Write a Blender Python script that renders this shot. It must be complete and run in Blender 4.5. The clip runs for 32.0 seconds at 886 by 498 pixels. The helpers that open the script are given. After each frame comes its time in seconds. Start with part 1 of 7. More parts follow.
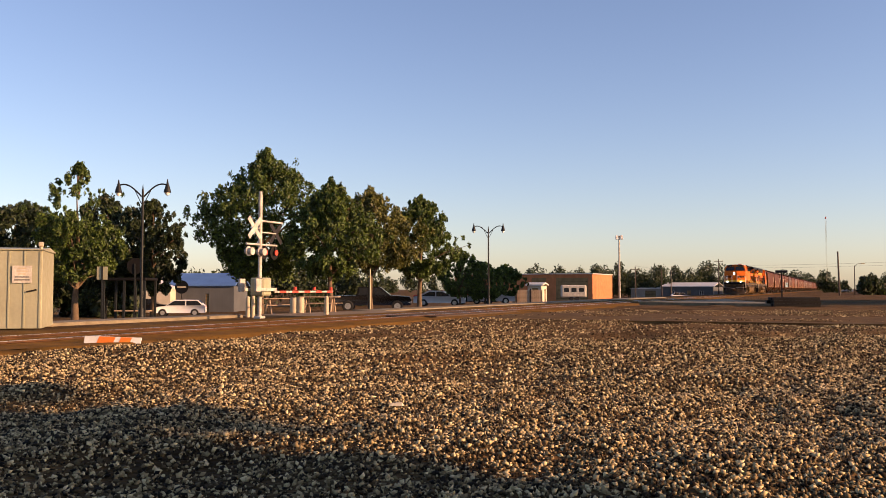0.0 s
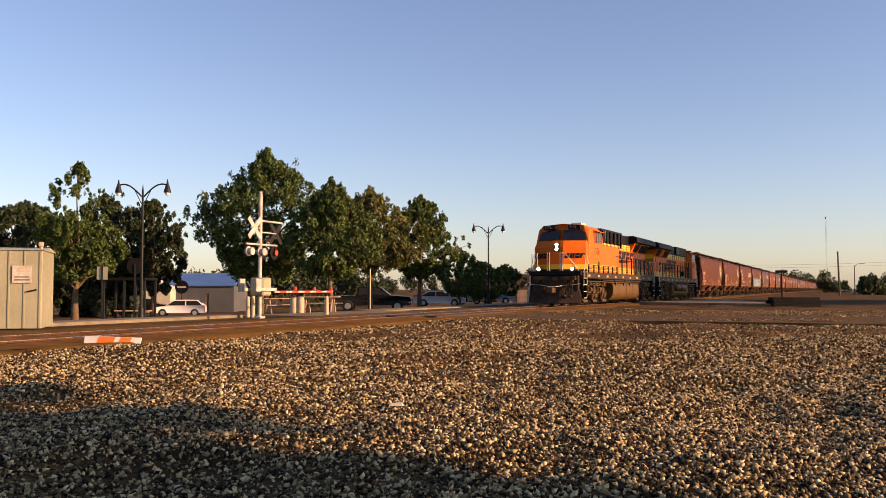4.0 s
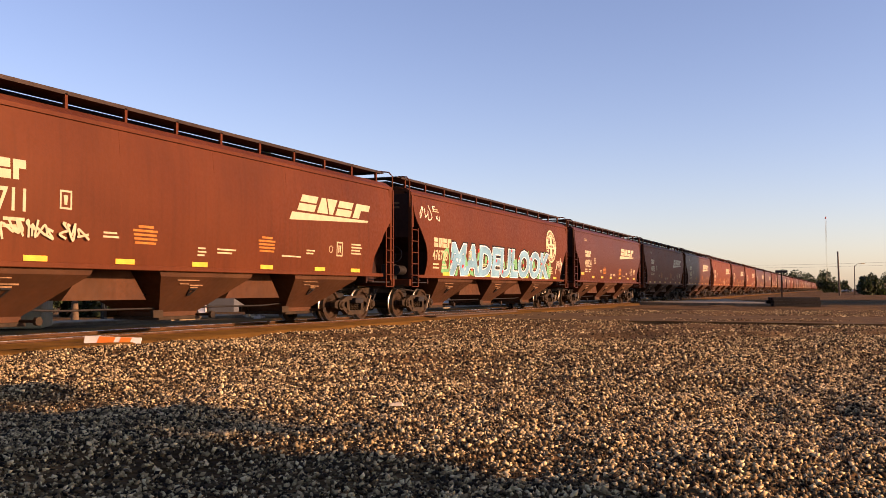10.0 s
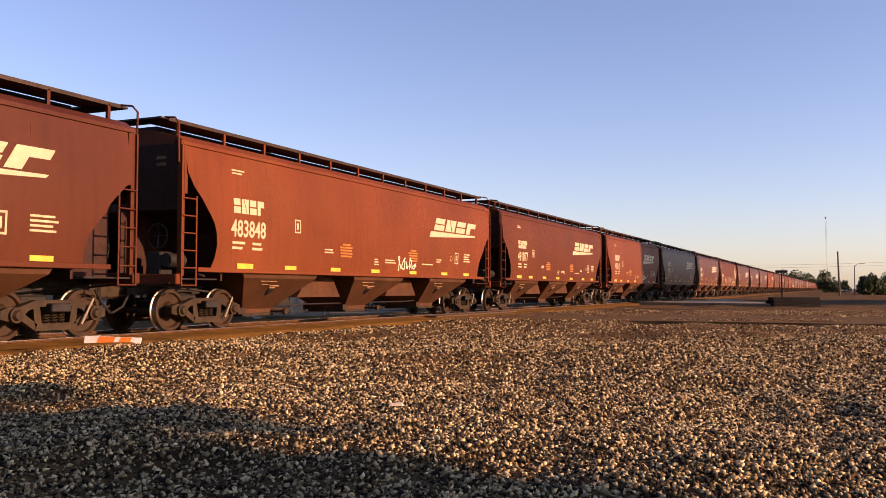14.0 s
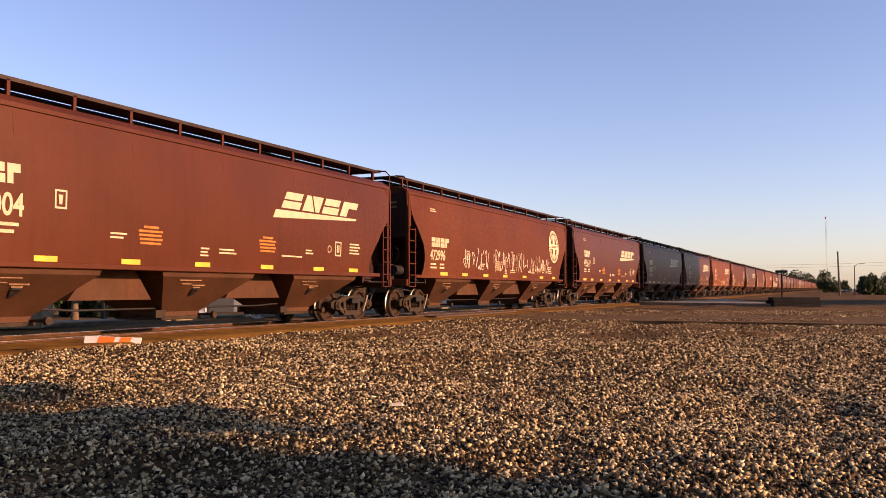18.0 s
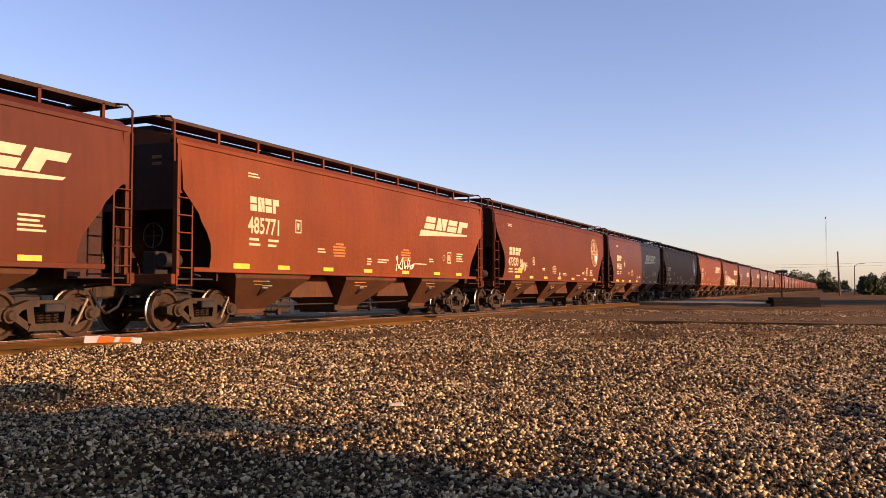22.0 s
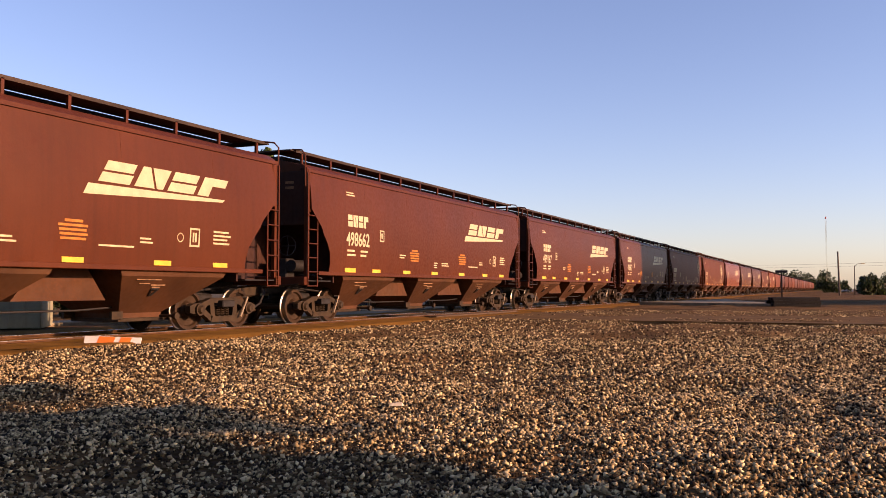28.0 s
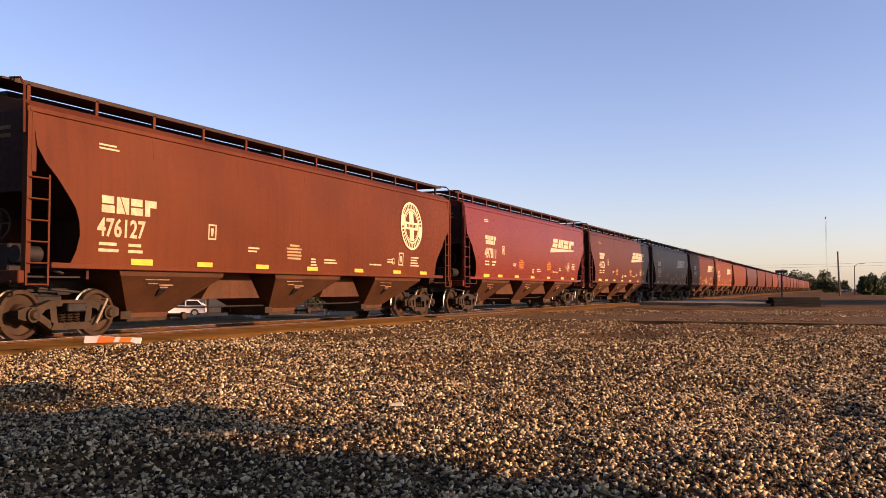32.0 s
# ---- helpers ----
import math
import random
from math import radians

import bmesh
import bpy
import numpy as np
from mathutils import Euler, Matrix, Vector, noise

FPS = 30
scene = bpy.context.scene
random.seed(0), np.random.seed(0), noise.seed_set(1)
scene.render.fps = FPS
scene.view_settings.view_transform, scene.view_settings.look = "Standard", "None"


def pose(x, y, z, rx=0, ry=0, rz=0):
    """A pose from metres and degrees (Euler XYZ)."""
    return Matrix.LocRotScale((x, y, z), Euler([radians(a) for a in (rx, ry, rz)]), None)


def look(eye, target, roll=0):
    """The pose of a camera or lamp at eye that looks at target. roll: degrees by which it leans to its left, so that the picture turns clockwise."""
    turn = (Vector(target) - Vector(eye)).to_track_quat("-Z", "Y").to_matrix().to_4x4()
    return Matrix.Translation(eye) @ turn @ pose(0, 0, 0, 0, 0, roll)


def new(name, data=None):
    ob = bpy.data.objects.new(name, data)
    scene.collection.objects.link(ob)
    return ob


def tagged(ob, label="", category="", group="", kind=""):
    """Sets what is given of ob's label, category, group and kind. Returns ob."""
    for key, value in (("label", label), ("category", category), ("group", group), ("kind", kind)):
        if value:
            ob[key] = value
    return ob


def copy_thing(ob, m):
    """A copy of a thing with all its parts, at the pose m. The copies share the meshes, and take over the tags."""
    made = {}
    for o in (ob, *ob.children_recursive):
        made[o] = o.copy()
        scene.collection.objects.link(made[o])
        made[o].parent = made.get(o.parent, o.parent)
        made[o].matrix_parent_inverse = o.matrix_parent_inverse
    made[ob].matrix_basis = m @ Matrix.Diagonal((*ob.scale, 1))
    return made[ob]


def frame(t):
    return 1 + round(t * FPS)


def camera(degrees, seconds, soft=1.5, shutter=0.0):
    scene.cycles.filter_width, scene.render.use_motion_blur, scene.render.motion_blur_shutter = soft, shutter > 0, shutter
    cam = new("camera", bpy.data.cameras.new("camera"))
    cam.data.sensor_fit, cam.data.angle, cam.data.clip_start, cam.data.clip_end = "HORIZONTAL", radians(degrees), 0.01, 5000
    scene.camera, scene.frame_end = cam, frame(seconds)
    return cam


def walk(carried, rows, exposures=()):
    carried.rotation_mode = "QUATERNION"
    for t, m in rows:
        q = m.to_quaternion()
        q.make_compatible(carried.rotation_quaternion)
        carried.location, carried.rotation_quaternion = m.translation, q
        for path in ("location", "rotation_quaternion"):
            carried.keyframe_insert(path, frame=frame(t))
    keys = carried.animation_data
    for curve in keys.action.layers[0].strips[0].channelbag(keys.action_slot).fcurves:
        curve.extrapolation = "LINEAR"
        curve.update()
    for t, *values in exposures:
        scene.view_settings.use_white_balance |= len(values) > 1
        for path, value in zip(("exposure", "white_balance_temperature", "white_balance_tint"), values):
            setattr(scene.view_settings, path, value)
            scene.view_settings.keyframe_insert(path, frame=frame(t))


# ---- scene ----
SECONDS = 32.0
# ---- camera, which stands still on its stand beside the track ----
cam = camera(53.35, SECONDS, soft=0.5)
EYE = pose(0, 0, 1.02, 92.6, 0, 24.2)
walk(cam, [(0.0, EYE), (SECONDS, EYE)], exposures=[(0.0, 1.0, 6650, 29), (5.0, 0.99, 6650, 30), (7.0, 0.99, 6700, 33), (9.5, 1.12, 6700, 36), (12.5, 1.12, 6450, 38), (SECONDS, 1.12, 6450, 38)])

# ---- sky and sun: a low evening sun across the track ----
SUN_EL, SUN_AZ = radians(15.0), radians(84.0)
world = bpy.data.worlds.new("world")
scene.world = world
world.use_nodes = True
wt = world.node_tree
sky = wt.nodes.new("ShaderNodeTexSky")
sky.sky_type, sky.sun_disc = "NISHITA", False
sky.sun_elevation, sky.sun_rotation = SUN_EL, SUN_AZ
sky.altitude, sky.air_density, sky.dust_density, sky.ozone_density = 300, 1.0, 0.8, 2.0
wt.links.new(sky.outputs[0], wt.nodes["Background"].inputs[0])
wt.nodes["Background"].inputs[1].default_value = 0.091
sun = new("sun", bpy.data.lights.new("sun", "SUN"))
sun.data.energy, sun.data.angle, sun.data.color = 5.0, radians(0.6), (1.0, 0.635, 0.32)
to_sun = Vector((math.sin(SUN_AZ) * math.cos(SUN_EL), math.cos(SUN_AZ) * math.cos(SUN_EL), math.sin(SUN_EL)))
sun.matrix_basis = look((0, 0, 60), Vector((0, 0, 60)) - to_sun)

# ---- numbers of the plan: metres, the track runs along y ----
TRACK_X, RAIL_Z = -14.16, 0.10
CAR, LOCO = 18.3, 22.3
CARS = 50

# ---- materials ----


def mat(name, color, rough=0.7, metal=0.0, vary=0.25, scale=3.0, fine=40.0, bump=0.0, dust=None, dust_amount=0.0, streak=0.0,
        rand=0.0, spec=0.22):
    """A procedural surface: base colour, cloudy and fine variation, dust, streaks that run down, relief."""
    m = bpy.data.materials.new(name)
    m.use_nodes = True
    nt = m.node_tree
    n, l = nt.nodes, nt.links
    b = n["Principled BSDF"]
    b.inputs["Roughness"].default_value, b.inputs["Metallic"].default_value = rough, metal
    b.inputs["Specular IOR Level"].default_value = spec
    tc = n.new("ShaderNodeTexCoord")

    def noise_at(sc, detail=5.0, stretch=None):
        t = n.new("ShaderNodeTexNoise")
        t.inputs["Scale"].default_value, t.inputs["Detail"].default_value = sc, detail
        if stretch:
            mp = n.new("ShaderNodeMapping")
            mp.inputs["Scale"].default_value = stretch
            l.new(tc.outputs["Object"], mp.inputs[0])
            l.new(mp.outputs[0], t.inputs["Vector"])
        else:
            l.new(tc.outputs["Object"], t.inputs["Vector"])
        return t.outputs["Fac"]

    def mix(fac, a, bb, kind="MIX"):
        x = n.new("ShaderNodeMix")
        x.data_type, x.blend_type = "RGBA", kind
        for v, i in ((fac, 0), (a, 6), (bb, 7)):
            if isinstance(v, (int, float)):
                x.inputs[i].default_value = v
            elif isinstance(v, tuple):
                x.inputs[i].default_value = (*v, 1.0)[:4]
            else:
                l.new(v, x.inputs[i])
        return x.outputs[2]

    def ramp(v, lo, hi, a=0.0, bb=1.0):
        r = n.new("ShaderNodeMapRange")
        r.inputs[1].default_value, r.inputs[2].default_value, r.inputs[3].default_value, r.inputs[4].default_value = lo, hi, a, bb
        l.new(v, r.inputs[0])
        return r.outputs[0]

    c = tuple(color)
    dark = tuple(v * (1 - vary) for v in c)
    light = tuple(min(1.0, v * (1 + vary)) for v in c)
    out = mix(ramp(noise_at(scale), 0.3, 0.7), dark, light)
    g = ramp(noise_at(fine, 3.0), 0.3, 0.7, 1 - vary * 0.5, 1 + vary * 0.5)
    vm = n.new("ShaderNodeVectorMath")
    vm.operation = "SCALE"
    l.new(out, vm.inputs[0])
    l.new(g, vm.inputs["Scale"])
    out = vm.outputs[0]
    if streak:
        s = ramp(noise_at(1.0, 4.0, (7.0, 7.0, 0.35)), 0.45, 0.75, 0.0, streak)
        out = mix(s, out, tuple(v * 0.45 for v in c))
    if dust:
        d = ramp(noise_at(scale * 0.7, 6.0), 0.35, 0.75, 0.0, dust_amount)
        out = mix(d, out, tuple(dust))
    if rand:
        oi = n.new("ShaderNodeObjectInfo")
        hs = n.new("ShaderNodeHueSaturation")
        l.new(ramp(oi.outputs["Random"], 0, 1, 1 - rand, 1 + rand), hs.inputs["Value"])
        l.new(out, hs.inputs["Color"])
        out = hs.outputs[0]
    l.new(out, b.inputs["Base Color"])
    rr = ramp(noise_at(fine * 0.5), 0.3, 0.7, max(0.05, rough - 0.12), min(1.0, rough + 0.12))
    l.new(rr, b.inputs["Roughness"])
    if bump:
        bp = n.new("ShaderNodeBump")
        bp.inputs["Strength"].default_value, bp.inputs["Distance"].default_value = 0.6, bump
        l.new(noise_at(fine), bp.inputs["Height"])
        l.new(bp.outputs[0], b.inputs["Normal"])
    return m


def glow(name, color, strength):
    m = mat(name, color)
    b = m.node_tree.nodes["Principled BSDF"]
    b.inputs["Emission Color"].default_value, b.inputs["Emission Strength"].default_value = (*color, 1), strength
    return m


DUST = (0.30, 0.19, 0.10)
M = {
    "hopper": mat("brown_red_car_paint", (0.0725, 0.0178, 0.0043), 0.55, vary=0.18, scale=0.5, fine=25, dust=(0.1166, 0.0356, 0.0091), dust_amount=0.45, streak=0.4, spec=0.12, bump=0.003),
    "hopper_light": mat("faded_red_car_paint", (0.112, 0.0262, 0.0058), 0.55, vary=0.22, scale=0.5, fine=25, dust=(0.1425, 0.048, 0.0136), dust_amount=0.4, streak=0.35, spec=0.12, bump=0.003),
    "hopper_dark": mat("maroon_car_paint", (0.0596, 0.0145, 0.0039), 0.45, vary=0.15, scale=0.5, fine=25, dust=(0.0939, 0.0279, 0.0077), dust_amount=0.4, streak=0.35, spec=0.16, bump=0.002),
    "hopper_red": mat("bright_red_car_paint", (0.1145, 0.0166, 0.0047), 0.35, vary=0.10, scale=0.5, fine=25, dust=(0.1343, 0.0316, 0.0111), dust_amount=0.2, streak=0.15),
    # car-end paint with the deep shade between cars put into its colour
    "end_shade": mat("shade_darkened_end_sheet", (0.0284, 0.0088, 0.0044), 0.7, vary=0.3, scale=1.5, fine=20, streak=0.4),
    "under": mat("dusty_hopper_steel", (0.050, 0.0182, 0.0060), 0.75, vary=0.35, scale=1.2, fine=20, dust=(0.076, 0.036, 0.0125), dust_amount=0.4, streak=0.3),
    "truck": mat("dirty_cast_steel", (0.0170, 0.0105, 0.0048), 0.7, vary=0.6, scale=5, fine=50, dust=(0.055, 0.032, 0.012), dust_amount=0.45, bump=0.004),
    "loco_truck": mat("dusty_engine_truck", (0.050, 0.029, 0.0115), 0.75, vary=0.6, scale=4, fine=40, dust=(0.145, 0.083, 0.029), dust_amount=0.6, bump=0.004),
    "dark": mat("grimy_black_steel", (0.0139, 0.012, 0.0114), 0.6, vary=0.4, scale=4, fine=40),
    "wheel": mat("rusty_wheel_steel", (0.0284, 0.0152, 0.007), 0.65, 0.2, vary=0.35, scale=5, fine=40),
    "tread": mat("polished_wheel_tread", (0.304, 0.272, 0.232), 0.38, 1.0, vary=0.1),
    "walkway": mat("galvanised_grating", (0.0348, 0.0228, 0.0158), 0.6, 0.3, vary=0.3, fine=60),
    "white": mat("cream_white_lettering", (0.3953, 0.3433, 0.2185), 0.55, vary=0.10, scale=4, fine=30),
    "cream": mat("cream_emblem_paint", (0.4969, 0.4432, 0.2686), 0.55, vary=0.14, scale=4, fine=30),
    "faded_cream": mat("faded_emblem_paint", (0.3089, 0.2082, 0.1007), 0.6, vary=0.3, scale=3, fine=20, streak=0.4),
    "worn_letters": mat("worn_cream_lettering", (0.4163, 0.3357, 0.2015), 0.6, vary=0.25, scale=4, fine=20, streak=0.3),
    "lever": mat("pale_worn_lever", (0.19, 0.15, 0.10), 0.6, vary=0.3, fine=30),
    "faint_letters": mat("faint_tan_stencil", (0.165, 0.092, 0.042), 0.7, vary=0.4, scale=5, fine=20, streak=0.3),
    "yellow_tape": mat("yellow_reflective_tape", (0.5708, 0.3357, 0.0336), 0.4, vary=0.15),
    "graffiti_green": mat("green_spray_paint", (0.10, 0.30, 0.12), 0.6, vary=0.2),
    "graffiti_plum": mat("plum_spray_paint", (0.055, 0.035, 0.065), 0.6, vary=0.25, scale=2),
    "graffiti_lime": mat("lime_spray_paint", (0.24, 0.25, 0.055), 0.6, vary=0.25, scale=2),
    "white_spray": mat("white_spray_paint", (0.6162, 0.632, 0.6004), 0.55),
    "graffiti": mat("turquoise_spray_paint", (0.115, 0.26, 0.36), 0.5, vary=0.35, scale=1.2),
    "graffiti_red": mat("red_spray_paint", (0.45, 0.03, 0.02), 0.55),
    "graffiti_dark": mat("black_spray_paint", (0.008, 0.009, 0.010), 0.6, spec=0.1),
    "amber": mat("amber_stencil_paint", (0.33, 0.125, 0.018), 0.55, vary=0.25, scale=5, fine=30),
    "graffiti_tan": mat("beige_spray_paint", (0.5846, 0.4898, 0.3634), 0.6, vary=0.1),
    "orange": mat("orange_locomotive_paint", (0.60, 0.118, 0.005), 0.5, spec=0.12, vary=0.10, scale=0.7, fine=20, dust=(0.46, 0.17, 0.03), dust_amount=0.30, streak=0.16),
    "yellow": mat("yellow_locomotive_stripe", (0.711, 0.4108, 0.0316), 0.42, vary=0.08, scale=1.0),
    "black": mat("black_locomotive_paint", (0.0075, 0.007, 0.0065), 0.55, vary=0.3, scale=2, fine=25, dust=(0.03, 0.02, 0.012), dust_amount=0.15, spec=0.12),
    "glass": mat("dark_cab_glass", (0.012, 0.014, 0.018), 0.06, vary=0.1, spec=0.5),
    "chrome": mat("pale_painted_rail", (0.60, 0.55, 0.45), 0.45, vary=0.15),
    "tank": mat("dusty_fuel_tank", (0.083, 0.044, 0.0105), 0.55, vary=0.35, scale=1.4, fine=22, dust=(0.160, 0.093, 0.025), dust_amount=0.5, streak=0.5),
    "sill": mat("dusty_black_sill", (0.0277, 0.0174, 0.0103), 0.6, vary=0.35, scale=2, fine=25, dust=(0.079, 0.049, 0.0237), dust_amount=0.5),
    "lamp_on": glow("lit_headlight", (1.0, 0.95, 0.82), 12.0),
}


# ---- mesh helpers ----


def box(bm, x0, x1, y0, y1, z0, z1, bevel=0.0):
    vs = [bm.verts.new((x, y, z)) for x in (x0, x1) for y in (y0, y1) for z in (z0, z1)]
    fs = [bm.faces.new([vs[i] for i in f]) for f in ((0, 1, 3, 2), (4, 6, 7, 5), (0, 4, 5, 1), (2, 3, 7, 6), (0, 2, 6, 4), (1, 5, 7, 3))]
    if bevel:
        es = list({e for f in fs for e in f.edges})
        bmesh.ops.bevel(bm, geom=es, offset=bevel, segments=1, affect="EDGES", profile=0.5)
    return bm


def loft(bm, rings, close=True, caps=True):
    """Rings of equally many points, joined one to the next."""
    vs = [[bm.verts.new(p) for p in r] for r in rings]
    n = len(rings[0])
    for a, b in zip(vs, vs[1:]):
        for i in range(n if close else n - 1):
            j = (i + 1) % n
            bm.faces.new((a[i], a[j], b[j], b[i]))
    if caps and close:
        bm.faces.new(vs[0][::-1])
        bm.faces.new(vs[-1])
    return bm


def prism(bm, pts, axis, a, b):
    """A flat outline pushed from a to b along an axis (x: points are y, z; y: points are x, z; z: points are x, y)."""
    def at(p, v):
        return {"x": (v, p[0], p[1]), "y": (p[0], v, p[1]), "z": (p[0], p[1], v)}[axis]
    return loft(bm, [[at(p, a) for p in pts], [at(p, b) for p in pts]])


def rod(bm, p0, p1, r, n=8, r1=None):
    p0, p1 = Vector(p0), Vector(p1)
    d = (p1 - p0).normalized()
    u = d.orthogonal().normalized()
    w = d.cross(u)
    r1 = r if r1 is None else r1
    ring = [(math.cos(2 * math.pi * i / n), math.sin(2 * math.pi * i / n)) for i in range(n)]
    return loft(bm, [[p + (u * c + w * s) * q for c, s in ring] for p, q in ((p0, r), (p1, r1))])


def tube(bm, pts, r, n=6):
    """One continuous bent bar through the points."""
    pts = [Vector(p) for p in pts]
    rings, u = [], None
    for i, p in enumerate(pts):
        d = (pts[min(i + 1, len(pts) - 1)] - pts[max(i - 1, 0)]).normalized()
        u = d.orthogonal() if u is None else u - d * u.dot(d)
        if u.length < 1e-4:
            u = d.orthogonal()
        u = u.normalized()
        w = d.cross(u)
        rings.append([p + (u * math.cos(6.2832 * k / n) + w * math.sin(6.2832 * k / n)) * r for k in range(n)])
    return loft(bm, rings)


def mesh_of(bm, name, material, smooth=0.0):
    bmesh.ops.recalc_face_normals(bm, faces=bm.faces)
    me = bpy.data.meshes.new(name)
    bm.to_mesh(me)
    bm.free()
    me.materials.append(material)
    if smooth:
        me.shade_smooth()
        me.set_sharp_from_angle(angle=radians(smooth))
    return me


def part(name, bm, material, parent, label="", smooth=0.0):
    """One mesh object under a thing or under a part."""
    ob = new(name, mesh_of(bm, name, material, smooth))
    ob.parent = parent
    return tagged(ob, label)


def share(name, me, parent, x=0.0, y=0.0, z=0.0, rz=0.0):
    """One more object on a mesh that exists."""
    ob = new(name, me)
    ob.parent = parent
    ob.matrix_basis = pose(x, y, z, 0, 0, rz)
    return ob


def thing(name, label, category, group="", at=None):
    ob = new(name)
    if at is not None:
        ob.matrix_basis = at
    return tagged(ob, label, category, group)


def solid(name, bm, material, label, category="", group="", kind="", at=None, smooth=0.0):
    ob = new(name, mesh_of(bm, name, material, smooth))
    if at is not None:
        ob.matrix_basis = at
    return tagged(ob, label, category, group, kind)


B = bmesh.new


def lettering(name, words, size, material, parent, m, label="", squeeze=1.0, lean=0.0, bold=0.0):
    """Raised paint lettering with the built-in font, read along the local x axis of the pose m."""
    cu = bpy.data.curves.new(name, "FONT")
    cu.body, cu.size, cu.extrude, cu.shear, cu.offset = words, size, 0.002, lean, bold
    cu.resolution_u = 3
    tmp = bpy.data.objects.new(name, cu)
    me = bpy.data.meshes.new_from_object(tmp)
    bpy.data.objects.remove(tmp)
    me.materials.clear()
    me.materials.append(material)
    me.transform(Matrix.Diagonal((squeeze, 1, 1, 1)))
    ob = new(name, me)
    ob.parent = parent
    ob.matrix_basis = m
    return tagged(ob, label)


def side_pose(x, y, z):
    """On a wall that faces +x: letters run along +y and stand upright."""
    return Matrix(((0, 0, 1, x), (1, 0, 0, y), (0, 1, 0, z), (0, 0, 0, 1)))


def far_side_pose(x, y, z):
    """On a wall that faces -x."""
    return Matrix(((0, 0, -1, x), (-1, 0, 0, y), (0, 1, 0, z), (0, 0, 0, 1)))


def flat_shape(name, polys, material, parent, m, label="", depth=0.004):
    """Flat painted shapes in the local xy plane of the pose m."""
    bm = B()
    for pts in polys:
        lo = [bm.verts.new((p[0], p[1], 0)) for p in pts]
        hi = [bm.verts.new((p[0], p[1], depth)) for p in pts]
        bm.faces.new(hi)
        for i in range(len(pts)):
            j = (i + 1) % len(pts)
            bm.faces.new((lo[i], lo[j], hi[j], hi[i]))
    bmesh.ops.remove_doubles(bm, verts=bm.verts[:], dist=0.0005)
    ob = part(name, bm, material, parent, label)
    ob.matrix_basis = m
    return ob

# ---- the train's parts ----


def wheel_mesh(r):
    """A wheelset along x, with its middle at the origin: axle, two flanged dished wheels."""
    bm = B()
    rod(bm, (-1.08, 0, 0), (1.08, 0, 0), 0.085, 10)
    prof = ((0.60, r - 0.09), (0.62, r + 0.028), (0.65, r + 0.028), (0.665, r), (0.785, r - 0.006), (0.79, r - 0.075), (0.735, r - 0.10),
            (0.715, 0.20), (0.80, 0.16), (0.80, 0.09))
    for s in (-1, 1):
        loft(bm, [[(s * x, q * math.cos(2 * math.pi * i / 28), q * math.sin(2 * math.pi * i / 28)) for i in range(28)] for x, q in prof], caps=False)
        for i in range(6):
            a = 2 * math.pi * i / 6
            rod(bm, (s * 0.79, 0.12 * math.cos(a), 0.12 * math.sin(a)), (s * 0.825, 0.12 * math.cos(a), 0.12 * math.sin(a)), 0.018, 6)
    me = mesh_of(bm, "wheelset", M["wheel"], 35)
    me.materials.append(M["tread"])
    for f in me.polygons:
        d = math.hypot(f.center.y, f.center.z)
        if d > r - 0.02 and abs(f.center.x) > 0.6:
            f.material_index = 1
    return me


WHEEL_R = 0.457
LOCO_R = 0.533
WHEELS = wheel_mesh(WHEEL_R)
LOCO_WHEELS = wheel_mesh(LOCO_R)
SPIN = {}      # wheelsets that turn, by their place in the truck and their radius


def frame_side_mesh():
    """The cast side frame of a freight truck, two axle boxes 1.78 m apart and a window for the springs."""
    bm = B()
    top = [(-1.18, 0.40), (-1.18, 0.54), (-1.02, 0.60), (-0.80, 0.60), (-0.45, 0.72), (0.45, 0.72), (0.80, 0.60), (1.02, 0.60), (1.18, 0.54), (1.18, 0.40),
           (1.04, 0.36), (0.74, 0.40), (0.60, 0.54), (0.36, 0.60), (-0.36, 0.60), (-0.60, 0.54), (-0.74, 0.40), (-1.04, 0.36)]
    prism(bm, top, "x", -0.075, 0.075)
    for s in (-1, 1):
        prism(bm, [(s * 0.36, 0.62), (s * 0.50, 0.60), (s * 0.46, 0.26), (s * 0.30, 0.22)], "x", -0.07, 0.07)
        prism(bm, [(s * 0.72, 0.50), (s * 0.84, 0.42), (s * 0.46, 0.18), (s * 0.36, 0.26)], "x", -0.07, 0.07)
    prism(bm, [(-0.48, 0.17), (0.48, 0.17), (0.42, 0.30), (-0.42, 0.30)], "x", -0.09, 0.09)
    return mesh_of(bm, "side_frame", M["truck"])


def bearing_mesh():
    bm = B()
    rod(bm, (-0.10, 0, 0), (0.10, 0, 0), 0.135, 12)
    rod(bm, (0.10, 0, 0), (0.16, 0, 0), 0.10, 12, 0.07)
    return mesh_of(bm, "axle_bearing", M["truck"], 40)


def spring_mesh():
    bm = B()
    turns = 5
    pts = [(0.065 * math.cos(6.2832 * i / 8), 0.065 * math.sin(6.2832 * i / 8), 0.30 + 0.25 * i / (8 * turns)) for i in range(8 * turns + 1)]
    tube(bm, pts, 0.016, 4)
    return mesh_of(bm, "spring", M["truck"])


def bolster_mesh():
    bm = B()
    box(bm, -1.22, 1.22, -0.22, 0.22, 0.50, 0.66, 0.02)
    box(bm, -0.5, 0.5, -0.3, 0.3, 0.62, 0.80, 0.03)
    for s in (-1, 1):
        box(bm, -0.9, 0.9, s * 0.40 - 0.05, s * 0.40 + 0.05, 0.28, 0.40)
    return mesh_of(bm, "bolster", M["dark"])


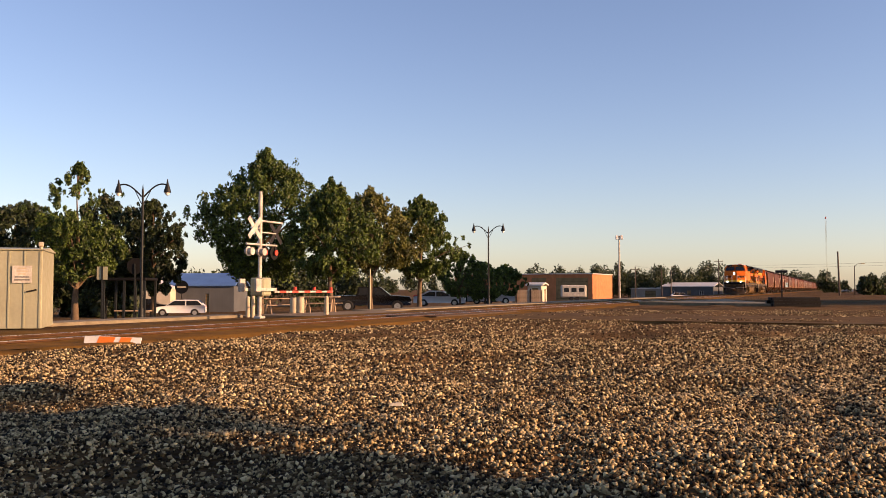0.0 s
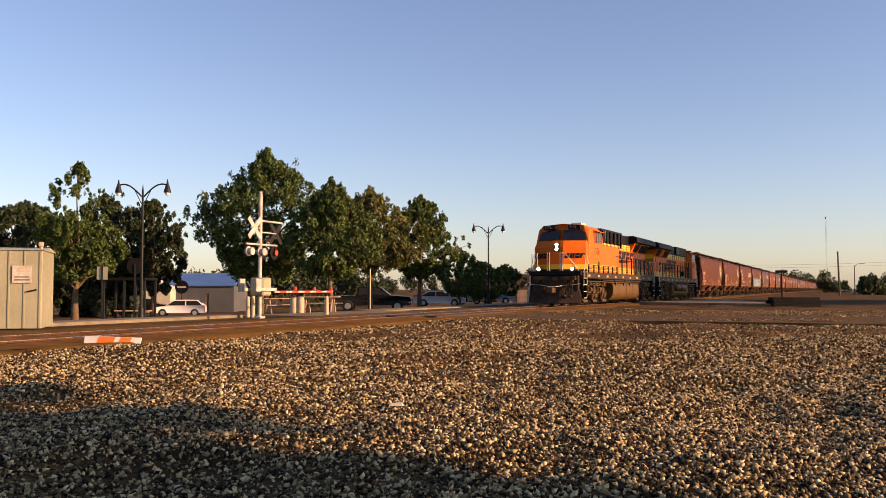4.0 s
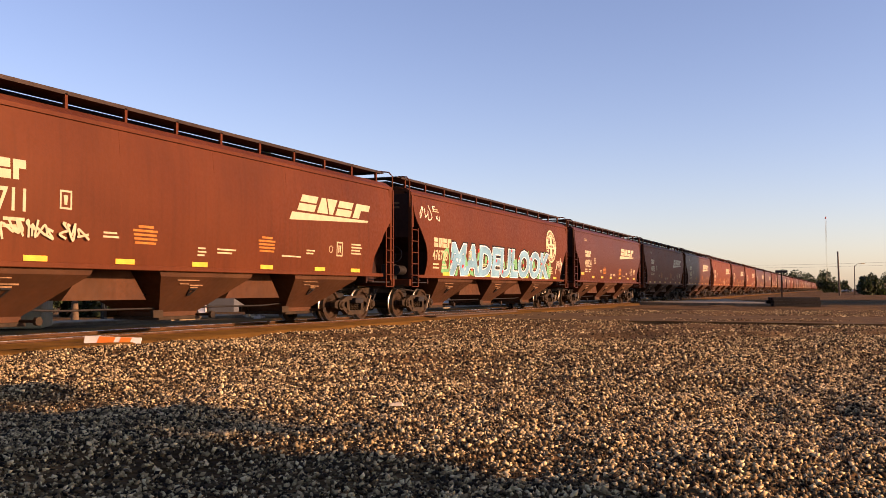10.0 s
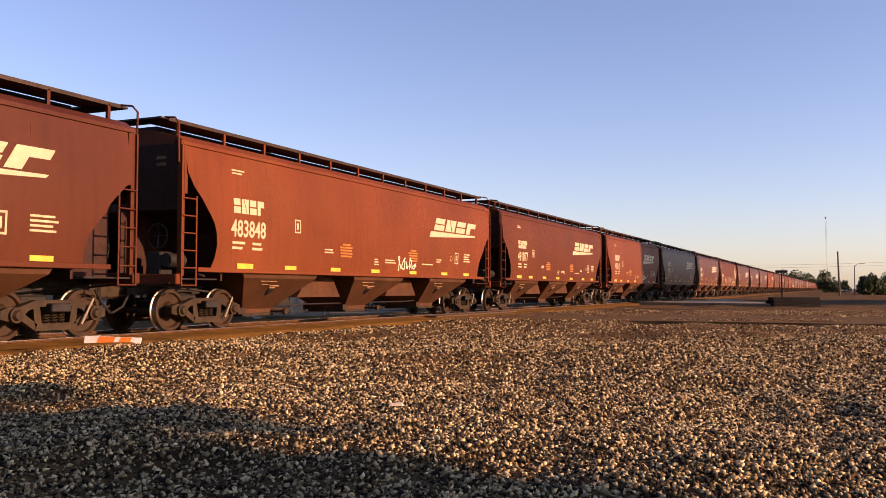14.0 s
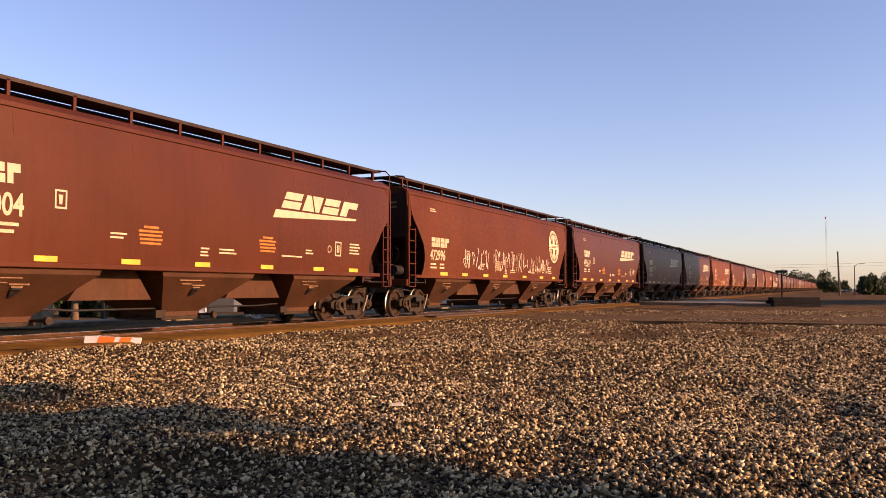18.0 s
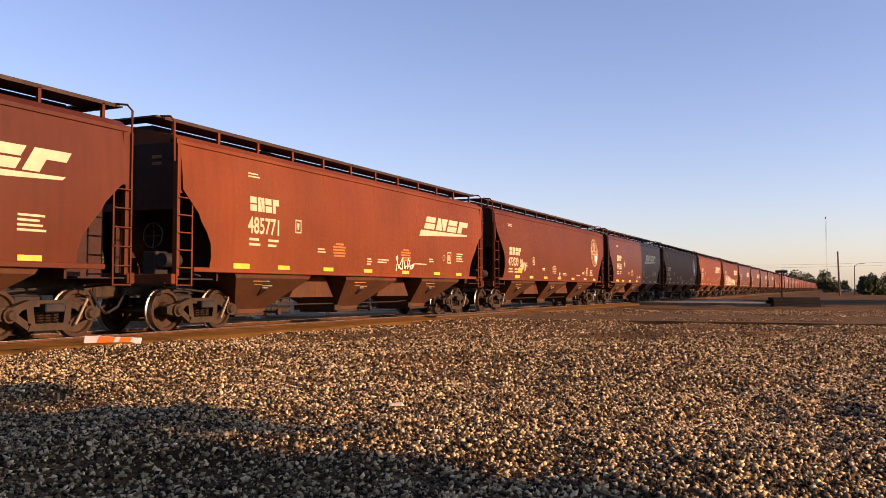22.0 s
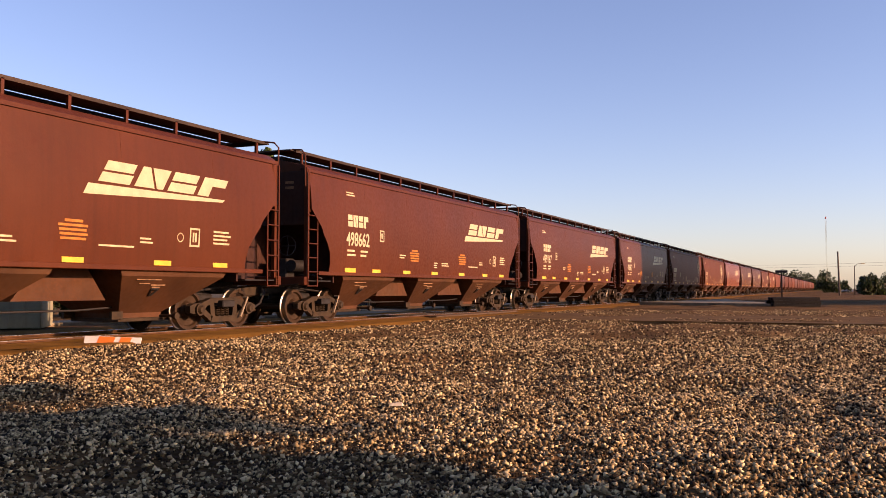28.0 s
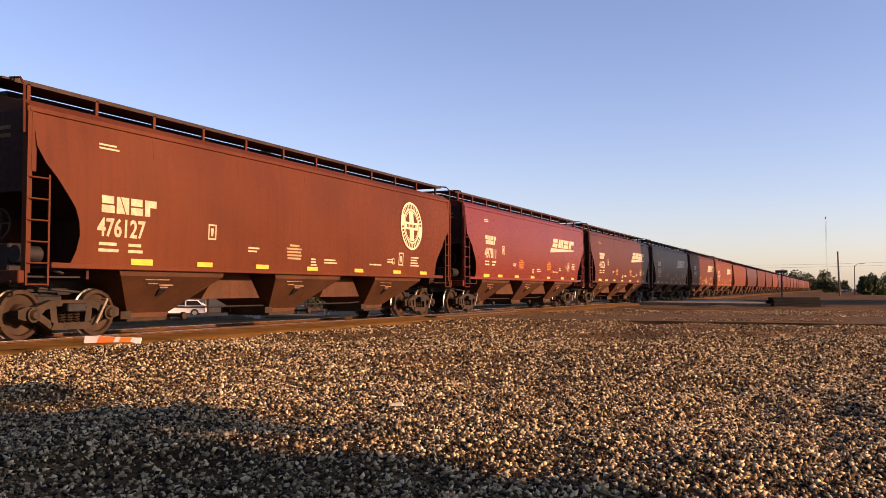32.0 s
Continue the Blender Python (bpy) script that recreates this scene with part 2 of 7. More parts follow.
def lever_mesh():
    """The pale brake lever that hangs outside the wheel."""
    bm = B()
    rod(bm, (1.14, 0.80, 0.72), (1.15, 0.52, 0.26), 0.024, 6)
    rod(bm, (1.00, 0.80, 0.72), (1.15, 0.80, 0.72), 0.024, 6)
    return mesh_of(bm, "brake_lever", M["lever"])


SIDE_FRAME, BEARING, SPRING, BOLSTER, LEVER = frame_side_mesh(), bearing_mesh(), spring_mesh(), bolster_mesh(), lever_mesh()


def freight_truck(parent, y, fine=True):
    tr = part("truck", box(B(), -0.35, 0.35, -0.35, 0.35, 0.70, 0.86, 0.02), M["dark"], parent)
    tr.matrix_basis = pose(0, y, 0)
    for s in (-1, 1):
        share("side_frame", SIDE_FRAME, tr, s * 1.0)
        if fine:
            for k in (-0.17, 0.0, 0.17):
                share("spring", SPRING, tr, s * 0.99, k)
            for k in (-0.889, 0.889):
                share("axle_bearing", BEARING, tr, s * 1.03, k, WHEEL_R, 0 if s > 0 else 180)
        w = share("wheelset", WHEELS, tr, 0, s * 0.889, WHEEL_R)
        SPIN.setdefault((s * 0.889, WHEEL_R, 1), []).append(w)
    if fine:
        share("bolster", BOLSTER, tr)
        share("brake_lever", LEVER, tr)
    return tr


SILL, EAVE, HALF = 1.36, 3.98, 1.60     # heights and half width of the hopper's body


def hopper_side(s, LEN):
    """One curved side sheet with its cut-away lower corners."""
    bm = B()
    far = [(SILL, 1.98), (1.62, 1.97), (1.9, 1.88), (2.15, 1.68), (2.38, 1.46), (2.55, 1.36), (2.9, 0.98), (3.02, 0.80), (3.4, 0.795), (EAVE, 0.79)]
    if LEN in (19.25, 18.5):
        ends = [(SILL, 1.62), (1.62, 1.74), (1.9, 1.80), (2.15, 1.77), (2.38, 1.68), (2.55, 1.55), (2.9, 1.25), (3.12, 1.02), (3.4, 0.84), (EAVE, 0.79)]
    else:
        ends = [(SILL, 1.72), (1.62, 1.76), (1.9, 1.72), (2.15, 1.58), (2.38, 1.38), (2.55, 1.29), (2.9, 0.92), (3.02, 0.80), (3.4, 0.795), (EAVE, 0.79)]
    rows = []
    for (z, a), (_, b) in zip(ends, far):
        x = s * (HALF - 0.10 * ((z - 2.5) / 1.5) ** 2)
        ya, yb = a, LEN - b
        rows.append([(x, ya + (yb - ya) * i / 24, z) for i in range(25)])
    loft(bm, rows, close=False, caps=False)
    bmesh.ops.recalc_face_normals(bm, faces=bm.faces)
    bmesh.ops.solidify(bm, geom=bm.faces[:], thickness=0.02)
    return bm


def hopper_base(LEN):
    """A covered grain hopper wagon of a given length: the thing stands on the rail under its leading coupler, its length runs along +y."""
    car = thing("hopper_car", "x", "freight car", "grain train cars")
    paint = M["hopper"]
    for s in (1, -1):
        sheet = part("side_sheet", hopper_side(s, LEN), paint, car, "", 50)
        # thin upright seams where the sheets are joined
        if s > 0:
            bm = B()
            zs = [SILL + 0.02, 1.9, 2.5, 3.1, 3.6, EAVE - 0.02]
            loft(bm, [[(HALF - 0.10 * ((z - 2.5) / 1.5) ** 2 + q, v, z) for q, v in ((-0.01, -0.014), (0.0015, -0.010), (0.0015, 0.010), (-0.01, 0.014))] for z in zs])
            seam = mesh_of(bm, "panel_seam", paint)
            for y in (3.7, 6.45, 9.25, 12.05, 14.8):
                share("panel_seam", seam, sheet, 0, y, 0)
        # top chord and sill
        bm = B()
        prism(bm, [(s * 1.46, EAVE - 0.01), (s * 1.535, EAVE + 0.01), (s * 1.53, EAVE + 0.09), (s * 1.30, EAVE + 0.24), (s * 1.22, EAVE + 0.22)], "y", 0.72, LEN - 0.72)
        part("top_chord", bm, paint, car)
        bm = B()
        box(bm, s * 1.53 - 0.035, s * 1.53 + 0.035, 1.2, LEN - 1.3, SILL - 0.07, SILL + 0.03, 0.01)
        part("side_sill", bm, paint, car)
    # roof with its hatch trough
    bm = B()
    prism(bm, [(-1.30, EAVE + 0.20), (-0.8, EAVE + 0.34), (-0.35, EAVE + 0.42), (0.35, EAVE + 0.42), (0.8, EAVE + 0.34), (1.30, EAVE + 0.20), (1.2, EAVE), (-1.2, EAVE)], "y", 0.78, LEN - 0.78)
    part("roof", bm, paint, car)
    bm = B()
    prism(bm, [(-0.40, EAVE + 0.38), (-0.36, EAVE + 0.56), (0.36, EAVE + 0.56), (0.40, EAVE + 0.38)], "y", 1.2, LEN - 1.2)
    part("hatch_cover", bm, M["dark"], car, "long dark trough hatch cover")
    upright = mesh_of(box(B(), -0.03, 0.03, -0.035, 0.035, EAVE + 0.26, EAVE + 0.565), "walkway_post", paint)
    for s in (1, -1):
        bm = B()
        box(bm, s * 0.77 - 0.37, s * 0.77 + 0.37, 0.70, LEN - 0.70, EAVE + 0.565, EAVE + 0.61)
        box(bm, s * 1.14 - 0.01, s * 1.14 + 0.01, 0.70, LEN - 0.70, EAVE + 0.54, EAVE + 0.615)
        part("running_board", bm, M["walkway"], car, "dark grating roof walkway")
        for i in range(12):
            share("walkway_post", upright, car, s * 1.12, 1.0 + i * (LEN - 2.0) / 11)
    for e in (0, 1):
        bm = B()
        y = 0.72 if e == 0 else LEN - 0.72
        box(bm, -1.12, 1.12, y - 0.25, y + 0.25, EAVE + 0.565, EAVE + 0.60)
        part("end_walkway", bm, M["walkway"], car)
    # sloped end sheets and end posts; the sheets' dark colour holds the gap's shade
    for e in (0, 1):
        def Y(v):
            return v if e == 0 else LEN - v
        bm = B()
        loft(bm, [[(-1.48, Y(0.80), EAVE + 0.1), (1.48, Y(0.80), EAVE + 0.1), (1.48, Y(0.86), EAVE + 0.1), (-1.48, Y(0.86), EAVE + 0.1)],
                  [(-1.50, Y(0.84), 3.38), (1.50, Y(0.84), 3.38), (1.50, Y(0.90), 3.38), (-1.50, Y(0.90), 3.38)],
                  [(-1.50, Y(3.05), 1.40), (1.50, Y(3.05), 1.40), (1.50, Y(3.12), 1.40), (-1.50, Y(3.12), 1.40)]])
        part("slope_sheet", bm, M["end_shade"], car, "sloped end sheet, darkened as in shade")
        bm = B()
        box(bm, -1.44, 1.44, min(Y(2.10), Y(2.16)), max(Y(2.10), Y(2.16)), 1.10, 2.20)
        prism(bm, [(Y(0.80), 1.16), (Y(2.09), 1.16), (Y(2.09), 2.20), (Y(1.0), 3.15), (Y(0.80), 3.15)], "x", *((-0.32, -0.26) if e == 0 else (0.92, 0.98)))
        part("bolster_web", bm, M["end_shade"], car, "plate under the sloped end, darkened as in shade")
        bm = B()
        box(bm, -1.55, 1.55, min(Y(0.52), Y(0.72)), max(Y(0.52), Y(0.72)), 1.02, 1.24, 0.015)
        part("end_sill", bm, paint, car)
        bm = B()
        box(bm, -1.5, 1.5, min(Y(0.74), Y(1.9)), max(Y(0.74), Y(1.9)), 1.12, 1.15)
        part("platform", bm, M["dark"], car, "dark end platform")
        for s in (-1, 1):
            post = box(B(), s * 1.48 - 0.045, s * 1.48 + 0.045, min(Y(0.66), Y(0.78)), max(Y(0.66), Y(0.78)), 1.2, EAVE + 0.1)
            box(post, s * 1.50 - 0.03, s * 1.50 + 0.03, min(Y(0.76), Y(0.86)), max(Y(0.76), Y(0.86)), 2.95, EAVE)
            part("corner_post", post, paint, car)
            # end panel, its shade painted in with the same darkened colour
            part("end_panel", box(B(), s * 0.715 - 0.71, s * 0.715 + 0.71, min(Y(0.70), Y(0.74)), max(Y(0.70), Y(0.74)), 2.60, EAVE + 0.05, 0.01), M["end_shade"], car)
            for z in (3.70, 3.56):
                part("end_stencil", box(B(), s * 0.95 - 0.13, s * 0.95 + 0.13, min(Y(0.694), Y(0.70)), max(Y(0.694), Y(0.70)), z, z + 0.07), M["faint_letters"], car)
            part("roof_grab", tube(B(), [(s * 1.50, Y(0.62), 3.6), (s * 1.50, Y(0.60), EAVE + 0.45), (s * 1.38, Y(0.62), EAVE + 0.58), (s * 1.05, Y(0.68), EAVE + 0.62)], 0.022), paint, car)
        for s in (-1, 1):
            bm = B()
            for v in (0.66, 1.12):
                box(bm, s * 1.56 - 0.012, s * 1.56 + 0.012, min(Y(v - 0.02), Y(v + 0.02)), max(Y(v - 0.02), Y(v + 0.02)), 0.98, EAVE if v < 1 else 2.92)
            for k in range(7):
                z = 1.0 + k * 0.37
                if z < 2.95:
                    rod(bm, (s * 1.57, Y(0.66), z), (s * 1.57, Y(1.12), z), 0.016, 6)
            part("ladder", bm, paint, car, "side ladder at the car's end")
        bm = B()
        box(bm, -0.13, 0.13, min(Y(-0.02), Y(0.6)), max(Y(-0.02), Y(0.6)), 0.74, 0.98, 0.03)
        box(bm, -0.19, 0.19, min(Y(-0.05), Y(0.22)), max(Y(-0.05), Y(0.22)), 0.72, 1.0, 0.04)
        part("coupler", bm, M["truck"], car, "rusty knuckle coupler")
        part("air_hose", tube(B(), [(0.35, Y(0.5), 0.9), (0.36, Y(0.25), 0.55), (0.30, Y(0.02), 0.42)], 0.03), M["dark"], car)
        part("uncoupling_lever", tube(B(), [(0.2, Y(0.55), 0.95), (1.4, Y(0.5), 1.05)], 0.02), M["truck"], car)
        if e == 0:
            part("air_reservoir", rod(B(), (0.75, 1.1, 1.55), (0.75, 1.6, 1.55), 0.16, 12), M["dark"], car, "", 40)
            part("brake_cylinder", box(B(), 0.2, 0.6, 1.1, 1.5, 1.2, 1.75, 0.03), M["dark"], car)
            bm = B()
            tube(bm, [(0.95 + 0.26 * math.cos(6.2832 * k / 16), 0.62, 2.05 + 0.26 * math.sin(6.2832 * k / 16)) for k in range(17)], 0.018, 5)
            for k in range(4):
                rod(bm, (0.95, 0.66, 2.05), (0.95 + 0.26 * math.cos(1.5708 * k), 0.62, 2.05 + 0.26 * math.sin(1.5708 * k)), 0.014, 5)
            part("brake_wheel", bm, M["dark"], car)
            part("brake_pipe", tube(B(), [(0.9, 1.3, 1.3), (1.3, 1.3, 1.3), (1.4, 1.6, 1.2)], 0.025), M["dark"], car)
    # centre sill
    bm = B()
    box(bm, -0.24, 0.24, 0.5, LEN - 0.5, 0.80, 1.10, 0.01)
    part("centre_sill", bm, M["dark"], car)
    part("brake_rod", tube(B(), [(0.5, 3.3, 0.62), (0.55, 6.0, 0.50), (0.55, LEN - 6.0, 0.50), (0.5, LEN - 3.3, 0.62)], 0.022), M["dark"], car)
    part("train_line", tube(B(), [(0.5, 1.2, 0.98), (0.62, 3.5, 0.80), (0.62, LEN - 3.5, 0.80), (0.5, LEN - 1.2, 0.98)], 0.028), M["dark"], car)
    # three bays of discharge hoppers
    mid, gap = LEN / 2, 4.8 * LEN / 18.5
    for c, a, b in ((mid - gap, 1.80, 1.50), (mid, 1.62, 1.62), (mid + gap, 1.50, 1.80)):
        a, b, lo, hi = c - a, c + b, c - 0.62, c + 0.62
        bm = B()
        rings = []
        for z, hx, f in ((SILL + 0.02, 1.49, 0.0), (1.18, 1.45, 0.10), (0.42, 0.60, 1.0), (0.30, 0.60, 1.0)):
            ya, yb = a + (lo - a) * f, b + (hi - b) * f
            rings.append([(-hx, ya, z), (hx, ya, z), (hx, yb, z), (-hx, yb, z)])
        loft(bm, rings)
        bay = part("discharge_hopper", bm, M["under"], car)
        bm = B()
        box(bm, -0.66, 0.66, lo - 0.06, hi + 0.06, 0.24, 0.32, 0.01)
        rod(bm, (-1.05, c + 0.60, 0.34), (1.05, c + 0.60, 0.34), 0.03)
        for s in (-1, 1):
            rod(bm, (s * 1.0, c + 0.60, 0.34), (s * 1.08, c + 0.60, 0.34), 0.08, 10)
            box(bm, s * 0.66 - 0.04, s * 0.66 + 0.04, c - 0.9, c - 0.6, 0.3, 0.46)
        part("outlet_gate", bm, M["truck"], bay, "outlet gate with its turning shaft")
        for s in (-1, 1):
            # pale stencils and a lifting lug on the plate, which leans in by 0.85 over 0.76
            for q, (yy, zz, w, h) in enumerate(((c - 0.95, 1.11, 0.70, 0.022), (c - 0.78, 1.03, 0.30, 0.022), (c - 0.42, 1.00, 0.42, 0.03), (c - 0.34, 0.955, 0.24, 0.03))):
                x = 1.45 - (1.18 - zz) * 1.118 + 0.016
                if s > 0:
                    part("stencil_line", box(B(), s * x - 0.004, s * x + 0.004, yy, yy + w, zz - h / 2, zz + h / 2), M["faint_letters"], bay)
            bm = B()
            for dy in (-0.10, 0.10):
                rod(bm, (s * 1.17, c - 0.2 + dy, 0.92), (s * 1.02, c - 0.2 + dy * 0.2, 0.78), 0.025, 6)
            rod(bm, (s * 1.17, c - 0.30, 0.92), (s * 1.17, c - 0.10, 0.92), 0.025, 6)
            part("lifting_lug", bm, M["dark"], bay)
    for c in (mid - gap / 2 - 0.05, mid + gap / 2 - 0.05):
        bm = B()
        prism(bm, [(c - 1.15, 0.70), (c + 1.05, 0.70), (c + 0.55, SILL), (c - 0.55, SILL)], "x", -0.95, 0.95)
        part("cross_ridge", bm, M["under"], car, "sloped ridge between two discharge hoppers")
    part("floor_sheet", box(B(), -1.5, 1.5, 2.2, LEN - 2.2, SILL - 0.02, SILL + 0.06), M["dark"], car)
    for y in (2.12, LEN - 2.12):
        freight_truck(car, y)
    return car


def far_hopper():
    """The same car for the train's tail, in fewer pieces."""
    LEN = CAR
    car = thing("hopper_car", "x", "freight car", "grain train cars")
    for s in (1, -1):
        part("side_sheet", hopper_side(s, LEN), M["hopper"], car, "", 50)
    bm = B()
    prism(bm, [(-1.5, EAVE), (-1.3, EAVE + 0.2), (-0.4, EAVE + 0.42), (0.4, EAVE + 0.42), (1.3, EAVE + 0.2), (1.5, EAVE)], "y", 0.72, LEN - 0.72)
    part("roof", bm, M["hopper"], car)
    bm = B()
    for s in (1, -1):
        box(bm, s * 0.57 - 0.57, s * 0.57 + 0.57, 0.7, LEN - 0.7, EAVE + 0.565, EAVE + 0.61)
        for i in range(12):
            y = 1.0 + i * (LEN - 2.0) / 11
            box(bm, s * 1.12 - 0.03, s * 1.12 + 0.03, y - 0.035, y + 0.035, EAVE + 0.2, EAVE + 0.57)
    part("running_board", bm, M["walkway"], car)
    for e in (0, 1):
        bm = B()
        def Y(v):
            return v if e == 0 else LEN - v
        loft(bm, [[(-1.48, Y(0.80), EAVE + 0.1), (1.48, Y(0.80), EAVE + 0.1), (1.48, Y(0.86), EAVE + 0.1), (-1.48, Y(0.86), EAVE + 0.1)],
                  [(-1.50, Y(0.84), 3.38), (1.50, Y(0.84), 3.38), (1.50, Y(0.90), 3.38), (-1.50, Y(0.90), 3.38)],
                  [(-1.50, Y(3.05), 1.40), (1.50, Y(3.05), 1.40), (1.50, Y(3.12), 1.40), (-1.50, Y(3.12), 1.40)]])
        box(bm, -1.55, 1.55, min(Y(0.52), Y(1.9)), max(Y(0.52), Y(1.9)), 1.02, 1.2)
        box(bm, 1.43, 1.53, min(Y(0.66), Y(0.78)), max(Y(0.66), Y(0.78)), 1.0, EAVE)
        part("end_frame", bm, M["hopper"], car)
    for c in (4.4, 9.25, 14.1):
        bm = B()
        loft(bm, [[(-hx, c - hy, z), (hx, c - hy, z), (hx, c + hy, z), (-hx, c + hy, z)] for z, hx, hy in ((SILL, 1.34, 1.55), (1.12, 1.26, 1.3), (0.3, 0.92, 0.52))])
        part("discharge_hopper", bm, M["under"], car)
    part("centre_sill", box(B(), -0.24, 0.24, 0.0, LEN, 0.78, 1.10), M["dark"], car)
    for y in (2.12, LEN - 2.12):
        freight_truck(car, y, fine=False)
    return car


# ---- what is painted on the cars ----
SIDE_X = HALF + 0.005


def slab_letters(w, h, lean):
    """Four plain heavy blocks with thin slits, in place of a company's initials."""
    out = []
    cell = w / 4

    def add(x0, x1, y0, y1):
        out.append([(x0 + lean * y0, y0), (x1 + lean * y0, y0), (x1 + lean * y1, y1), (x0 + lean * y1, y1)])
    for i in range(4):
        x0, x1 = i * cell + 0.02 * w, (i + 1) * cell - 0.015 * w
        d = x1 - x0
        if i == 1:
            # two wedges with a thin slanting gap between them
            for p in (((x0, 0), (x0 + 0.70 * d, 0), (x0 + 0.26 * d, h), (x0, h)), ((x0 + 0.78 * d, 0), (x1, 0), (x1, h), (x0 + 0.34 * d, h))):
                out.append([(x + lean * y, y) for x, y in p])
        elif i == 3:
            add(x0, x1, 0.56 * h, h)
            add(x0, x0 + 0.45 * d, 0, 0.56 * h)
        else:
            # two stacked slabs
            add(x0, x1, 0, 0.45 * h)
            add(x0, x1 - 0.05 * d, 0.55 * h, h)
    return out


def swoosh_logo(parent, y, z, w=3.72, h=0.42, material=None, x=SIDE_X, place=side_pose, label="cream slanted block logo over a tapering bar"):
    polys = slab_letters(w, h, 0.66)
    polys.append([(-0.28, -0.27), (-0.16, -0.06), (w * 1.02, -0.03), (w * 1.0, -0.09)])
    return flat_shape("painted_logo", polys, material or M["white"], parent, place(x, y, z), label)


def ring(r0, r1, n=32, sx=1.0):
    out = []
    for i in range(n):
        a, b = 2 * math.pi * i / n, 2 * math.pi * (i + 1) / n
        out.append([(sx * r0 * math.cos(a), r0 * math.sin(a)), (sx * r1 * math.cos(a), r1 * math.sin(a)), (sx * r1 * math.cos(b), r1 * math.sin(b)), (sx * r0 * math.cos(b), r0 * math.sin(b))])
    return out


def stuff(ob):
    tagged(ob, kind="stuff")
    return ob


def round_emblem(parent, y, z, r=0.77, material=None):
    # a broad ring round a cross, with small dark marks on the ring
    polys = ring(r * 0.57, r * 0.60) + ring(r * 0.64, r * 0.97)
    polys += [*[[(-0.15, -0.60 * r + 0.20 * r * i), (0.15, -0.60 * r + 0.20 * r * i), (0.15, -0.40 * r + 0.20 * r * i), (-0.15, -0.40 * r + 0.20 * r * i)] for i in range(6)], [(-0.60 * r, -0.12), (-0.15, -0.12), (-0.15, 0.12), (-0.60 * r, 0.12)],
              [(0.15, -0.12), (0.60 * r, -0.12), (0.60 * r, 0.12), (0.15, 0.12)]]
    marks = ring(r * 0.97, r * 1.0)
    for k in range(34):
        if k % 17 < 14:
            a, b = 2 * math.pi * (k + 0.14) / 34, 2 * math.pi * (k + 0.72) / 34
            marks.append([(q * math.cos(c), q * math.sin(c)) for q, c in ((r * 0.71, a), (r * 0.88, a), (r * 0.88, b), (r * 0.71, b))])
    for k in range(7):
        marks.append([(-0.44 * r + k * 0.13 * r, -0.06 * r), (-0.36 * r + k * 0.13 * r, -0.06 * r), (-0.36 * r + k * 0.13 * r, 0.06 * r), (-0.44 * r + k * 0.13 * r, 0.06 * r)])
    stuff(flat_shape("emblem_text", marks, M["hopper_dark"], parent, side_pose(SIDE_X + 0.005, y, z)))
    return flat_shape("round_emblem", polys, material or M["cream"], parent, side_pose(SIDE_X, y, z), "cream round emblem with a cross inside a ring")


def bars(parent, y, z, w, h, rows, material=None, name="stencil_text", x=SIDE_X):
    step = h / rows
    polys = [[(0, -i * step - step * 0.48), (w * (0.75 + 0.25 * ((i * 37 + int(y * 10)) % 5) / 4), -i * step - step * 0.48),
              (w * (0.75 + 0.25 * ((i * 37 + int(y * 10)) % 5) / 4), -i * step), (0, -i * step)] for i in range(rows)]
    return stuff(flat_shape(name, polys, material or M["worn_letters"], parent, side_pose(x, y, z), ""))


def scrawl(parent, y, z, w, h, seed, material, name="graffiti_tag", r=0.022, turns=7):
    """A sprayed line that loops along the side."""
    rnd = random.Random(seed)
    bm = B()
    step = 0
    for k in range(turns):
        # one made-up stroke: a smooth bent line through a few points
        cx, ww = w * (k + 0.5) / turns, w / turns * 0.62
        knots = [Vector((0, cx + rnd.uniform(-ww, ww), rnd.uniform(0, h))) for _ in range(rnd.randint(4, 6))]
        pts = []
        for i in range(len(knots) - 1):
            p0, p1, p2, p3 = knots[max(0, i - 1)], knots[i], knots[i + 1], knots[min(len(knots) - 1, i + 2)]
            for f in (0.0, 0.25, 0.5, 0.75):
                pts.append(0.5 * ((2 * p1) + (p2 - p0) * f + (2 * p0 - 5 * p1 + 4 * p2 - p3) * f * f + (3 * p1 - p0 - 3 * p2 + p3) * f ** 3))
        pts.append(knots[-1])
        for a2, b2 in zip(pts, pts[1:]):
            d = b2 - a2
            if d.length < 0.01:
                continue
            d.normalize()
            nn = Vector((0, -d.z, d.y)) * r
            o = Vector((0.0004 * step, 0, 0))
            step += 1
            bm.faces.new([bm.verts.new(p + o) for p in (a2 - nn - d * r * 0.5, b2 - nn + d * r * 0.5, b2 + nn + d * r * 0.5, a2 + nn - d * r * 0.5)])
    ob = stuff(part(name, bm, material, parent, "sprayed scrawl of thin loops"))
    ob.matrix_basis = pose(SIDE_X + 0.002, y, z)
    return ob


TAPE = mesh_of(box(B(), -0.003, 0.003, -0.3, 0.3, -0.06, 0.06), "reflective_strip", M["yellow_tape"])
TAPE_SHORT = mesh_of(box(B(), -0.003, 0.003, -0.25, 0.25, -0.05, 0.05), "reflective_strip", M["yellow_tape"])


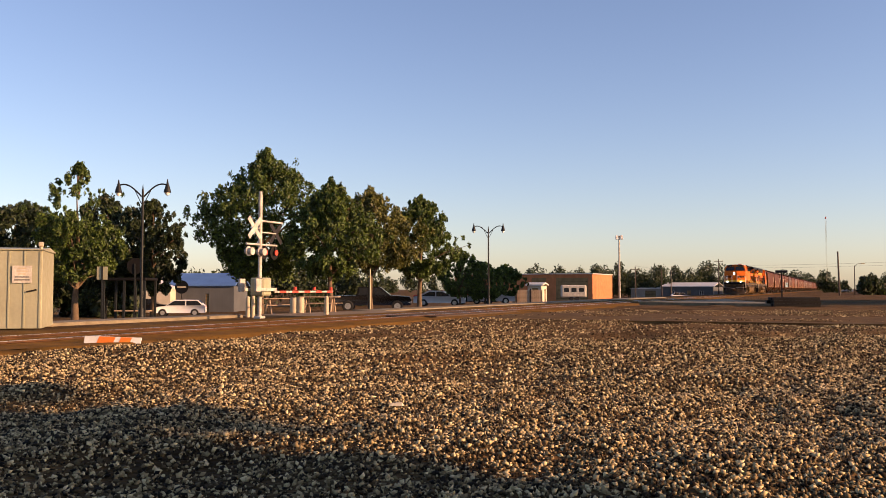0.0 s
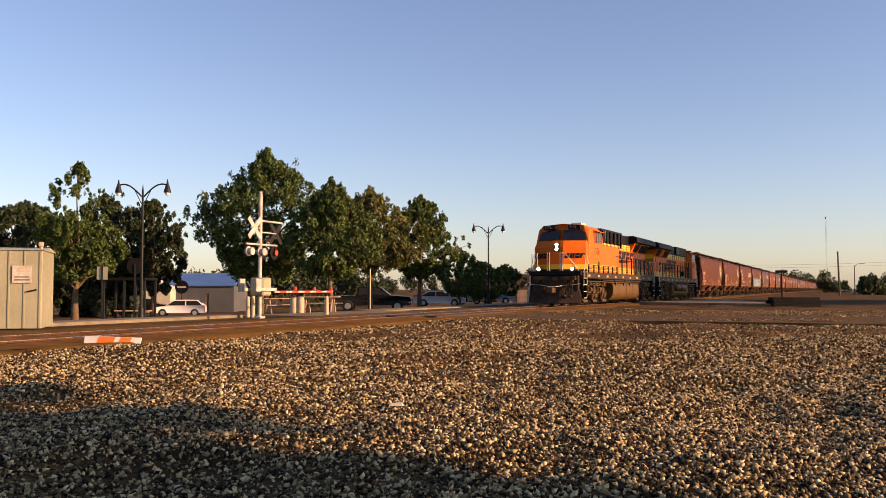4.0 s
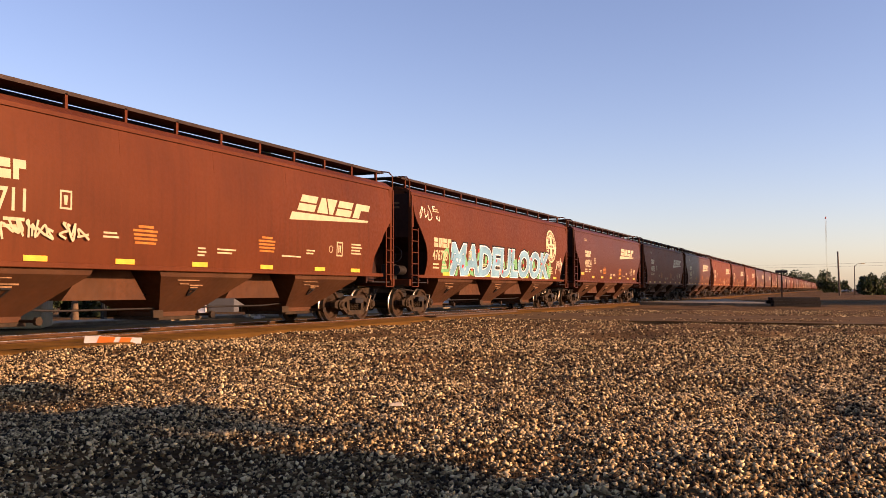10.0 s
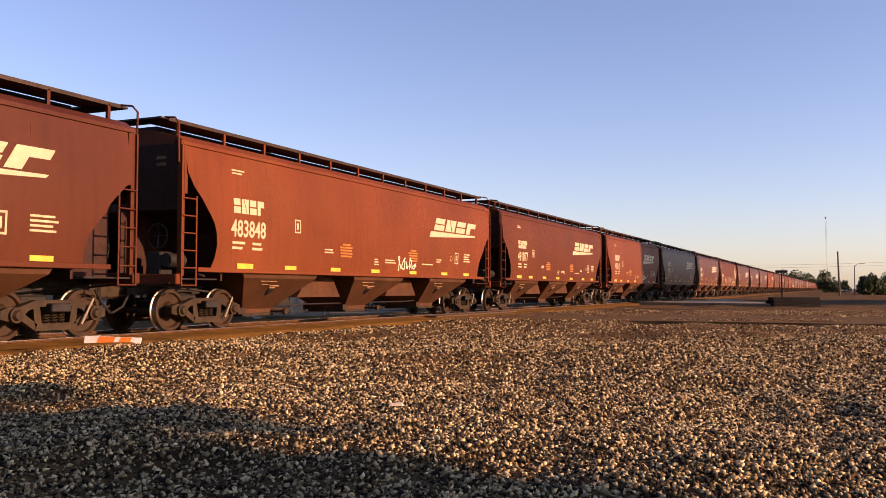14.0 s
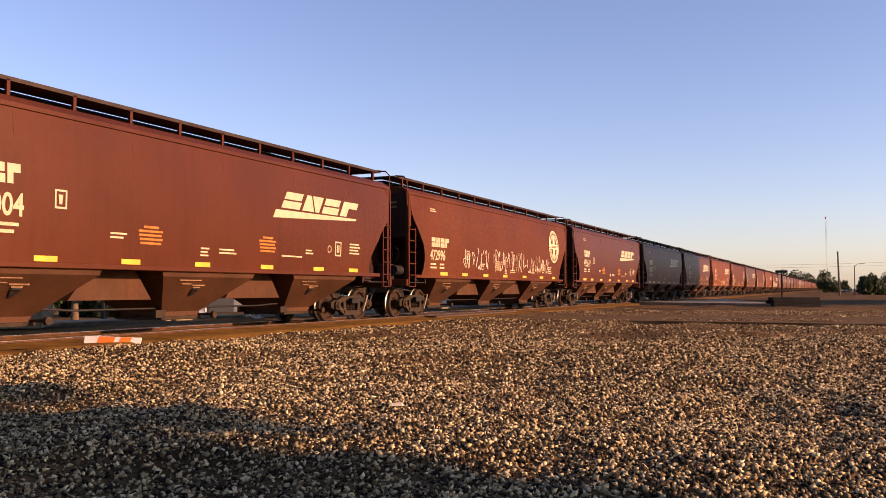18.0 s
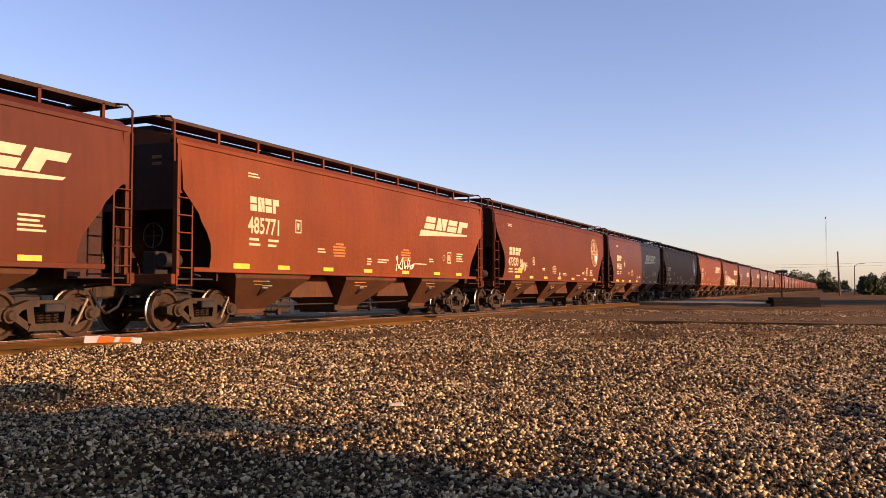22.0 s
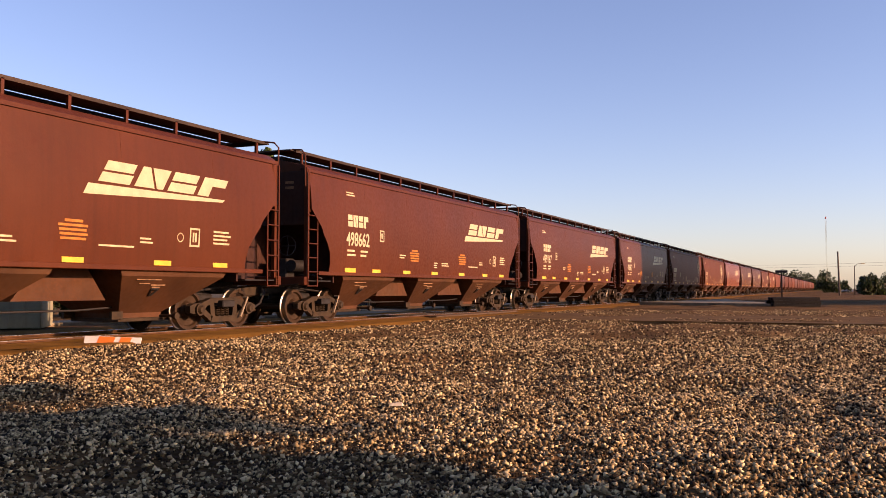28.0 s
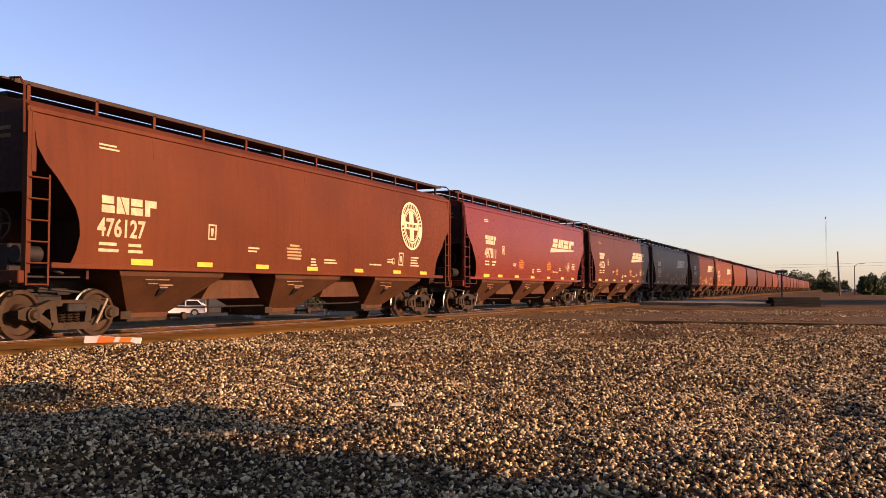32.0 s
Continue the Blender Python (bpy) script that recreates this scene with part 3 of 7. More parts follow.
def hug(car):
    """Lay the painted marks on the side's curve."""
    for ob in car.children:
        kind = ob.name.split(".")[0]
        if kind in ("painted_logo", "round_emblem", "emblem_text", "painted_lettering", "car_number", "data_plate", "stencil_mark", "stencil_box", "stencil_ring", "stencil_text",
                    "graffiti_mural", "graffiti_dot", "yellow_stripe", "yellow_placard", "shield_patch", "graffiti_tag"):
            up = ob.matrix_basis.translation.z
            tag = kind == "graffiti_tag"
            for v in ob.data.vertices:
                z = up + (v.co.z if tag else v.co.y)
                d = 0.10 * ((z - 2.5) / 1.5) ** 2
                if tag:
                    v.co.x -= d
                else:
                    v.co.z -= d


def paint_car(car, kind, digits, paint, extra="", LEN=CAR):
    old = kind == "round"

    def at(y):
        return y + LEN - 18.5 if old else y * LEN / 18.6
    for ob in car.children:
        if ob.name.startswith(("side_sheet", "top_chord", "side_sill", "roof", "end_sill", "corner_post", "ladder", "walkway_post", "roof_grab")):
            ob.material_slots[0].link = "OBJECT"
            ob.material_slots[0].material = paint
            for seam in ob.children:
                seam.material_slots[0].link = "OBJECT"
                seam.material_slots[0].material = paint
    if digits is None:
        return
    extra = extra.split()
    late = digits.startswith("49")
    if old:
        round_emblem(car, LEN - {"476728": 3.6, "476127": 3.85}.get(digits, 2.95), 2.95, 0.80, M["faded_cream" if digits in ("473030", "473167") else "cream"])
        initials = slab_letters(1.5, 0.32, 0.0)
        y0, zi, zn = 2.25, 2.36, 1.92
    else:
        swoosh_logo(car, LEN - (6.85 if digits == "490524" else 6.6 if late else 6.1), 3.05 if digits == "490524" else 2.94)
        initials = slab_letters(1.2, 0.34, 0.0)
        y0, zi, zn = (2.62, 2.68, 2.15) if late else (2.32, 2.66, 2.13) if LEN > 19 else (3.08, 2.76, 2.24)
    ink = M["worn_letters" if old else "white"]
    stuff(flat_shape("painted_lettering", initials, ink, car, side_pose(SIDE_X, y0, zi), "cream block initials"))
    number = lettering("car_number", digits, 0.48 if old else 0.54, ink, car, side_pose(SIDE_X, y0 - 0.06, zn), "cream painted car number", 0.86 if old else 0.82, 0.0, 0.010)
    stuff(number)
    bars(car, y0, zn - 0.12, 0.5, 0.24, 2)
    bars(car, y0 + 0.75, zn - 0.12, 0.45, 0.24, 2)
    w, h, e = 0.27, 0.34, 0.035
    flat_shape("data_plate", [[(0, 0), (w, 0), (w, e), (0, e)], [(0, h - e), (w, h - e), (w, h), (0, h)], [(0, e), (e, e), (e, h - e), (0, h - e)],
                              [(w - e, e), (w, e), (w, h - e), (w - e, h - e)]], ink, car, side_pose(SIDE_X, y0 + (3.1 if old else 2.5 if LEN > 19 else 1.9), 2.0 if old else 2.34))
    flat_shape("stencil_mark", [[(0.10, 0.08), (0.16, 0.08), (0.18, 0.25), (0.08, 0.25)]], ink, car, side_pose(SIDE_X, y0 + (3.1 if old else 2.5 if LEN > 19 else 1.9), 2.0 if old else 2.34))
    # small stencils along the lower edge: amber warnings and pale data
    for y in ((7.65,) if old else (6.85, 10.95)):
        flat_shape("stencil_text", [[(0.10, 0.33), (0.52, 0.33), (0.52, 0.38), (0.10, 0.38)]] + [[(0.02 * k - 0.04, 0.25 - 0.08 * k), (0.64 - 0.03 * (k % 2), 0.25 - 0.08 * k), (0.64 - 0.03 * (k % 2), 0.295 - 0.08 * k), (0.02 * k - 0.04, 0.295 - 0.08 * k)] for k in range(4)],
                   M["faded_cream" if old else "amber"], car, side_pose(SIDE_X, at(y), 1.66 if old else 1.80), "amber stencilled warning")
    for y, z, w, n, kind_of in ((6.05, 1.90, 0.45, 2, "worn_letters"), (8.75, 1.72, 0.28, 3, "white"), (9.4, 1.72, 0.7, 2, "worn_letters"), (11.9, 1.66, 0.9, 1, "worn_letters"), (13.0, 1.84, 0.4, 2, "worn_letters")):
        bars(car, at(y), z if old else z + 0.10, w, 0.075 * n, n, M[kind_of])
    flat_shape("stencil_box", [[(0, 0), (0.32, 0), (0.32, 0.04), (0, 0.04)], [(0, 0.36), (0.32, 0.36), (0.32, 0.40), (0, 0.40)], [(0, 0.04), (0.04, 0.04), (0.04, 0.36), (0, 0.36)],
                               [(0.28, 0.04), (0.32, 0.04), (0.32, 0.36), (0.28, 0.36)]],
               M["worn_letters"], car, side_pose(SIDE_X, at(13.75 if old else 14.5), 1.66 if old else 1.82))
    for q in (0.09, 0.17):
        flat_shape("stencil_mark", [[(q, 0.10), (q + 0.05, 0.10), (q + 0.05, 0.30), (q, 0.30)]], M["worn_letters"], car, side_pose(SIDE_X, at(13.75 if old else 14.5), 1.66 if old else 1.82))
    bars(car, at(14.6 if old else 15.3), 1.95 if old else 2.2, 0.6, 0.34, 4)
    flat_shape("stencil_ring", ring(0.08, 0.10, 16), M["worn_letters"], car, side_pose(SIDE_X, at(13.4 if old else 14.2), 1.78 if old else 2.0))
    high = digits in ("490524", "487134")
    zt = 1.60 if high else 1.45
    xt = HALF - 0.10 * ((zt - 2.5) / 1.5) ** 2 + 0.008
    share("reflective_strip", TAPE, car, xt + (0.004 if high else 0.0), 2.15 if high else 2.85 if not old else 3.4, zt + (0.16 if high else 0.0))
    for y in (4.55, 6.65, 8.85, 11.3, 13.7, 15.6):
        share("reflective_strip", TAPE_SHORT, car, xt, at(y), zt)
    bars(car, y0, 3.66, 0.5, 0.14, 2)
    if "yellow" in extra:
        for y, hh in ((2.0, 0.9), (4.75, 1.0), (8.2, 0.85), (11.2, 0.8), (14.0, 0.62), (16.6, 0.62)):
            flat_shape("yellow_stripe", [[(0, 0), (0.10, 0), (0.14, hh), (0.04, hh)]], M["yellow_tape"], car, side_pose(SIDE_X + 0.002, y, 1.5), "upright yellow paint stripe")
    if "mural" in extra:
        rnd = random.Random(12)
        blots = []
        for k in range(16):
            x0, h0 = -0.35 + k * 0.80, rnd.uniform(0.75, 1.25)
            blots.append([(x0, rnd.uniform(-0.05, 0.12)), (x0 + 0.62, -0.04), (x0 + 0.78, h0 * 0.5), (x0 + 0.5, h0), (x0 + 0.12, h0 * 0.8)])
        flat_shape("graffiti_mural", blots, M["graffiti_green"], car, side_pose(SIDE_X + 0.001, 3.3, 1.44), "green sprayed background blots", 0.001)
        for k in range(14):
            flat_shape("graffiti_dot", ring(0.0, 0.07, 10), M["graffiti_red"], car, side_pose(SIDE_X + 0.014, 3.9 + k * 0.86 + rnd.uniform(-0.25, 0.25), 1.6 + rnd.uniform(0.0, 0.95)), "red sprayed dot")
        scrawl(car, LEN - 2.9, 1.65, 1.0, 0.85, 6, M["graffiti_tan"], turns=5, r=0.02)
        for off, bold, paint, words in ((0.003, 0.15, "graffiti_dark", "black outline of the graffiti"), (0.006, 0.095, "white_spray", "white rim of the graffiti"), (0.009, 0.062, "graffiti", "large blue-green graffiti letters along the side")):
            mural = lettering("graffiti_mural", "MADEULOOK", 1.50, M[paint], car, side_pose(SIDE_X + off, 3.65, 1.48), words, 1.23, 0.08, bold)
            stuff(mural)
        scrawl(car, 1.2, 3.25, 1.6, 0.5, 5, M["graffiti_tan"], turns=5, r=0.02)
    if "wild" in extra:
        rnd = random.Random(41)
        for k in range(6):
            y, h0, w0 = 3.1 + k * 0.98, rnd.uniform(0.8, 1.1), rnd.uniform(0.75, 0.95)
            for off, e, ink_of, words in ((0.002, 0.0, "graffiti_tan", "white rim of a sprayed letter"), (0.005, 0.13, "graffiti_plum", "dark plum fill of a sprayed letter")):
                a = rnd.uniform(0.0, 0.12)
                flat_shape("graffiti_letter", [[(e, e), (w0 * 0.42, e + 0.06), (w0 * 0.5, h0 * 0.5), (w0 * 0.36 + a, h0 - e), (e + 0.1, h0 - e)],
                                               [(w0 * 0.5 + e, e), (w0 - e * 0.6, e), (w0 + 0.1 - e, h0 * 0.8), (w0 * 0.62 + e, h0 - e)]], M[ink_of], car, side_pose(SIDE_X + off, y, 1.44), words, 0.001)
        scrawl(car, 3.2, 1.5, 5.8, 0.85, 42, M["graffiti_tan"], turns=10, r=0.022)
        for k in range(4):
            h0 = rnd.uniform(0.55, 0.75)
            flat_shape("graffiti_letter", [[(0, 0), (0.85, 0.03), (0.95, h0 * 0.7), (0.5, h0), (0.05, h0 * 0.85)]], M["graffiti_lime"], car, side_pose(SIDE_X + 0.002, 9.2 + k * 0.95, 1.45), "lime fill of a sprayed letter", 0.001)
        scrawl(car, 9.3, 1.5, 3.6, 0.68, 43, M["white_spray"], turns=8, r=0.04)
        scrawl(car, 9.4, 1.5, 3.4, 0.6, 44, M["graffiti_dark"], turns=6, r=0.025)
    if "scrawl" in extra:
        for k, (a, w, h) in enumerate(((5.0, 2.6, 0.85), (8.1, 2.4, 0.85), (10.7, 2.5, 0.85), (13.4, 2.0, 0.8))):
            scrawl(car, a, 1.62, w, h, 20 + k, M["graffiti_tan"], turns=9, r=0.012)
    if "small" in extra:
        scrawl(car, 2.0, 3.2, 1.1, 0.45, 31, M["white"], turns=4)
        scrawl(car, 3.6, 1.75, 2.0, 0.35, 32, M["white"], turns=9)
    if "patch" in extra:
        flat_shape("yellow_placard", [[(0, 0), (0.52, 0), (0.52, 0.22), (0, 0.22)]], M["yellow_tape"], car, side_pose(SIDE_X, 3.45, 1.62), "yellow placard")
        flat_shape("shield_patch", [[(0, 0.42), (0.0, 0.16), (0.16, -0.05), (0.34, 0.14), (0.36, 0.42)]], M["white_spray"], car, side_pose(SIDE_X + 0.006, LEN - 2.8, 2.38), "white shield-shaped patch")
        if digits == "473030":
            scrawl(car, 3.6, 1.7, 0.9, 0.5, 33, M["white"], turns=6, r=0.03)
    if "low" in extra:
        scrawl(car, 10.6, 1.52, 1.2, 0.4, 34, M["graffiti_tan"], turns=5)


# car by car from the engines: kind, number, paint, extra marks
TRAIN = [("round", "473711", "hopper", "patch"), ("round", "479120", "hopper", "yellow"), ("bar", "477711", "hopper", "small"), ("round", "476728", "hopper", "mural"),
         ("bar", "490524", "hopper_dark", ""), ("bar", "486783", "hopper_light", ""), ("bar", "496353", "hopper_dark", ""), ("bar", "483848", "hopper_light", "low"),
         ("bar", "491077", "hopper", ""), ("bar", "493310", "hopper_light", "low"), ("bar", "487134", "hopper_dark", ""), ("bar", "498004", "hopper_dark", ""), ("round", "472996", "hopper", "scrawl"),
         ("bar", "495619", "hopper_dark", ""), ("bar", "499277", "hopper_dark", ""), ("bar", "487048", "hopper_dark", ""), ("bar", "485771", "hopper_light", "low"), ("round", "473030", "hopper", "patch"),
         ("bar", "496361", "hopper_dark", ""), ("round", "474114", "hopper", "patch"), ("bar", "480312", "hopper_light", ""), ("bar", "488150", "hopper", "wild"), ("bar", "496156", "hopper_dark", ""),
         ("bar", "498662", "hopper_dark", ""), ("bar", "499167", "hopper_dark", ""), ("bar", "496567", "hopper_dark", ""), ("round", "473167", "hopper", ""), ("round", "476127", "hopper", ""),
         ("bar", "497811", "hopper_red", ""), ("bar", "495226", "hopper_dark", ""), ("bar", "490730", "hopper_dark", ""), ("bar", "486092", "hopper", "low"), ("bar", "493418", "hopper_light", "")]
HOPPERS = []


def car_length(digits):
    """The series differ in length."""
    if digits is None:
        return CAR
    if digits == "477711":
        return 18.5
    if digits.startswith(("47", "480", "483")):
        return 19.25
    return 17.95 if digits.startswith("49") else 18.6


def build_hoppers():
    words = {"round": "with round cream emblem", "bar": "with slanted cream logo"}
    bases, u = {}, 2 * LOCO
    for i in range(CARS):
        tail = i >= len(TRAIN)
        size = CAR if tail else car_length(TRAIN[i][1])
        key = "tail" if tail else size
        if key not in bases:
            car = bases[key] = far_hopper() if tail else hopper_base(size)
            car.matrix_basis = pose(TRACK_X, u, RAIL_Z)
        else:
            car = copy_thing(bases[key], pose(TRACK_X, u, RAIL_Z))
            for tr in car.children:
                if tr.name.startswith("truck"):
                    for w in tr.children:
                        if w.name.startswith("wheelset"):
                            SPIN[(round(w.matrix_basis.translation.y, 3), WHEEL_R, 1)].append(w)
        HOPPERS.append((u, car))
        u += size
    for i, (u, car) in enumerate(HOPPERS):
        if i < len(TRAIN):
            kind, digits, paint, extra = TRAIN[i]
            paint_car(car, kind, digits, M[paint], extra, car_length(digits))
            hug(car)
            tone = {"hopper": "brown-red", "hopper_dark": "dark maroon", "hopper_light": "faded orange-red", "hopper_red": "bright red"}[paint]
            more = {"mural": ", turquoise graffiti", "scrawl": ", beige tags", "yellow": ", yellow stripes", "small": ", white tags", "patch": ", yellow patch", "low": ", small tags", "wild": ", white graffiti", "": ""}[extra]
            tagged(car, tone + " covered grain hopper car " + words[kind] + more)
        else:
            paint_car(car, "bar", None, M[("hopper", "hopper_light", "hopper_dark", "hopper")[i % 4]])
            tagged(car, "brown-red steel covered grain hopper car in the train's tail")

# ---- locomotives ----
DECK0, DECK1 = 1.40, 1.90


AXLES = 2.12


def loco_frame_mesh():
    """The wavy cast side frame of an engine truck: it rises over each axle, and a broad foot hangs down round it."""
    bm = B()
    top, low = [], []
    for k in range(73):
        u = -2.88 + 5.76 * k / 72
        d = min(abs(u - a) for a in (-AXLES, 0.0, AXLES))
        top.append((u, 0.90 + 0.13 * math.cos(2 * math.pi * min(d, AXLES / 2) / AXLES) - 0.18 * max(0.0, abs(u) - 2.5)))
        f = min(1.0, max(0.0, (d - 0.34) / 0.22))
        low.append((u, 0.22 + 0.47 * f * f * (3 - 2 * f)))
    rings = [[(-0.08, u, b), (0.08, u, b), (0.08, u, t), (-0.08, u, t)] for (u, t), (_, b) in zip(top, low)]
    loft(bm, rings)
    return mesh_of(bm, "side_frame", M["loco_truck"])


def loco_box_mesh():
    """Axle box: round cap with a rim and bolts, over a bevelled housing and its foot."""
    bm = B()
    box(bm, -0.02, 0.10, -0.27, 0.27, 0.30, 0.80, 0.05)
    rod(bm, (0.10, 0, LOCO_R), (0.16, 0, LOCO_R), 0.185, 18, 0.175)
    rod(bm, (0.16, 0, LOCO_R), (0.19, 0, LOCO_R), 0.12, 16, 0.09)
    for k in range(6):
        a = k * 1.0472
        rod(bm, (0.15, 0.145 * math.cos(a), LOCO_R + 0.145 * math.sin(a)), (0.185, 0.145 * math.cos(a), LOCO_R + 0.145 * math.sin(a)), 0.018, 6)
    prism(bm, [(-0.52, 0.30), (-0.40, 0.18), (0.40, 0.18), (0.52, 0.30)], "x", -0.04, 0.12)
    return mesh_of(bm, "axle_box", M["loco_truck"], 40)


def loco_spring_mesh():
    bm = B()
    pts = [(0.095 * math.cos(6.2832 * i / 9), 0.095 * math.sin(6.2832 * i / 9), 0.44 + 0.36 * i / 54) for i in range(55)]
    tube(bm, pts, 0.024, 5)
    return mesh_of(bm, "coil_spring", M["tank"])


LOCO_FRAME, LOCO_BOX, LOCO_SPRING = loco_frame_mesh(), loco_box_mesh(), loco_spring_mesh()


def loco_truck(parent, y, way=1):
    tr = part("truck", box(B(), -0.5, 0.5, -1.6, 1.6, 0.75, 1.1, 0.03), M["dark"], parent)
    tr.matrix_basis = pose(0, y, 0)
    for s in (-1, 1):
        turn = 0 if s > 0 else 180
        share("side_frame", LOCO_FRAME, tr, s * 1.12)
        for k in (-AXLES, 0.0, AXLES):
            share("axle_box", LOCO_BOX, tr, s * 1.16, k, 0, turn)
            share("coil_spring", LOCO_SPRING, tr, s * 1.20, k - 0.42)
            share("coil_spring", LOCO_SPRING, tr, s * 1.20, k + 0.42)
            # brake hanger with its shoe beside the tread
            bm = B()
            tube(bm, [(s * 1.05, k + 0.78, 1.0), (s * 1.05, k + 0.70, 0.55)], 0.035)
            prism(bm, [(k + 0.58, 0.36), (k + 0.72, 0.34), (k + 0.70, 0.72), (k + 0.60, 0.68)], "x", s * 0.72 - 0.07, s * 0.72 + 0.07)
            part("brake_shoe", bm, M["loco_truck"], tr)
        for k in (-1.06, 1.06):
            bm = B()
            rod(bm, (s * 1.24, k - 0.30, 0.90), (s * 1.24, k + 0.16, 0.90), 0.15, 14, 0.13)
            rod(bm, (s * 1.24, k + 0.16, 0.90), (s * 1.24, k + 0.44, 0.86), 0.05, 8)
            box(bm, s * 1.22 - 0.06, s * 1.22 + 0.06, k - 0.40, k - 0.28, 0.72, 1.06, 0.02)
            tube(bm, [(s * 1.26, k + 0.40, 0.88), (s * 1.28, k + 0.50, 0.6), (s * 1.2, k + 0.45, 0.42)], 0.035)
            part("brake_cylinder", bm, M["loco_truck"], tr, "", 40)
        part("damper", rod(rod(B(), (s * 1.32, -0.66, 0.66), (s * 1.30, -0.52, 0.92), 0.05, 10), (s * 1.30, -0.52, 0.92), (s * 1.28, -0.42, 1.16), 0.07, 10), M["sill"], tr, "", 40)
        for z, r, q in ((1.14, 0.032, 0.3), (1.24, 0.024, 1.1), (0.60, 0.018, 2.0)):
            part("brake_pipe", tube(B(), [(s * (1.27 + 0.03 * math.sin(k * 1.3 + q)), -2.7 + 0.6 * k, z + 0.05 * math.sin(k * 2.1 + q)) for k in range(10)], r), M["loco_truck" if r > 0.02 else "sill"], tr)
        rnd = random.Random(50 + s)
        for k in range(8):
            q = -2.6 + k * 0.66 + rnd.uniform(-0.1, 0.1)
            part("junction_box", box(B(), s * 1.26 - 0.08, s * 1.26 + 0.05, q, q + rnd.uniform(0.12, 0.36), 1.14 + rnd.uniform(0, 0.08), 1.30 + rnd.uniform(0, 0.10), 0.015), M[("loco_truck", "tank", "sill")[k % 3]], tr)
            part("sand_pipe", tube(B(), [(s * 1.29, q, 1.24), (s * 1.33, q + 0.12, 0.95), (s * 1.30, q + 0.2, 0.66), (s * 1.1, q + 0.34, 0.30)], 0.018), M["sill"], tr)
    for k in (-AXLES, 0.0, AXLES):
        w = share("wheelset", LOCO_WHEELS, tr, 0, k, LOCO_R)
        SPIN.setdefault((k, LOCO_R, way), []).append(w)
    return tr


def handrail(parent, x, y0, y1, posts, z0=DECK1, h=1.05, material=None):
    m = material or M["black"]
    post = mesh_of(box(B(), -0.03, 0.03, -0.068, 0.068, 0, h), "stanchion", m)
    for i in range(posts):
        share("stanchion", post, parent, x, y0 + (y1 - y0) * i / max(1, posts - 1), z0)
    bm = B()
    rod(bm, (x, y0, z0 + h), (x, y1, z0 + h), 0.024, 6)
    rod(bm, (x, y0, z0 + h * 0.52), (x, y1, z0 + h * 0.52), 0.02, 6)
    part("handrail", bm, m, parent)


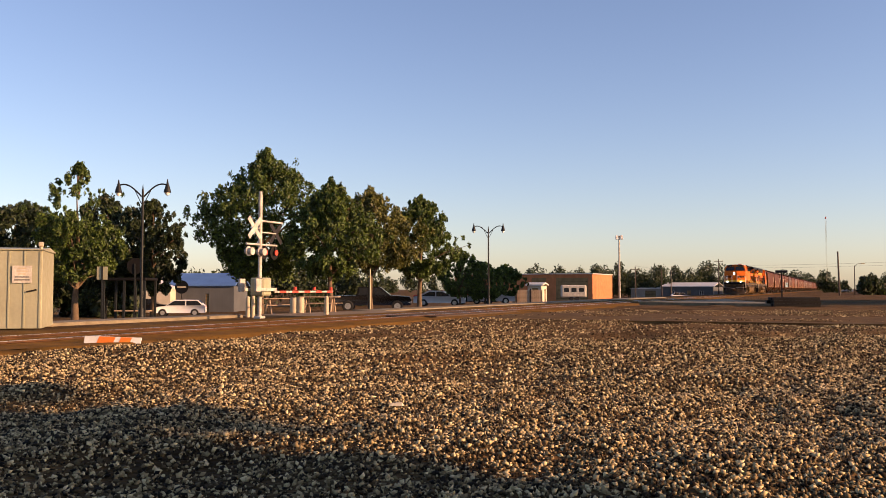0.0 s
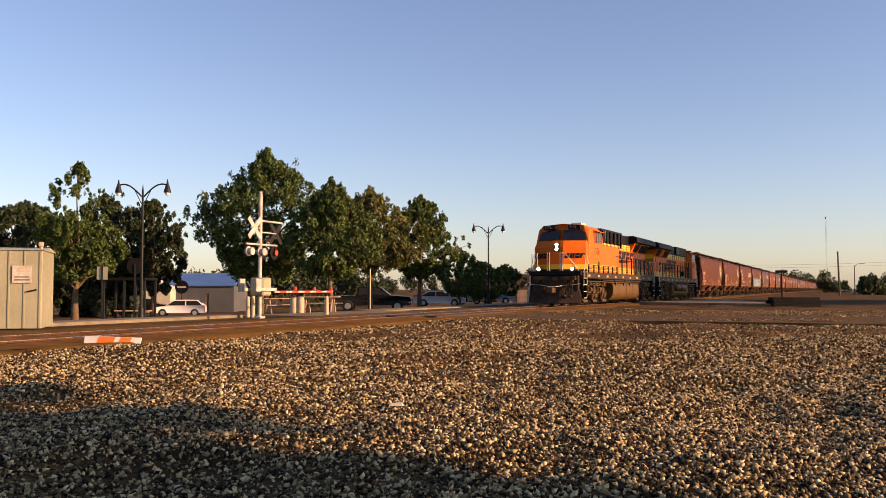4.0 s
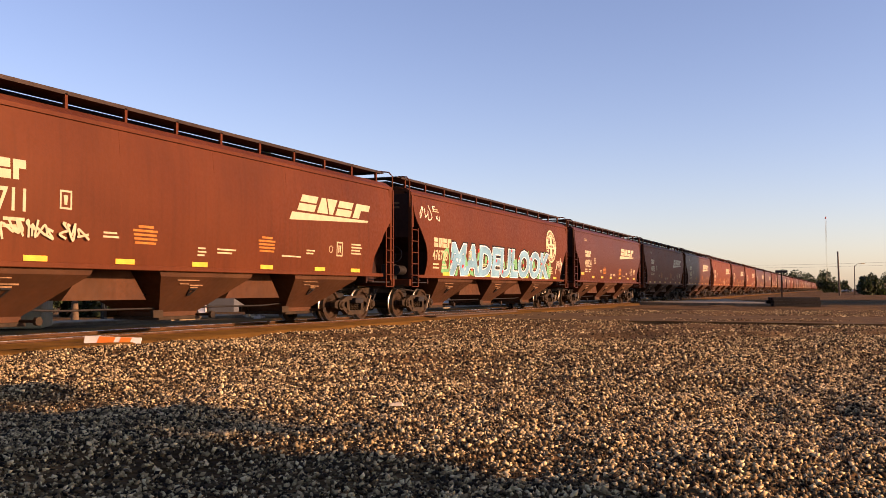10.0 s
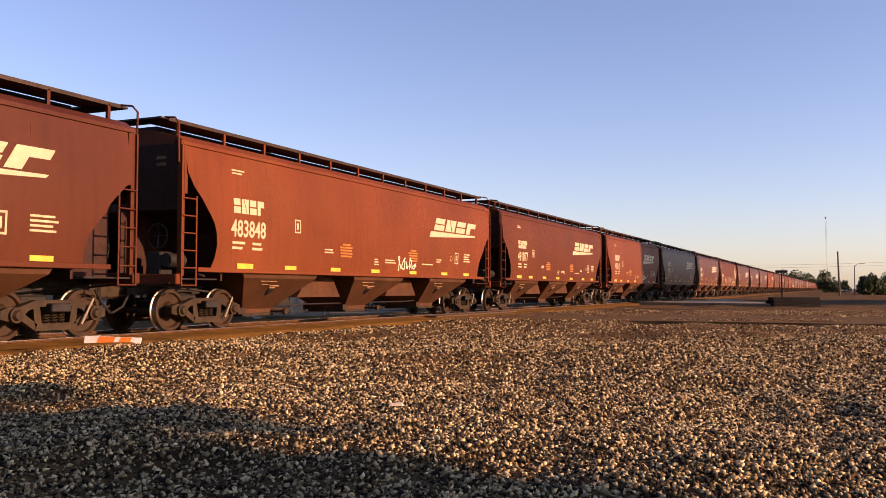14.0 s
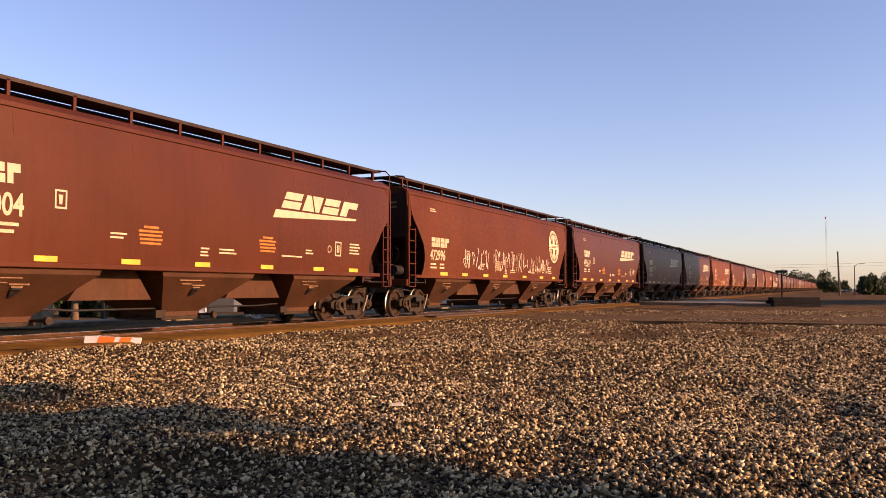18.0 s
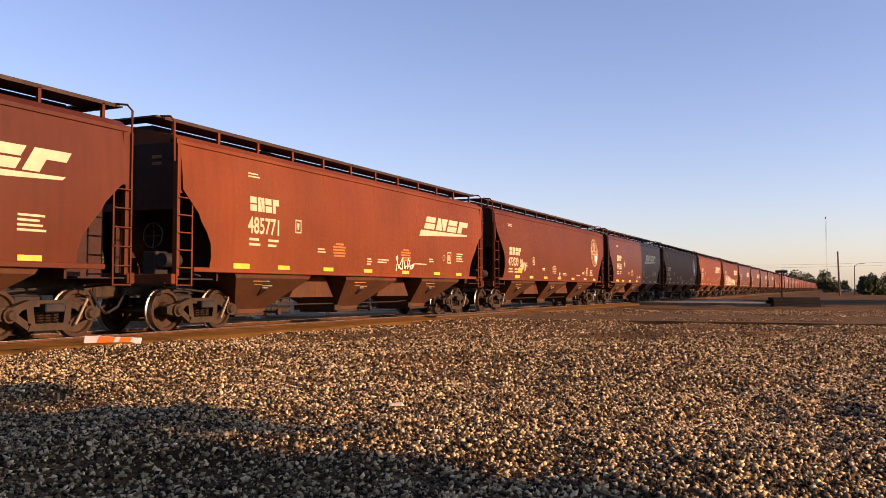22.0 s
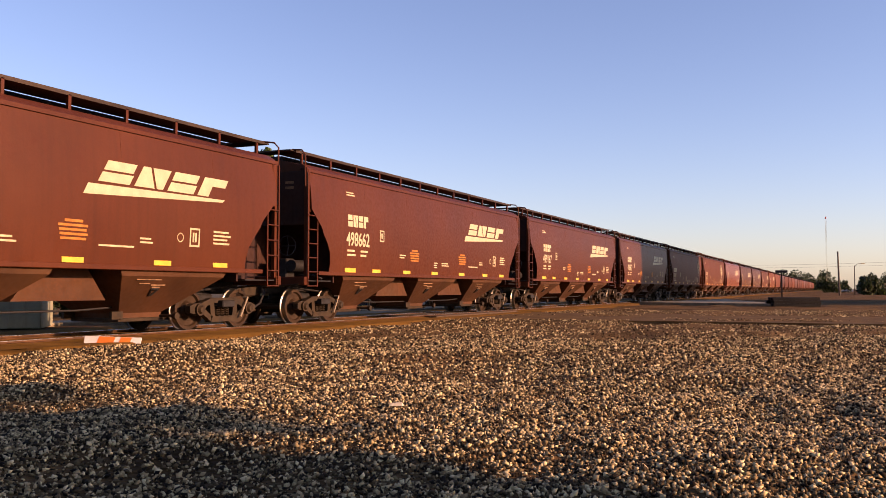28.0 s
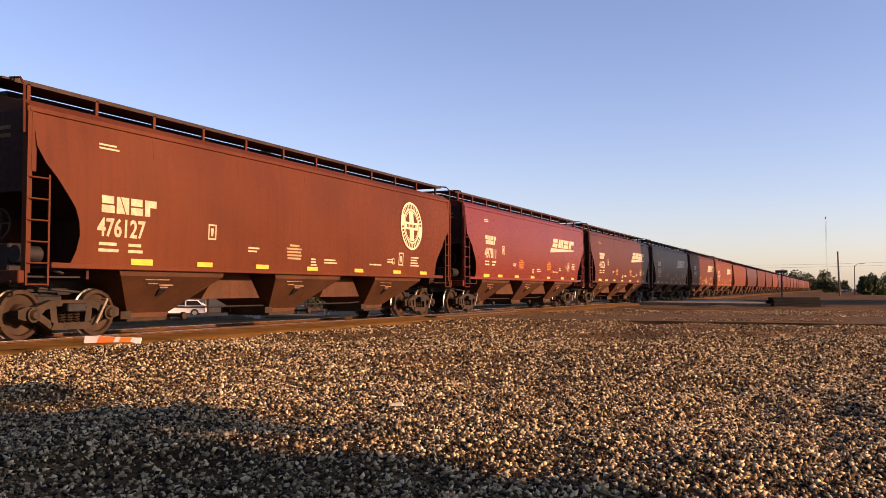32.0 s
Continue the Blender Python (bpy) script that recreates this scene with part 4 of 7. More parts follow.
def locomotive(number, leading):
    """A six-axle diesel engine with its cab at y = 0 and its length along +y. Its wide cabinet side faces +x."""
    L = LOCO
    eng = thing("locomotive", "x", "locomotive", "engines of the train")
    O, K, Yl = M["orange"], M["black"], M["yellow"]
    # along the engine: cab's end, tank, trucks, shift of the windows and of what stands behind the cab
    CAB1, T0, T1, TR0, TR1 = (5.72, 8.3, 15.95, 4.72, 18.6) if leading else (5.34, 7.05, 15.2, 4.1, 18.45)
    WIN, BACK = (0.78, 0.55) if leading else (-0.18, 0.0)
    # frame and deck
    bm = B()
    box(bm, -1.5, 1.5, 1.3, L - 0.7, DECK0 + 0.12, DECK1 - 0.02, 0.01)
    prism(bm, [(1.3, DECK0 + 0.15), (7.0, DECK0 + 0.05), (9.0, DECK0 - 0.06), (13.5, DECK0 - 0.06), (15.5, DECK0 + 0.05), (L - 0.7, DECK0 + 0.15), (L - 0.7, DECK0 + 0.2), (1.3, DECK0 + 0.2)], "x", -1.35, 1.35)
    part("frame", bm, M["sill"], eng, "dusty black side sill and deck")
    light = mesh_of(box(B(), -0.004, 0.004, -0.2, 0.2, -0.055, 0.055), "reflective_strip", M["yellow_tape"])
    for s in (-1, 1):
        for i in range(9):
            share("reflective_strip", light, eng, s * 1.506, 2.6 + i * 2.1, DECK0 + 0.27)
    # fuel tank with a rounded belly
    bm = B()
    tank = [(-1.36, 1.26), (-1.46, 1.18), (-1.47, 0.72), (-1.40, 0.48), (-1.24, 0.30), (-1.0, 0.22), (1.0, 0.22), (1.24, 0.30), (1.40, 0.48), (1.47, 0.72), (1.46, 1.18), (1.36, 1.26)]
    prism(bm, tank, "y", T0, T1)
    part("fuel_tank", bm, M["tank"], eng, "dusty fuel tank under the frame", 30)
    for y in (T0 + 0.1, T0 + 1.95, T0 + 3.85, T1 - 1.95, T1 - 0.1):
        part("tank_strap", prism(B(), [(p[0] * 1.006, p[1]) for p in tank], "y", y - 0.025, y + 0.025), M["tank"], eng)
    for s in (-1, 1):
        part("side_pipe", tube(B(), [(s * 1.38, 2.0, 1.36), (s * 1.42, 7.0, 1.33), (s * 1.42, 12.0, 1.30), (s * 1.38, 20.0, 1.36)], 0.035), M["loco_truck"], eng)
        part("side_pipe", tube(B(), [(s * 1.44, 6.0, 1.44), (s * 1.46, 11.0, 1.42), (s * 1.44, 17.0, 1.44)], 0.022), M["sill"], eng)
        for q in range(6):
            part("pipe_bracket", box(B(), s * 1.36 - 0.05, s * 1.36 + 0.05, 3.0 + q * 3.0, 3.12 + q * 3.0, 1.22, 1.5), M["dark"], eng)
    if not leading:
        for s in (-1, 1):
            for y0, y1 in ((9.75, 11.95), (12.2, 14.25)):
                bm = B()
                loft(bm, [[(s * 1.52 + r * math.cos(6.2832 * i / 18), y, 1.06 + r * math.sin(6.2832 * i / 18)) for i in range(18)]
                          for y, r in ((y0, 0.08), (y0 + 0.05, 0.18), (y0 + 0.16, 0.255), (y0 + 0.2, 0.26), (y1 - 0.2, 0.26), (y1 - 0.16, 0.255), (y1 - 0.05, 0.18), (y1, 0.08))])
                part("air_reservoir", bm, M["tank"], eng, "round air reservoir on the tank's side", 40)
                for y in (y0 + 0.35, y1 - 0.35):
                    part("reservoir_strap", box(B(), s * 1.52 - 0.28, s * 1.52 + 0.28, y - 0.03, y + 0.03, 0.76, 0.84, 0.01), M["sill"], eng)
    else:
        for y in (9.0, 11.2, 13.0):
            part("filler", box(B(), 1.40, 1.52, y, y + 0.3, 1.1, 1.34, 0.02), M["tank"], eng)
    loco_truck(eng, TR0, 1 if leading else -1)
    loco_truck(eng, TR1, 1 if leading else -1)
    # nose: a wedge in front of the cab
    bm = B()
    nc = 2.05 if leading else 1.62      # the nose's side corner
    plan = [(-1.48, 3.0), (-1.48, nc), (-0.35, 1.42), (0.35, 1.42), (1.48, nc), (1.48, 3.0)]
    top = [(-1.48, 3.0), (-1.40, nc + 0.25), (-0.30, 1.72), (0.30, 1.72), (1.40, nc + 0.25), (1.48, 3.0)]
    loft(bm, [[(x, y, DECK1 - 0.02) for x, y in plan], [(x, y, 3.22) for x, y in plan], [(x, y, 3.60 if y < 2.5 else 3.66) for x, y in top]])
    part("nose", bm, O, eng, "orange wedge-shaped nose")
    bm = B()
    loft(bm, [[(x * 1.006, y - 0.008, z) for x, y in plan] for z in (2.02, 2.28)])
    part("nose_stripe", bm, Yl, eng, "yellow band round the nose")
    bm = B()
    loft(bm, [[(x * 1.008, y - 0.010, z) for x, y in plan] for z in (DECK1, 2.0)])
    part("nose_base", bm, K, eng)
    # cab
    bm = B()
    sec = [(-1.5, DECK1 - 0.02), (-1.5, 3.60), (-1.44, 4.25), (-1.15, 4.50), (0, 4.58), (1.15, 4.50), (1.44, 4.25), (1.5, 3.60), (1.5, DECK1 - 0.02)]
    loft(bm, [[(x, (2.45 if z > 4 else 2.20) + 0.30 * abs(x) / 1.5 if z > 3.4 else 2.35, z) for x, z in sec], [(x, CAB1 if leading or x > 0 else 4.46, z) for x, z in sec]])
    part("cab", bm, O, eng, "orange crew cab")
    if not leading:
        # recessed door bay behind the cab's side, with its small window
        bay = part("door_bay", box(B(), -1.02, 0.9, 4.40, CAB1, DECK1, 4.50, 0.02), O, eng, "recessed orange cab door bay")
        part("door_window", box(B(), -1.035, -1.015, 4.72, 5.12, 3.55, 4.12, 0.004), M["glass"], bay)
        part("door_frame", box(B(), -1.03, -1.01, 4.60, 4.64, 1.95, 4.3), M["dark"], bay)
        part("door_awning", box(B(), -1.45, -0.9, 4.40, CAB1 + 0.05, 4.42, 4.52, 0.02), O, eng, "orange roof over the cab door")
        for yy in (6.3, 7.35, 8.3):
            part("door_post", box(B(), -1.50, -1.42, yy - 0.07, yy + 0.07, DECK1, 3.35, 0.01), K, eng, "thick black post beside the walkway")
            part("body_panel", box(B(), -1.06, -0.98, yy - 0.92, yy - 0.16, 2.25, 3.30, 0.02), O, eng)
        part("step_box", box(B(), -1.52, -1.2, 9.0, 9.55, 2.05, 2.5, 0.02), K, eng)
    bm = B()
    for s in (-1, 1):
        loft(bm, [[(s * 0.10, 2.22, 3.70), (s * 1.36, 2.45, 3.66), (s * 1.28, 2.63, 4.16), (s * 0.10, 2.42, 4.24)],
                  [(s * 0.10, 2.33, 3.70), (s * 1.36, 2.56, 3.66), (s * 1.28, 2.74, 4.16), (s * 0.10, 2.53, 4.24)]])
    part("windshield", bm, M["glass"], eng, "two-pane dark windshield")
    for s in (-1, 1):
        w0, w1 = 2.98 + WIN, 4.62 + WIN
        win = part("side_window", box(B(), s * 1.475 - 0.03, s * 1.475 + 0.03, w0, w1, 3.56, 4.16, 0.01), M["glass"], eng)
        bm = B()
        for f in (0.0, 0.30, 0.36, 0.66, 0.72, 1.0):
            y = w0 + (w1 - w0) * f
            box(bm, s * 1.49 - 0.03, s * 1.49 + 0.03, y - 0.025, y + 0.025, 3.54, 4.20)
        box(bm, s * 1.49 - 0.03, s * 1.49 + 0.03, w0 - 0.05, w1 + 0.05, 3.51, 3.56)
        part("window_frame", bm, M["chrome"] if not leading else O, win)
        bm = B()
        loft(bm, [[(s * 1.44, w0 - 0.1, 4.24), (s * 1.68, w0, 4.18), (s * 1.68, w1, 4.18), (s * 1.44, w1 + 0.1, 4.24)], [(s * 1.44, w0 - 0.1, 4.28), (s * 1.68, w0, 4.21), (s * 1.68, w1, 4.21), (s * 1.44, w1 + 0.1, 4.28)]])
        part("window_shade", bm, O, eng)
    for s in (-1, 1):
        nb = part("number_board", box(B(), s * 0.72 - 0.36, s * 0.72 + 0.36, 2.40, 2.56, 4.26, 4.50, 0.02), K, eng, "black number board over the windshield")
        lettering("board_digits", number, 0.22, M["white"], nb, Matrix(((1, 0, 0, s * 0.72 - 0.28), (0, 0, -1, 2.396), (0, 1, 0, 4.31), (0, 0, 0, 1))), "", 0.9)
    bm = B()
    box(bm, 0.3, 0.9, 3.2, 4.2, 4.55, 4.68, 0.03)
    part("roof_unit", bm, M["chrome"], eng)
    bm = B()
    for k in range(3):
        rod(bm, (-0.2 + k * 0.16, 6.4, 4.56), (-0.2 + k * 0.16, 6.05 - 0.08 * k, 4.57), 0.03, 10, 0.06)
    part("air_horn", bm, M["dark"], eng)
    # lamps on the nose
    lamp = M["lamp_on"] if leading else M["glass"]
    hb = part("headlight", box(B(), -0.17, 0.17, 1.36, 1.62, 2.98, 3.48, 0.03), K, eng, "black headlight housing")
    bm = B()
    for z in (3.11, 3.35):
        rod(bm, (0, 1.375, z), (0, 1.35, z), 0.095, 16)
    part("lens", bm, lamp, hb, "two lit round lenses" if leading else "two round lenses")
    for s in (-1, 1):
        dl = part("ditch_light", rod(B(), (s * 0.95, 1.35, 2.02), (s * 0.95, 1.08, 2.02), 0.115, 14), K, eng)
        part("lens", rod(B(), (s * 0.95, 1.085, 2.02), (s * 0.95, 1.06, 2.02), 0.088, 14), lamp, dl, "lit ditch light" if leading else "")
    # logo on the nose and a stripe
    flat = M["graffiti_dark"]
    for s in (-1, 1):
        ang = math.atan2(0.63, 1.13)
        c, sn = math.cos(ang), math.sin(ang)
        m = Matrix(((c, 0, sn * s, 0.40 if s > 0 else -1.40), (sn * s, 0, -c, (1.44 if s > 0 else 2.0) - 0.012), (0, 1, 0, 2.62), (0, 0, 0, 1)))
        flat_shape("painted_logo", slab_letters(1.12, 0.27, 0.3), flat, eng, m, "dark slanted block logo")
    # pilot, plough, steps
    bm = B()
    box(bm, -1.30, 1.30, 1.05, 1.30, 0.80, 1.62, 0.03)
    rows = []
    for z, dy, w in ((0.98, 0.22, 1.28), (0.70, 0.10, 1.42), (0.42, 0.0, 1.46), (0.16, -0.10, 1.46)):
        rows.append([(-w, 0.95 + dy, z), (-0.35, 0.62 + dy, z), (0.35, 0.62 + dy, z), (w, 0.95 + dy, z), (w, 1.08 + dy, z), (-w, 1.08 + dy, z)])
    loft(bm, rows)
    part("plough", bm, M["sill"], eng, "dusty black pilot plough")
    for x in (-1.2, -0.8, -0.45, 0.45, 0.8, 1.2):
        part("plough_rib", prism(B(), [(0.60 + 0.26 * abs(x), 0.20), (0.72 + 0.26 * abs(x), 0.98), (0.80 + 0.26 * abs(x), 0.98), (0.70 + 0.26 * abs(x), 0.20)], "x", x - 0.03, x + 0.03), M["sill"], eng)
    for x, z in ((-0.95, 1.36), (-0.62, 1.40), (0.62, 1.40), (0.95, 1.36)):
        part("hose_bracket", box(B(), x - 0.09, x + 0.09, 0.94, 1.06, z - 0.12, z + 0.1, 0.02), M["loco_truck"], eng)
        part("glad_hand", rod(B(), (x - 0.05, 0.74, 0.52), (x + 0.05, 0.70, 0.56), 0.05, 8), M["tank"], eng)
    part("drawbar_plate", box(B(), -0.36, 0.36, 1.0, 1.07, 0.62, 1.12, 0.02), M["sill"], eng)
    part("cut_lever", tube(B(), [(-1.1, 0.9, 1.46), (-0.75, 0.82, 1.02), (-0.4, 0.7, 0.92), (0.4, 0.7, 0.92), (0.75, 0.82, 1.02), (1.1, 0.9, 1.46)], 0.018), M["loco_truck"], eng)
    part("signal_socket", box(B(), -0.18, 0.18, 0.96, 1.06, 1.34, 1.58, 0.03), M["tank"], eng, "brown electrical socket box")
    part("front_deck", box(B(), -1.46, 1.46, 0.98, 1.6, 1.66, 1.90, 0.02), M["black"], eng)
    for x0, x1 in ((-1.2, -0.35), (0.35, 1.2)):
        part("anticlimber", box(B(), x0, x1, 0.90, 1.02, 1.40, 1.62, 0.02), M["loco_truck"], eng)
    bm = B()
    box(bm, -0.14, 0.14, 0.0, 1.1, 0.72, 0.98, 0.03)
    box(bm, -0.2, 0.2, -0.04, 0.25, 0.70, 1.02, 0.05)
    part("coupler", bm, M["loco_truck"], eng, "knuckle coupler")
    bm = B()
    box(bm, -0.14, 0.14, L - 1.0, L, 0.72, 0.98, 0.03)
    box(bm, -0.2, 0.2, L - 0.25, L + 0.04, 0.70, 1.02, 0.05)
    part("coupler", bm, M["loco_truck"], eng, "knuckle coupler")
    for x in (-1.12, -1.03, -0.92, -0.80, -0.70, -0.55, 0.50, 0.60, 0.70, 0.80, 0.92, 1.04):
        bm = B()
        q = 0.03 * math.sin(x * 9)
        tube(bm, [(x, 1.04, 1.34 + q), (x + q, 0.80, 1.18), (x + 2 * q, 0.62, 0.80), (x + q + 0.04, 0.66, 0.44 + q)], 0.022)
        part("air_hose", bm, M["sill"], eng, "hanging rubber air hose")
    part("uncoupling_lever", tube(B(), [(-1.45, 0.92, 1.2), (-0.6, 0.85, 1.12), (-0.2, 0.55, 1.05), (0.2, 0.55, 1.05), (0.6, 0.85, 1.12), (1.45, 0.92, 1.2)], 0.02), M["chrome"], eng)
    for s in (-1, 1):
        for end in (0, 1):
            bm = B()
            y0, y1 = (1.35, 1.95) if end == 0 else (L - 1.55, L - 0.95)
            for k in range(4):
                z = 0.42 + 0.36 * k
                box(bm, s * 1.35 - 0.16, s * 1.35 + 0.16, y0, y1, z, z + 0.035)
            for y in (y0, y1):
                box(bm, s * 1.35 - 0.17, s * 1.35 + 0.17, y - 0.02, y + 0.02, 0.40, 1.8)
            st = part("steps", bm, K, eng)
            for k in range(4):
                z = 0.42 + 0.36 * k
                part("step_edge", box(B(), s * 1.52 - 0.006, s * 1.52 + 0.006, y0 + 0.03, y1 - 0.03, z + 0.0, z + 0.034), M["chrome"], st)
            for y, o in ((y0 - 0.02, 0.42), (y1 + 0.02, 0.36)):
                w = o if end == 0 else -o
                part("grab_rail", tube(B(), [(s * 1.50, y, 1.12), (s * 1.54, y, 1.22), (s * 1.54, y, 1.86), (s * 1.52, y + w, 2.38), (s * 1.48, y + w * 1.02, 2.74), (s * 1.36, y + w * 1.25, 2.80)], 0.017), M["chrome"], eng, "pale bent grab rail beside the steps")
    for x in (-1.3, -1.14, -0.98, -0.42, -0.30, 0.30, 0.42):
        part("front_rail", tube(B(), [(x, 1.02, 1.88), (x, 1.0, 2.86), (x, 1.1, 2.9)], 0.02), M["chrome"], eng)
    part("front_rail", tube(B(), [(0.42, 1.0, 2.86), (0.62, 1.0, 2.86), (0.72, 1.02, 2.70), (1.30, 1.15, 1.98), (1.30, 1.15, 1.62), (1.0, 1.1, 1.62)], 0.022), M["chrome"], eng)
    part("front_rail", tube(B(), [(-0.98, 1.0, 2.86), (-1.2, 1.0, 2.2), (-1.42, 1.1, 1.7), (-1.42, 1.1, 1.1)], 0.022), M["chrome"], eng)
    # wide cabinet behind the cab on one side, and the long hood
    part("cabinet", box(B(), 0.6, 1.49, CAB1 + 0.01, 9.3 + BACK, DECK1, 3.62, 0.015), O, eng, "wide orange cabinet flush with the cab")
    part("upper_cabinet", box(B(), 0.5, 1.42, CAB1 + 0.03, 10.55 + BACK, 3.66, 4.50, 0.015), K, eng, "black louvred equipment boxes")
    for y in (6.02, 6.60):
        part("vent_frame", box(B(), 1.448, 1.462, y, y + 0.03, 3.72, 4.36), M["chrome"], eng)
    part("brace", tube(B(), [(1.44, 8.0, 4.3), (1.46, 9.4, 3.0)], 0.025), K, eng)
    part("brace", tube(B(), [(1.44, 7.6, 4.3), (1.46, 8.8, 3.3), (1.46, 8.9, 2.4)], 0.02), K, eng)
    # raised boxes on the other side, behind the cab
    part("upper_cabinet", box(B(), -1.12, -0.45, 5.4, 10.95, 3.90, 4.64, 0.02), K, eng, "black raised equipment box")
    part("louvre", box(B(), -1.132, -1.115, 9.55, 10.55, 4.02, 4.50, 0.004), M["tank"], eng, "brown louvre panel")
    part("louvre", box(B(), -1.130, -1.115, 5.6, 6.1, 4.02, 4.48, 0.004), M["sill"], eng)
    part("rear_door", box(B(), -0.9, -1.0, 5.152, 5.17, 2.0, 3.9), O, eng)
    for k in range(5):
        y = CAB1 + 0.20 + k * 0.98
        bm = B()
        for j in range(5):
            box(bm, 1.41, 1.445, y + 0.12, y + 0.62, 3.76 + j * 0.12, 3.82 + j * 0.12)
        part("louvre", bm, M["dark"], eng, "dark louvre in the black upper boxes")
        part("box_rib", box(B(), 1.42, 1.51, y - 0.10, y - 0.02, 3.44, 4.38), K, eng)
        part("box_rib", box(B(), 1.42, 1.51, y + 0.70, y + 0.76, 3.50, 4.38), K, eng)
    part("cab_hatch", box(B(), 1.49, 1.506, 4.55, 4.92, 1.98, 2.52, 0.004), M["dark"], eng, "dark hatch in the cab's side")
    part("door_seam", box(B(), 1.495, 1.504, 2.75, 4.9, 2.60, 2.62), M["dark"], eng)
    part("hood", box(B(), -0.98, 0.98, CAB1 + 0.01, 20.6, DECK1, 3.49, 0.02), O, eng, "orange long hood")
    part("upper_hood", box(B(), -0.97, 0.97, CAB1 + 0.02, 14.6 + BACK, 3.89, 4.52, 0.05), K, eng, "black upper hood")
    part("hood_stripe", box(B(), -0.985, 0.985, CAB1 + 0.012, 15.2 + BACK, 3.50, 3.88), Yl, eng, "yellow upper hood band")
    for s in (-1, 1):
        bm = B()
        for z in (3.60, 3.76):
            box(bm, s * 0.995 - 0.010, s * 0.995 + 0.010, CAB1 + 0.1, 15.1 + BACK, z - 0.008, z + 0.008)
        for k in range(9):
            box(bm, s * 0.995 - 0.010, s * 0.995 + 0.010, 5.6 + k * 1.1, 5.616 + k * 1.1, 3.46, 3.91)
        part("roof_rail", bm, M["dark"], eng, "thin dark rail along the yellow band")
    bm = B()
    box(bm, -0.5, 0.5, 11.2, 13.2, 4.47, 4.60, 0.04)
    box(bm, -0.3, 0.3, 12.2, 12.8, 4.58, 4.68, 0.03)
    part("exhaust", bm, M["dark"], eng)
    # radiator section with its broad overhanging roof
    bm = B()
    prism(bm, [(-1.55, 4.12), (-1.55, 4.40), (-1.3, 4.56), (1.3, 4.56), (1.55, 4.40), (1.55, 4.12), (1.0, 4.02), (-1.0, 4.02)], "y", 14.6 + BACK, 21.3 + BACK)
    part("radiator_roof", bm, K, eng, "black overhanging radiator roof")
    bm = B()
    prism(bm, [(-0.98, 3.43), (-1.34, 4.10), (1.34, 4.10), (0.98, 3.43)], "y", 15.0 + BACK, 20.6)
    part("radiator_housing", bm, O, eng)
    for s in (-1, 1):
        for y0, y1 in (((15.25 + BACK, 16.85 + BACK), (17.9, 19.15), (19.25, 20.5)) if s > 0 else ((15.25, 17.3), (18.9, 20.2))):
            def g(y, z, o):
                x = 0.98 + (z - 3.43) * 0.36 / 0.67 + o
                return (s * x, y, z)
            bm = B()
            loft(bm, [[g(y0 + 0.3 * (y0 < 16.5), 3.52, 0.0), g(y1, 3.52, 0.0), g(y1, 4.02, 0.0), g(y0, 4.02, 0.0)], [g(y0 + 0.3 * (y0 < 16.5), 3.52, 0.02), g(y1, 3.52, 0.02), g(y1, 4.02, 0.02), g(y0, 4.02, 0.02)]])
            part("radiator_screen", bm, M["black"], eng, "dark radiator screen")
    # doors and vents along the hood
    for s in (-1, 1):
        doors = [9.6 + i * 0.82 for i in range(13)] if s > 0 else [6.0 + i * 0.82 for i in range(17)]
        for i, y in enumerate(doors):
            if y > 19.9:
                continue
            bm = B()
            box(bm, s * 0.995 - 0.02, s * 0.995 + 0.02, y + 0.03, y + 0.77, DECK1 + 0.12, 3.36, 0.012)
            d = part("hood_door", bm, O, eng)
            if y > 15.4 and (s > 0 or i % 2 == 0):
                part("vent", box(B(), s * 1.02 - 0.01, s * 1.02 + 0.01, y + 0.24, y + 0.50, DECK1 + 0.30, 3.10), K, d, "dark vent slot")
        part("lower_stripe", box(B(), s * 1.0 - 0.024, s * 1.0 + 0.024, 9.32 if s > 0 else 5.3, 20.55, DECK1 + 0.04, DECK1 + 0.42), Yl, eng)
        for z in (0.15, 0.28):
            part("hood_rail", rod(B(), (s * 1.07, 9.4 if s > 0 else 5.4, DECK1 + z), (s * 1.07, 20.5, DECK1 + z), 0.012, 5), M["sill"], eng)
    part("cabinet_stripe", box(B(), 1.47, 1.502, 2.05, 9.28, DECK1 + 0.10, DECK1 + 0.20), Yl, eng, "yellow lower band")
    part("cabinet_stripe", box(B(), 1.47, 1.502, 2.05, 9.28, DECK1 + 0.30, DECK1 + 0.42), Yl, eng, "yellow lower band")
    part("cabinet_stripe", box(B(), -1.506, -1.47, 1.72, 2.45, DECK1 + 0.10, DECK1 + 0.36), Yl, eng, "yellow lower band")
    part("cabinet_stripe", box(B(), 1.40, 1.498, CAB1 + 0.02, 9.28 + BACK, 3.53, 3.64), Yl, eng, "yellow band under the black boxes")
    for yy in (2.75, 3.6):
        part("side_hatch", box(B(), -1.512, -1.49, yy, yy + 0.62, DECK1 + 0.08, DECK1 + 0.72, 0.006), O, eng)
    # rails along both walkways
    handrail(eng, 1.46, 9.5, 20.8, 9)
    handrail(eng, -1.46, 5.4, 20.8, 12)
    handrail(eng, 1.52, 2.4, 9.2, 7, DECK1 - 0.05, 0.42)
    for x in (-1.3, -0.7, 0.7, 1.3):
        part("rear_rail", tube(B(), [(x, L - 0.8, 1.88), (x, L - 0.8, 2.95)], 0.02), M["chrome"], eng)
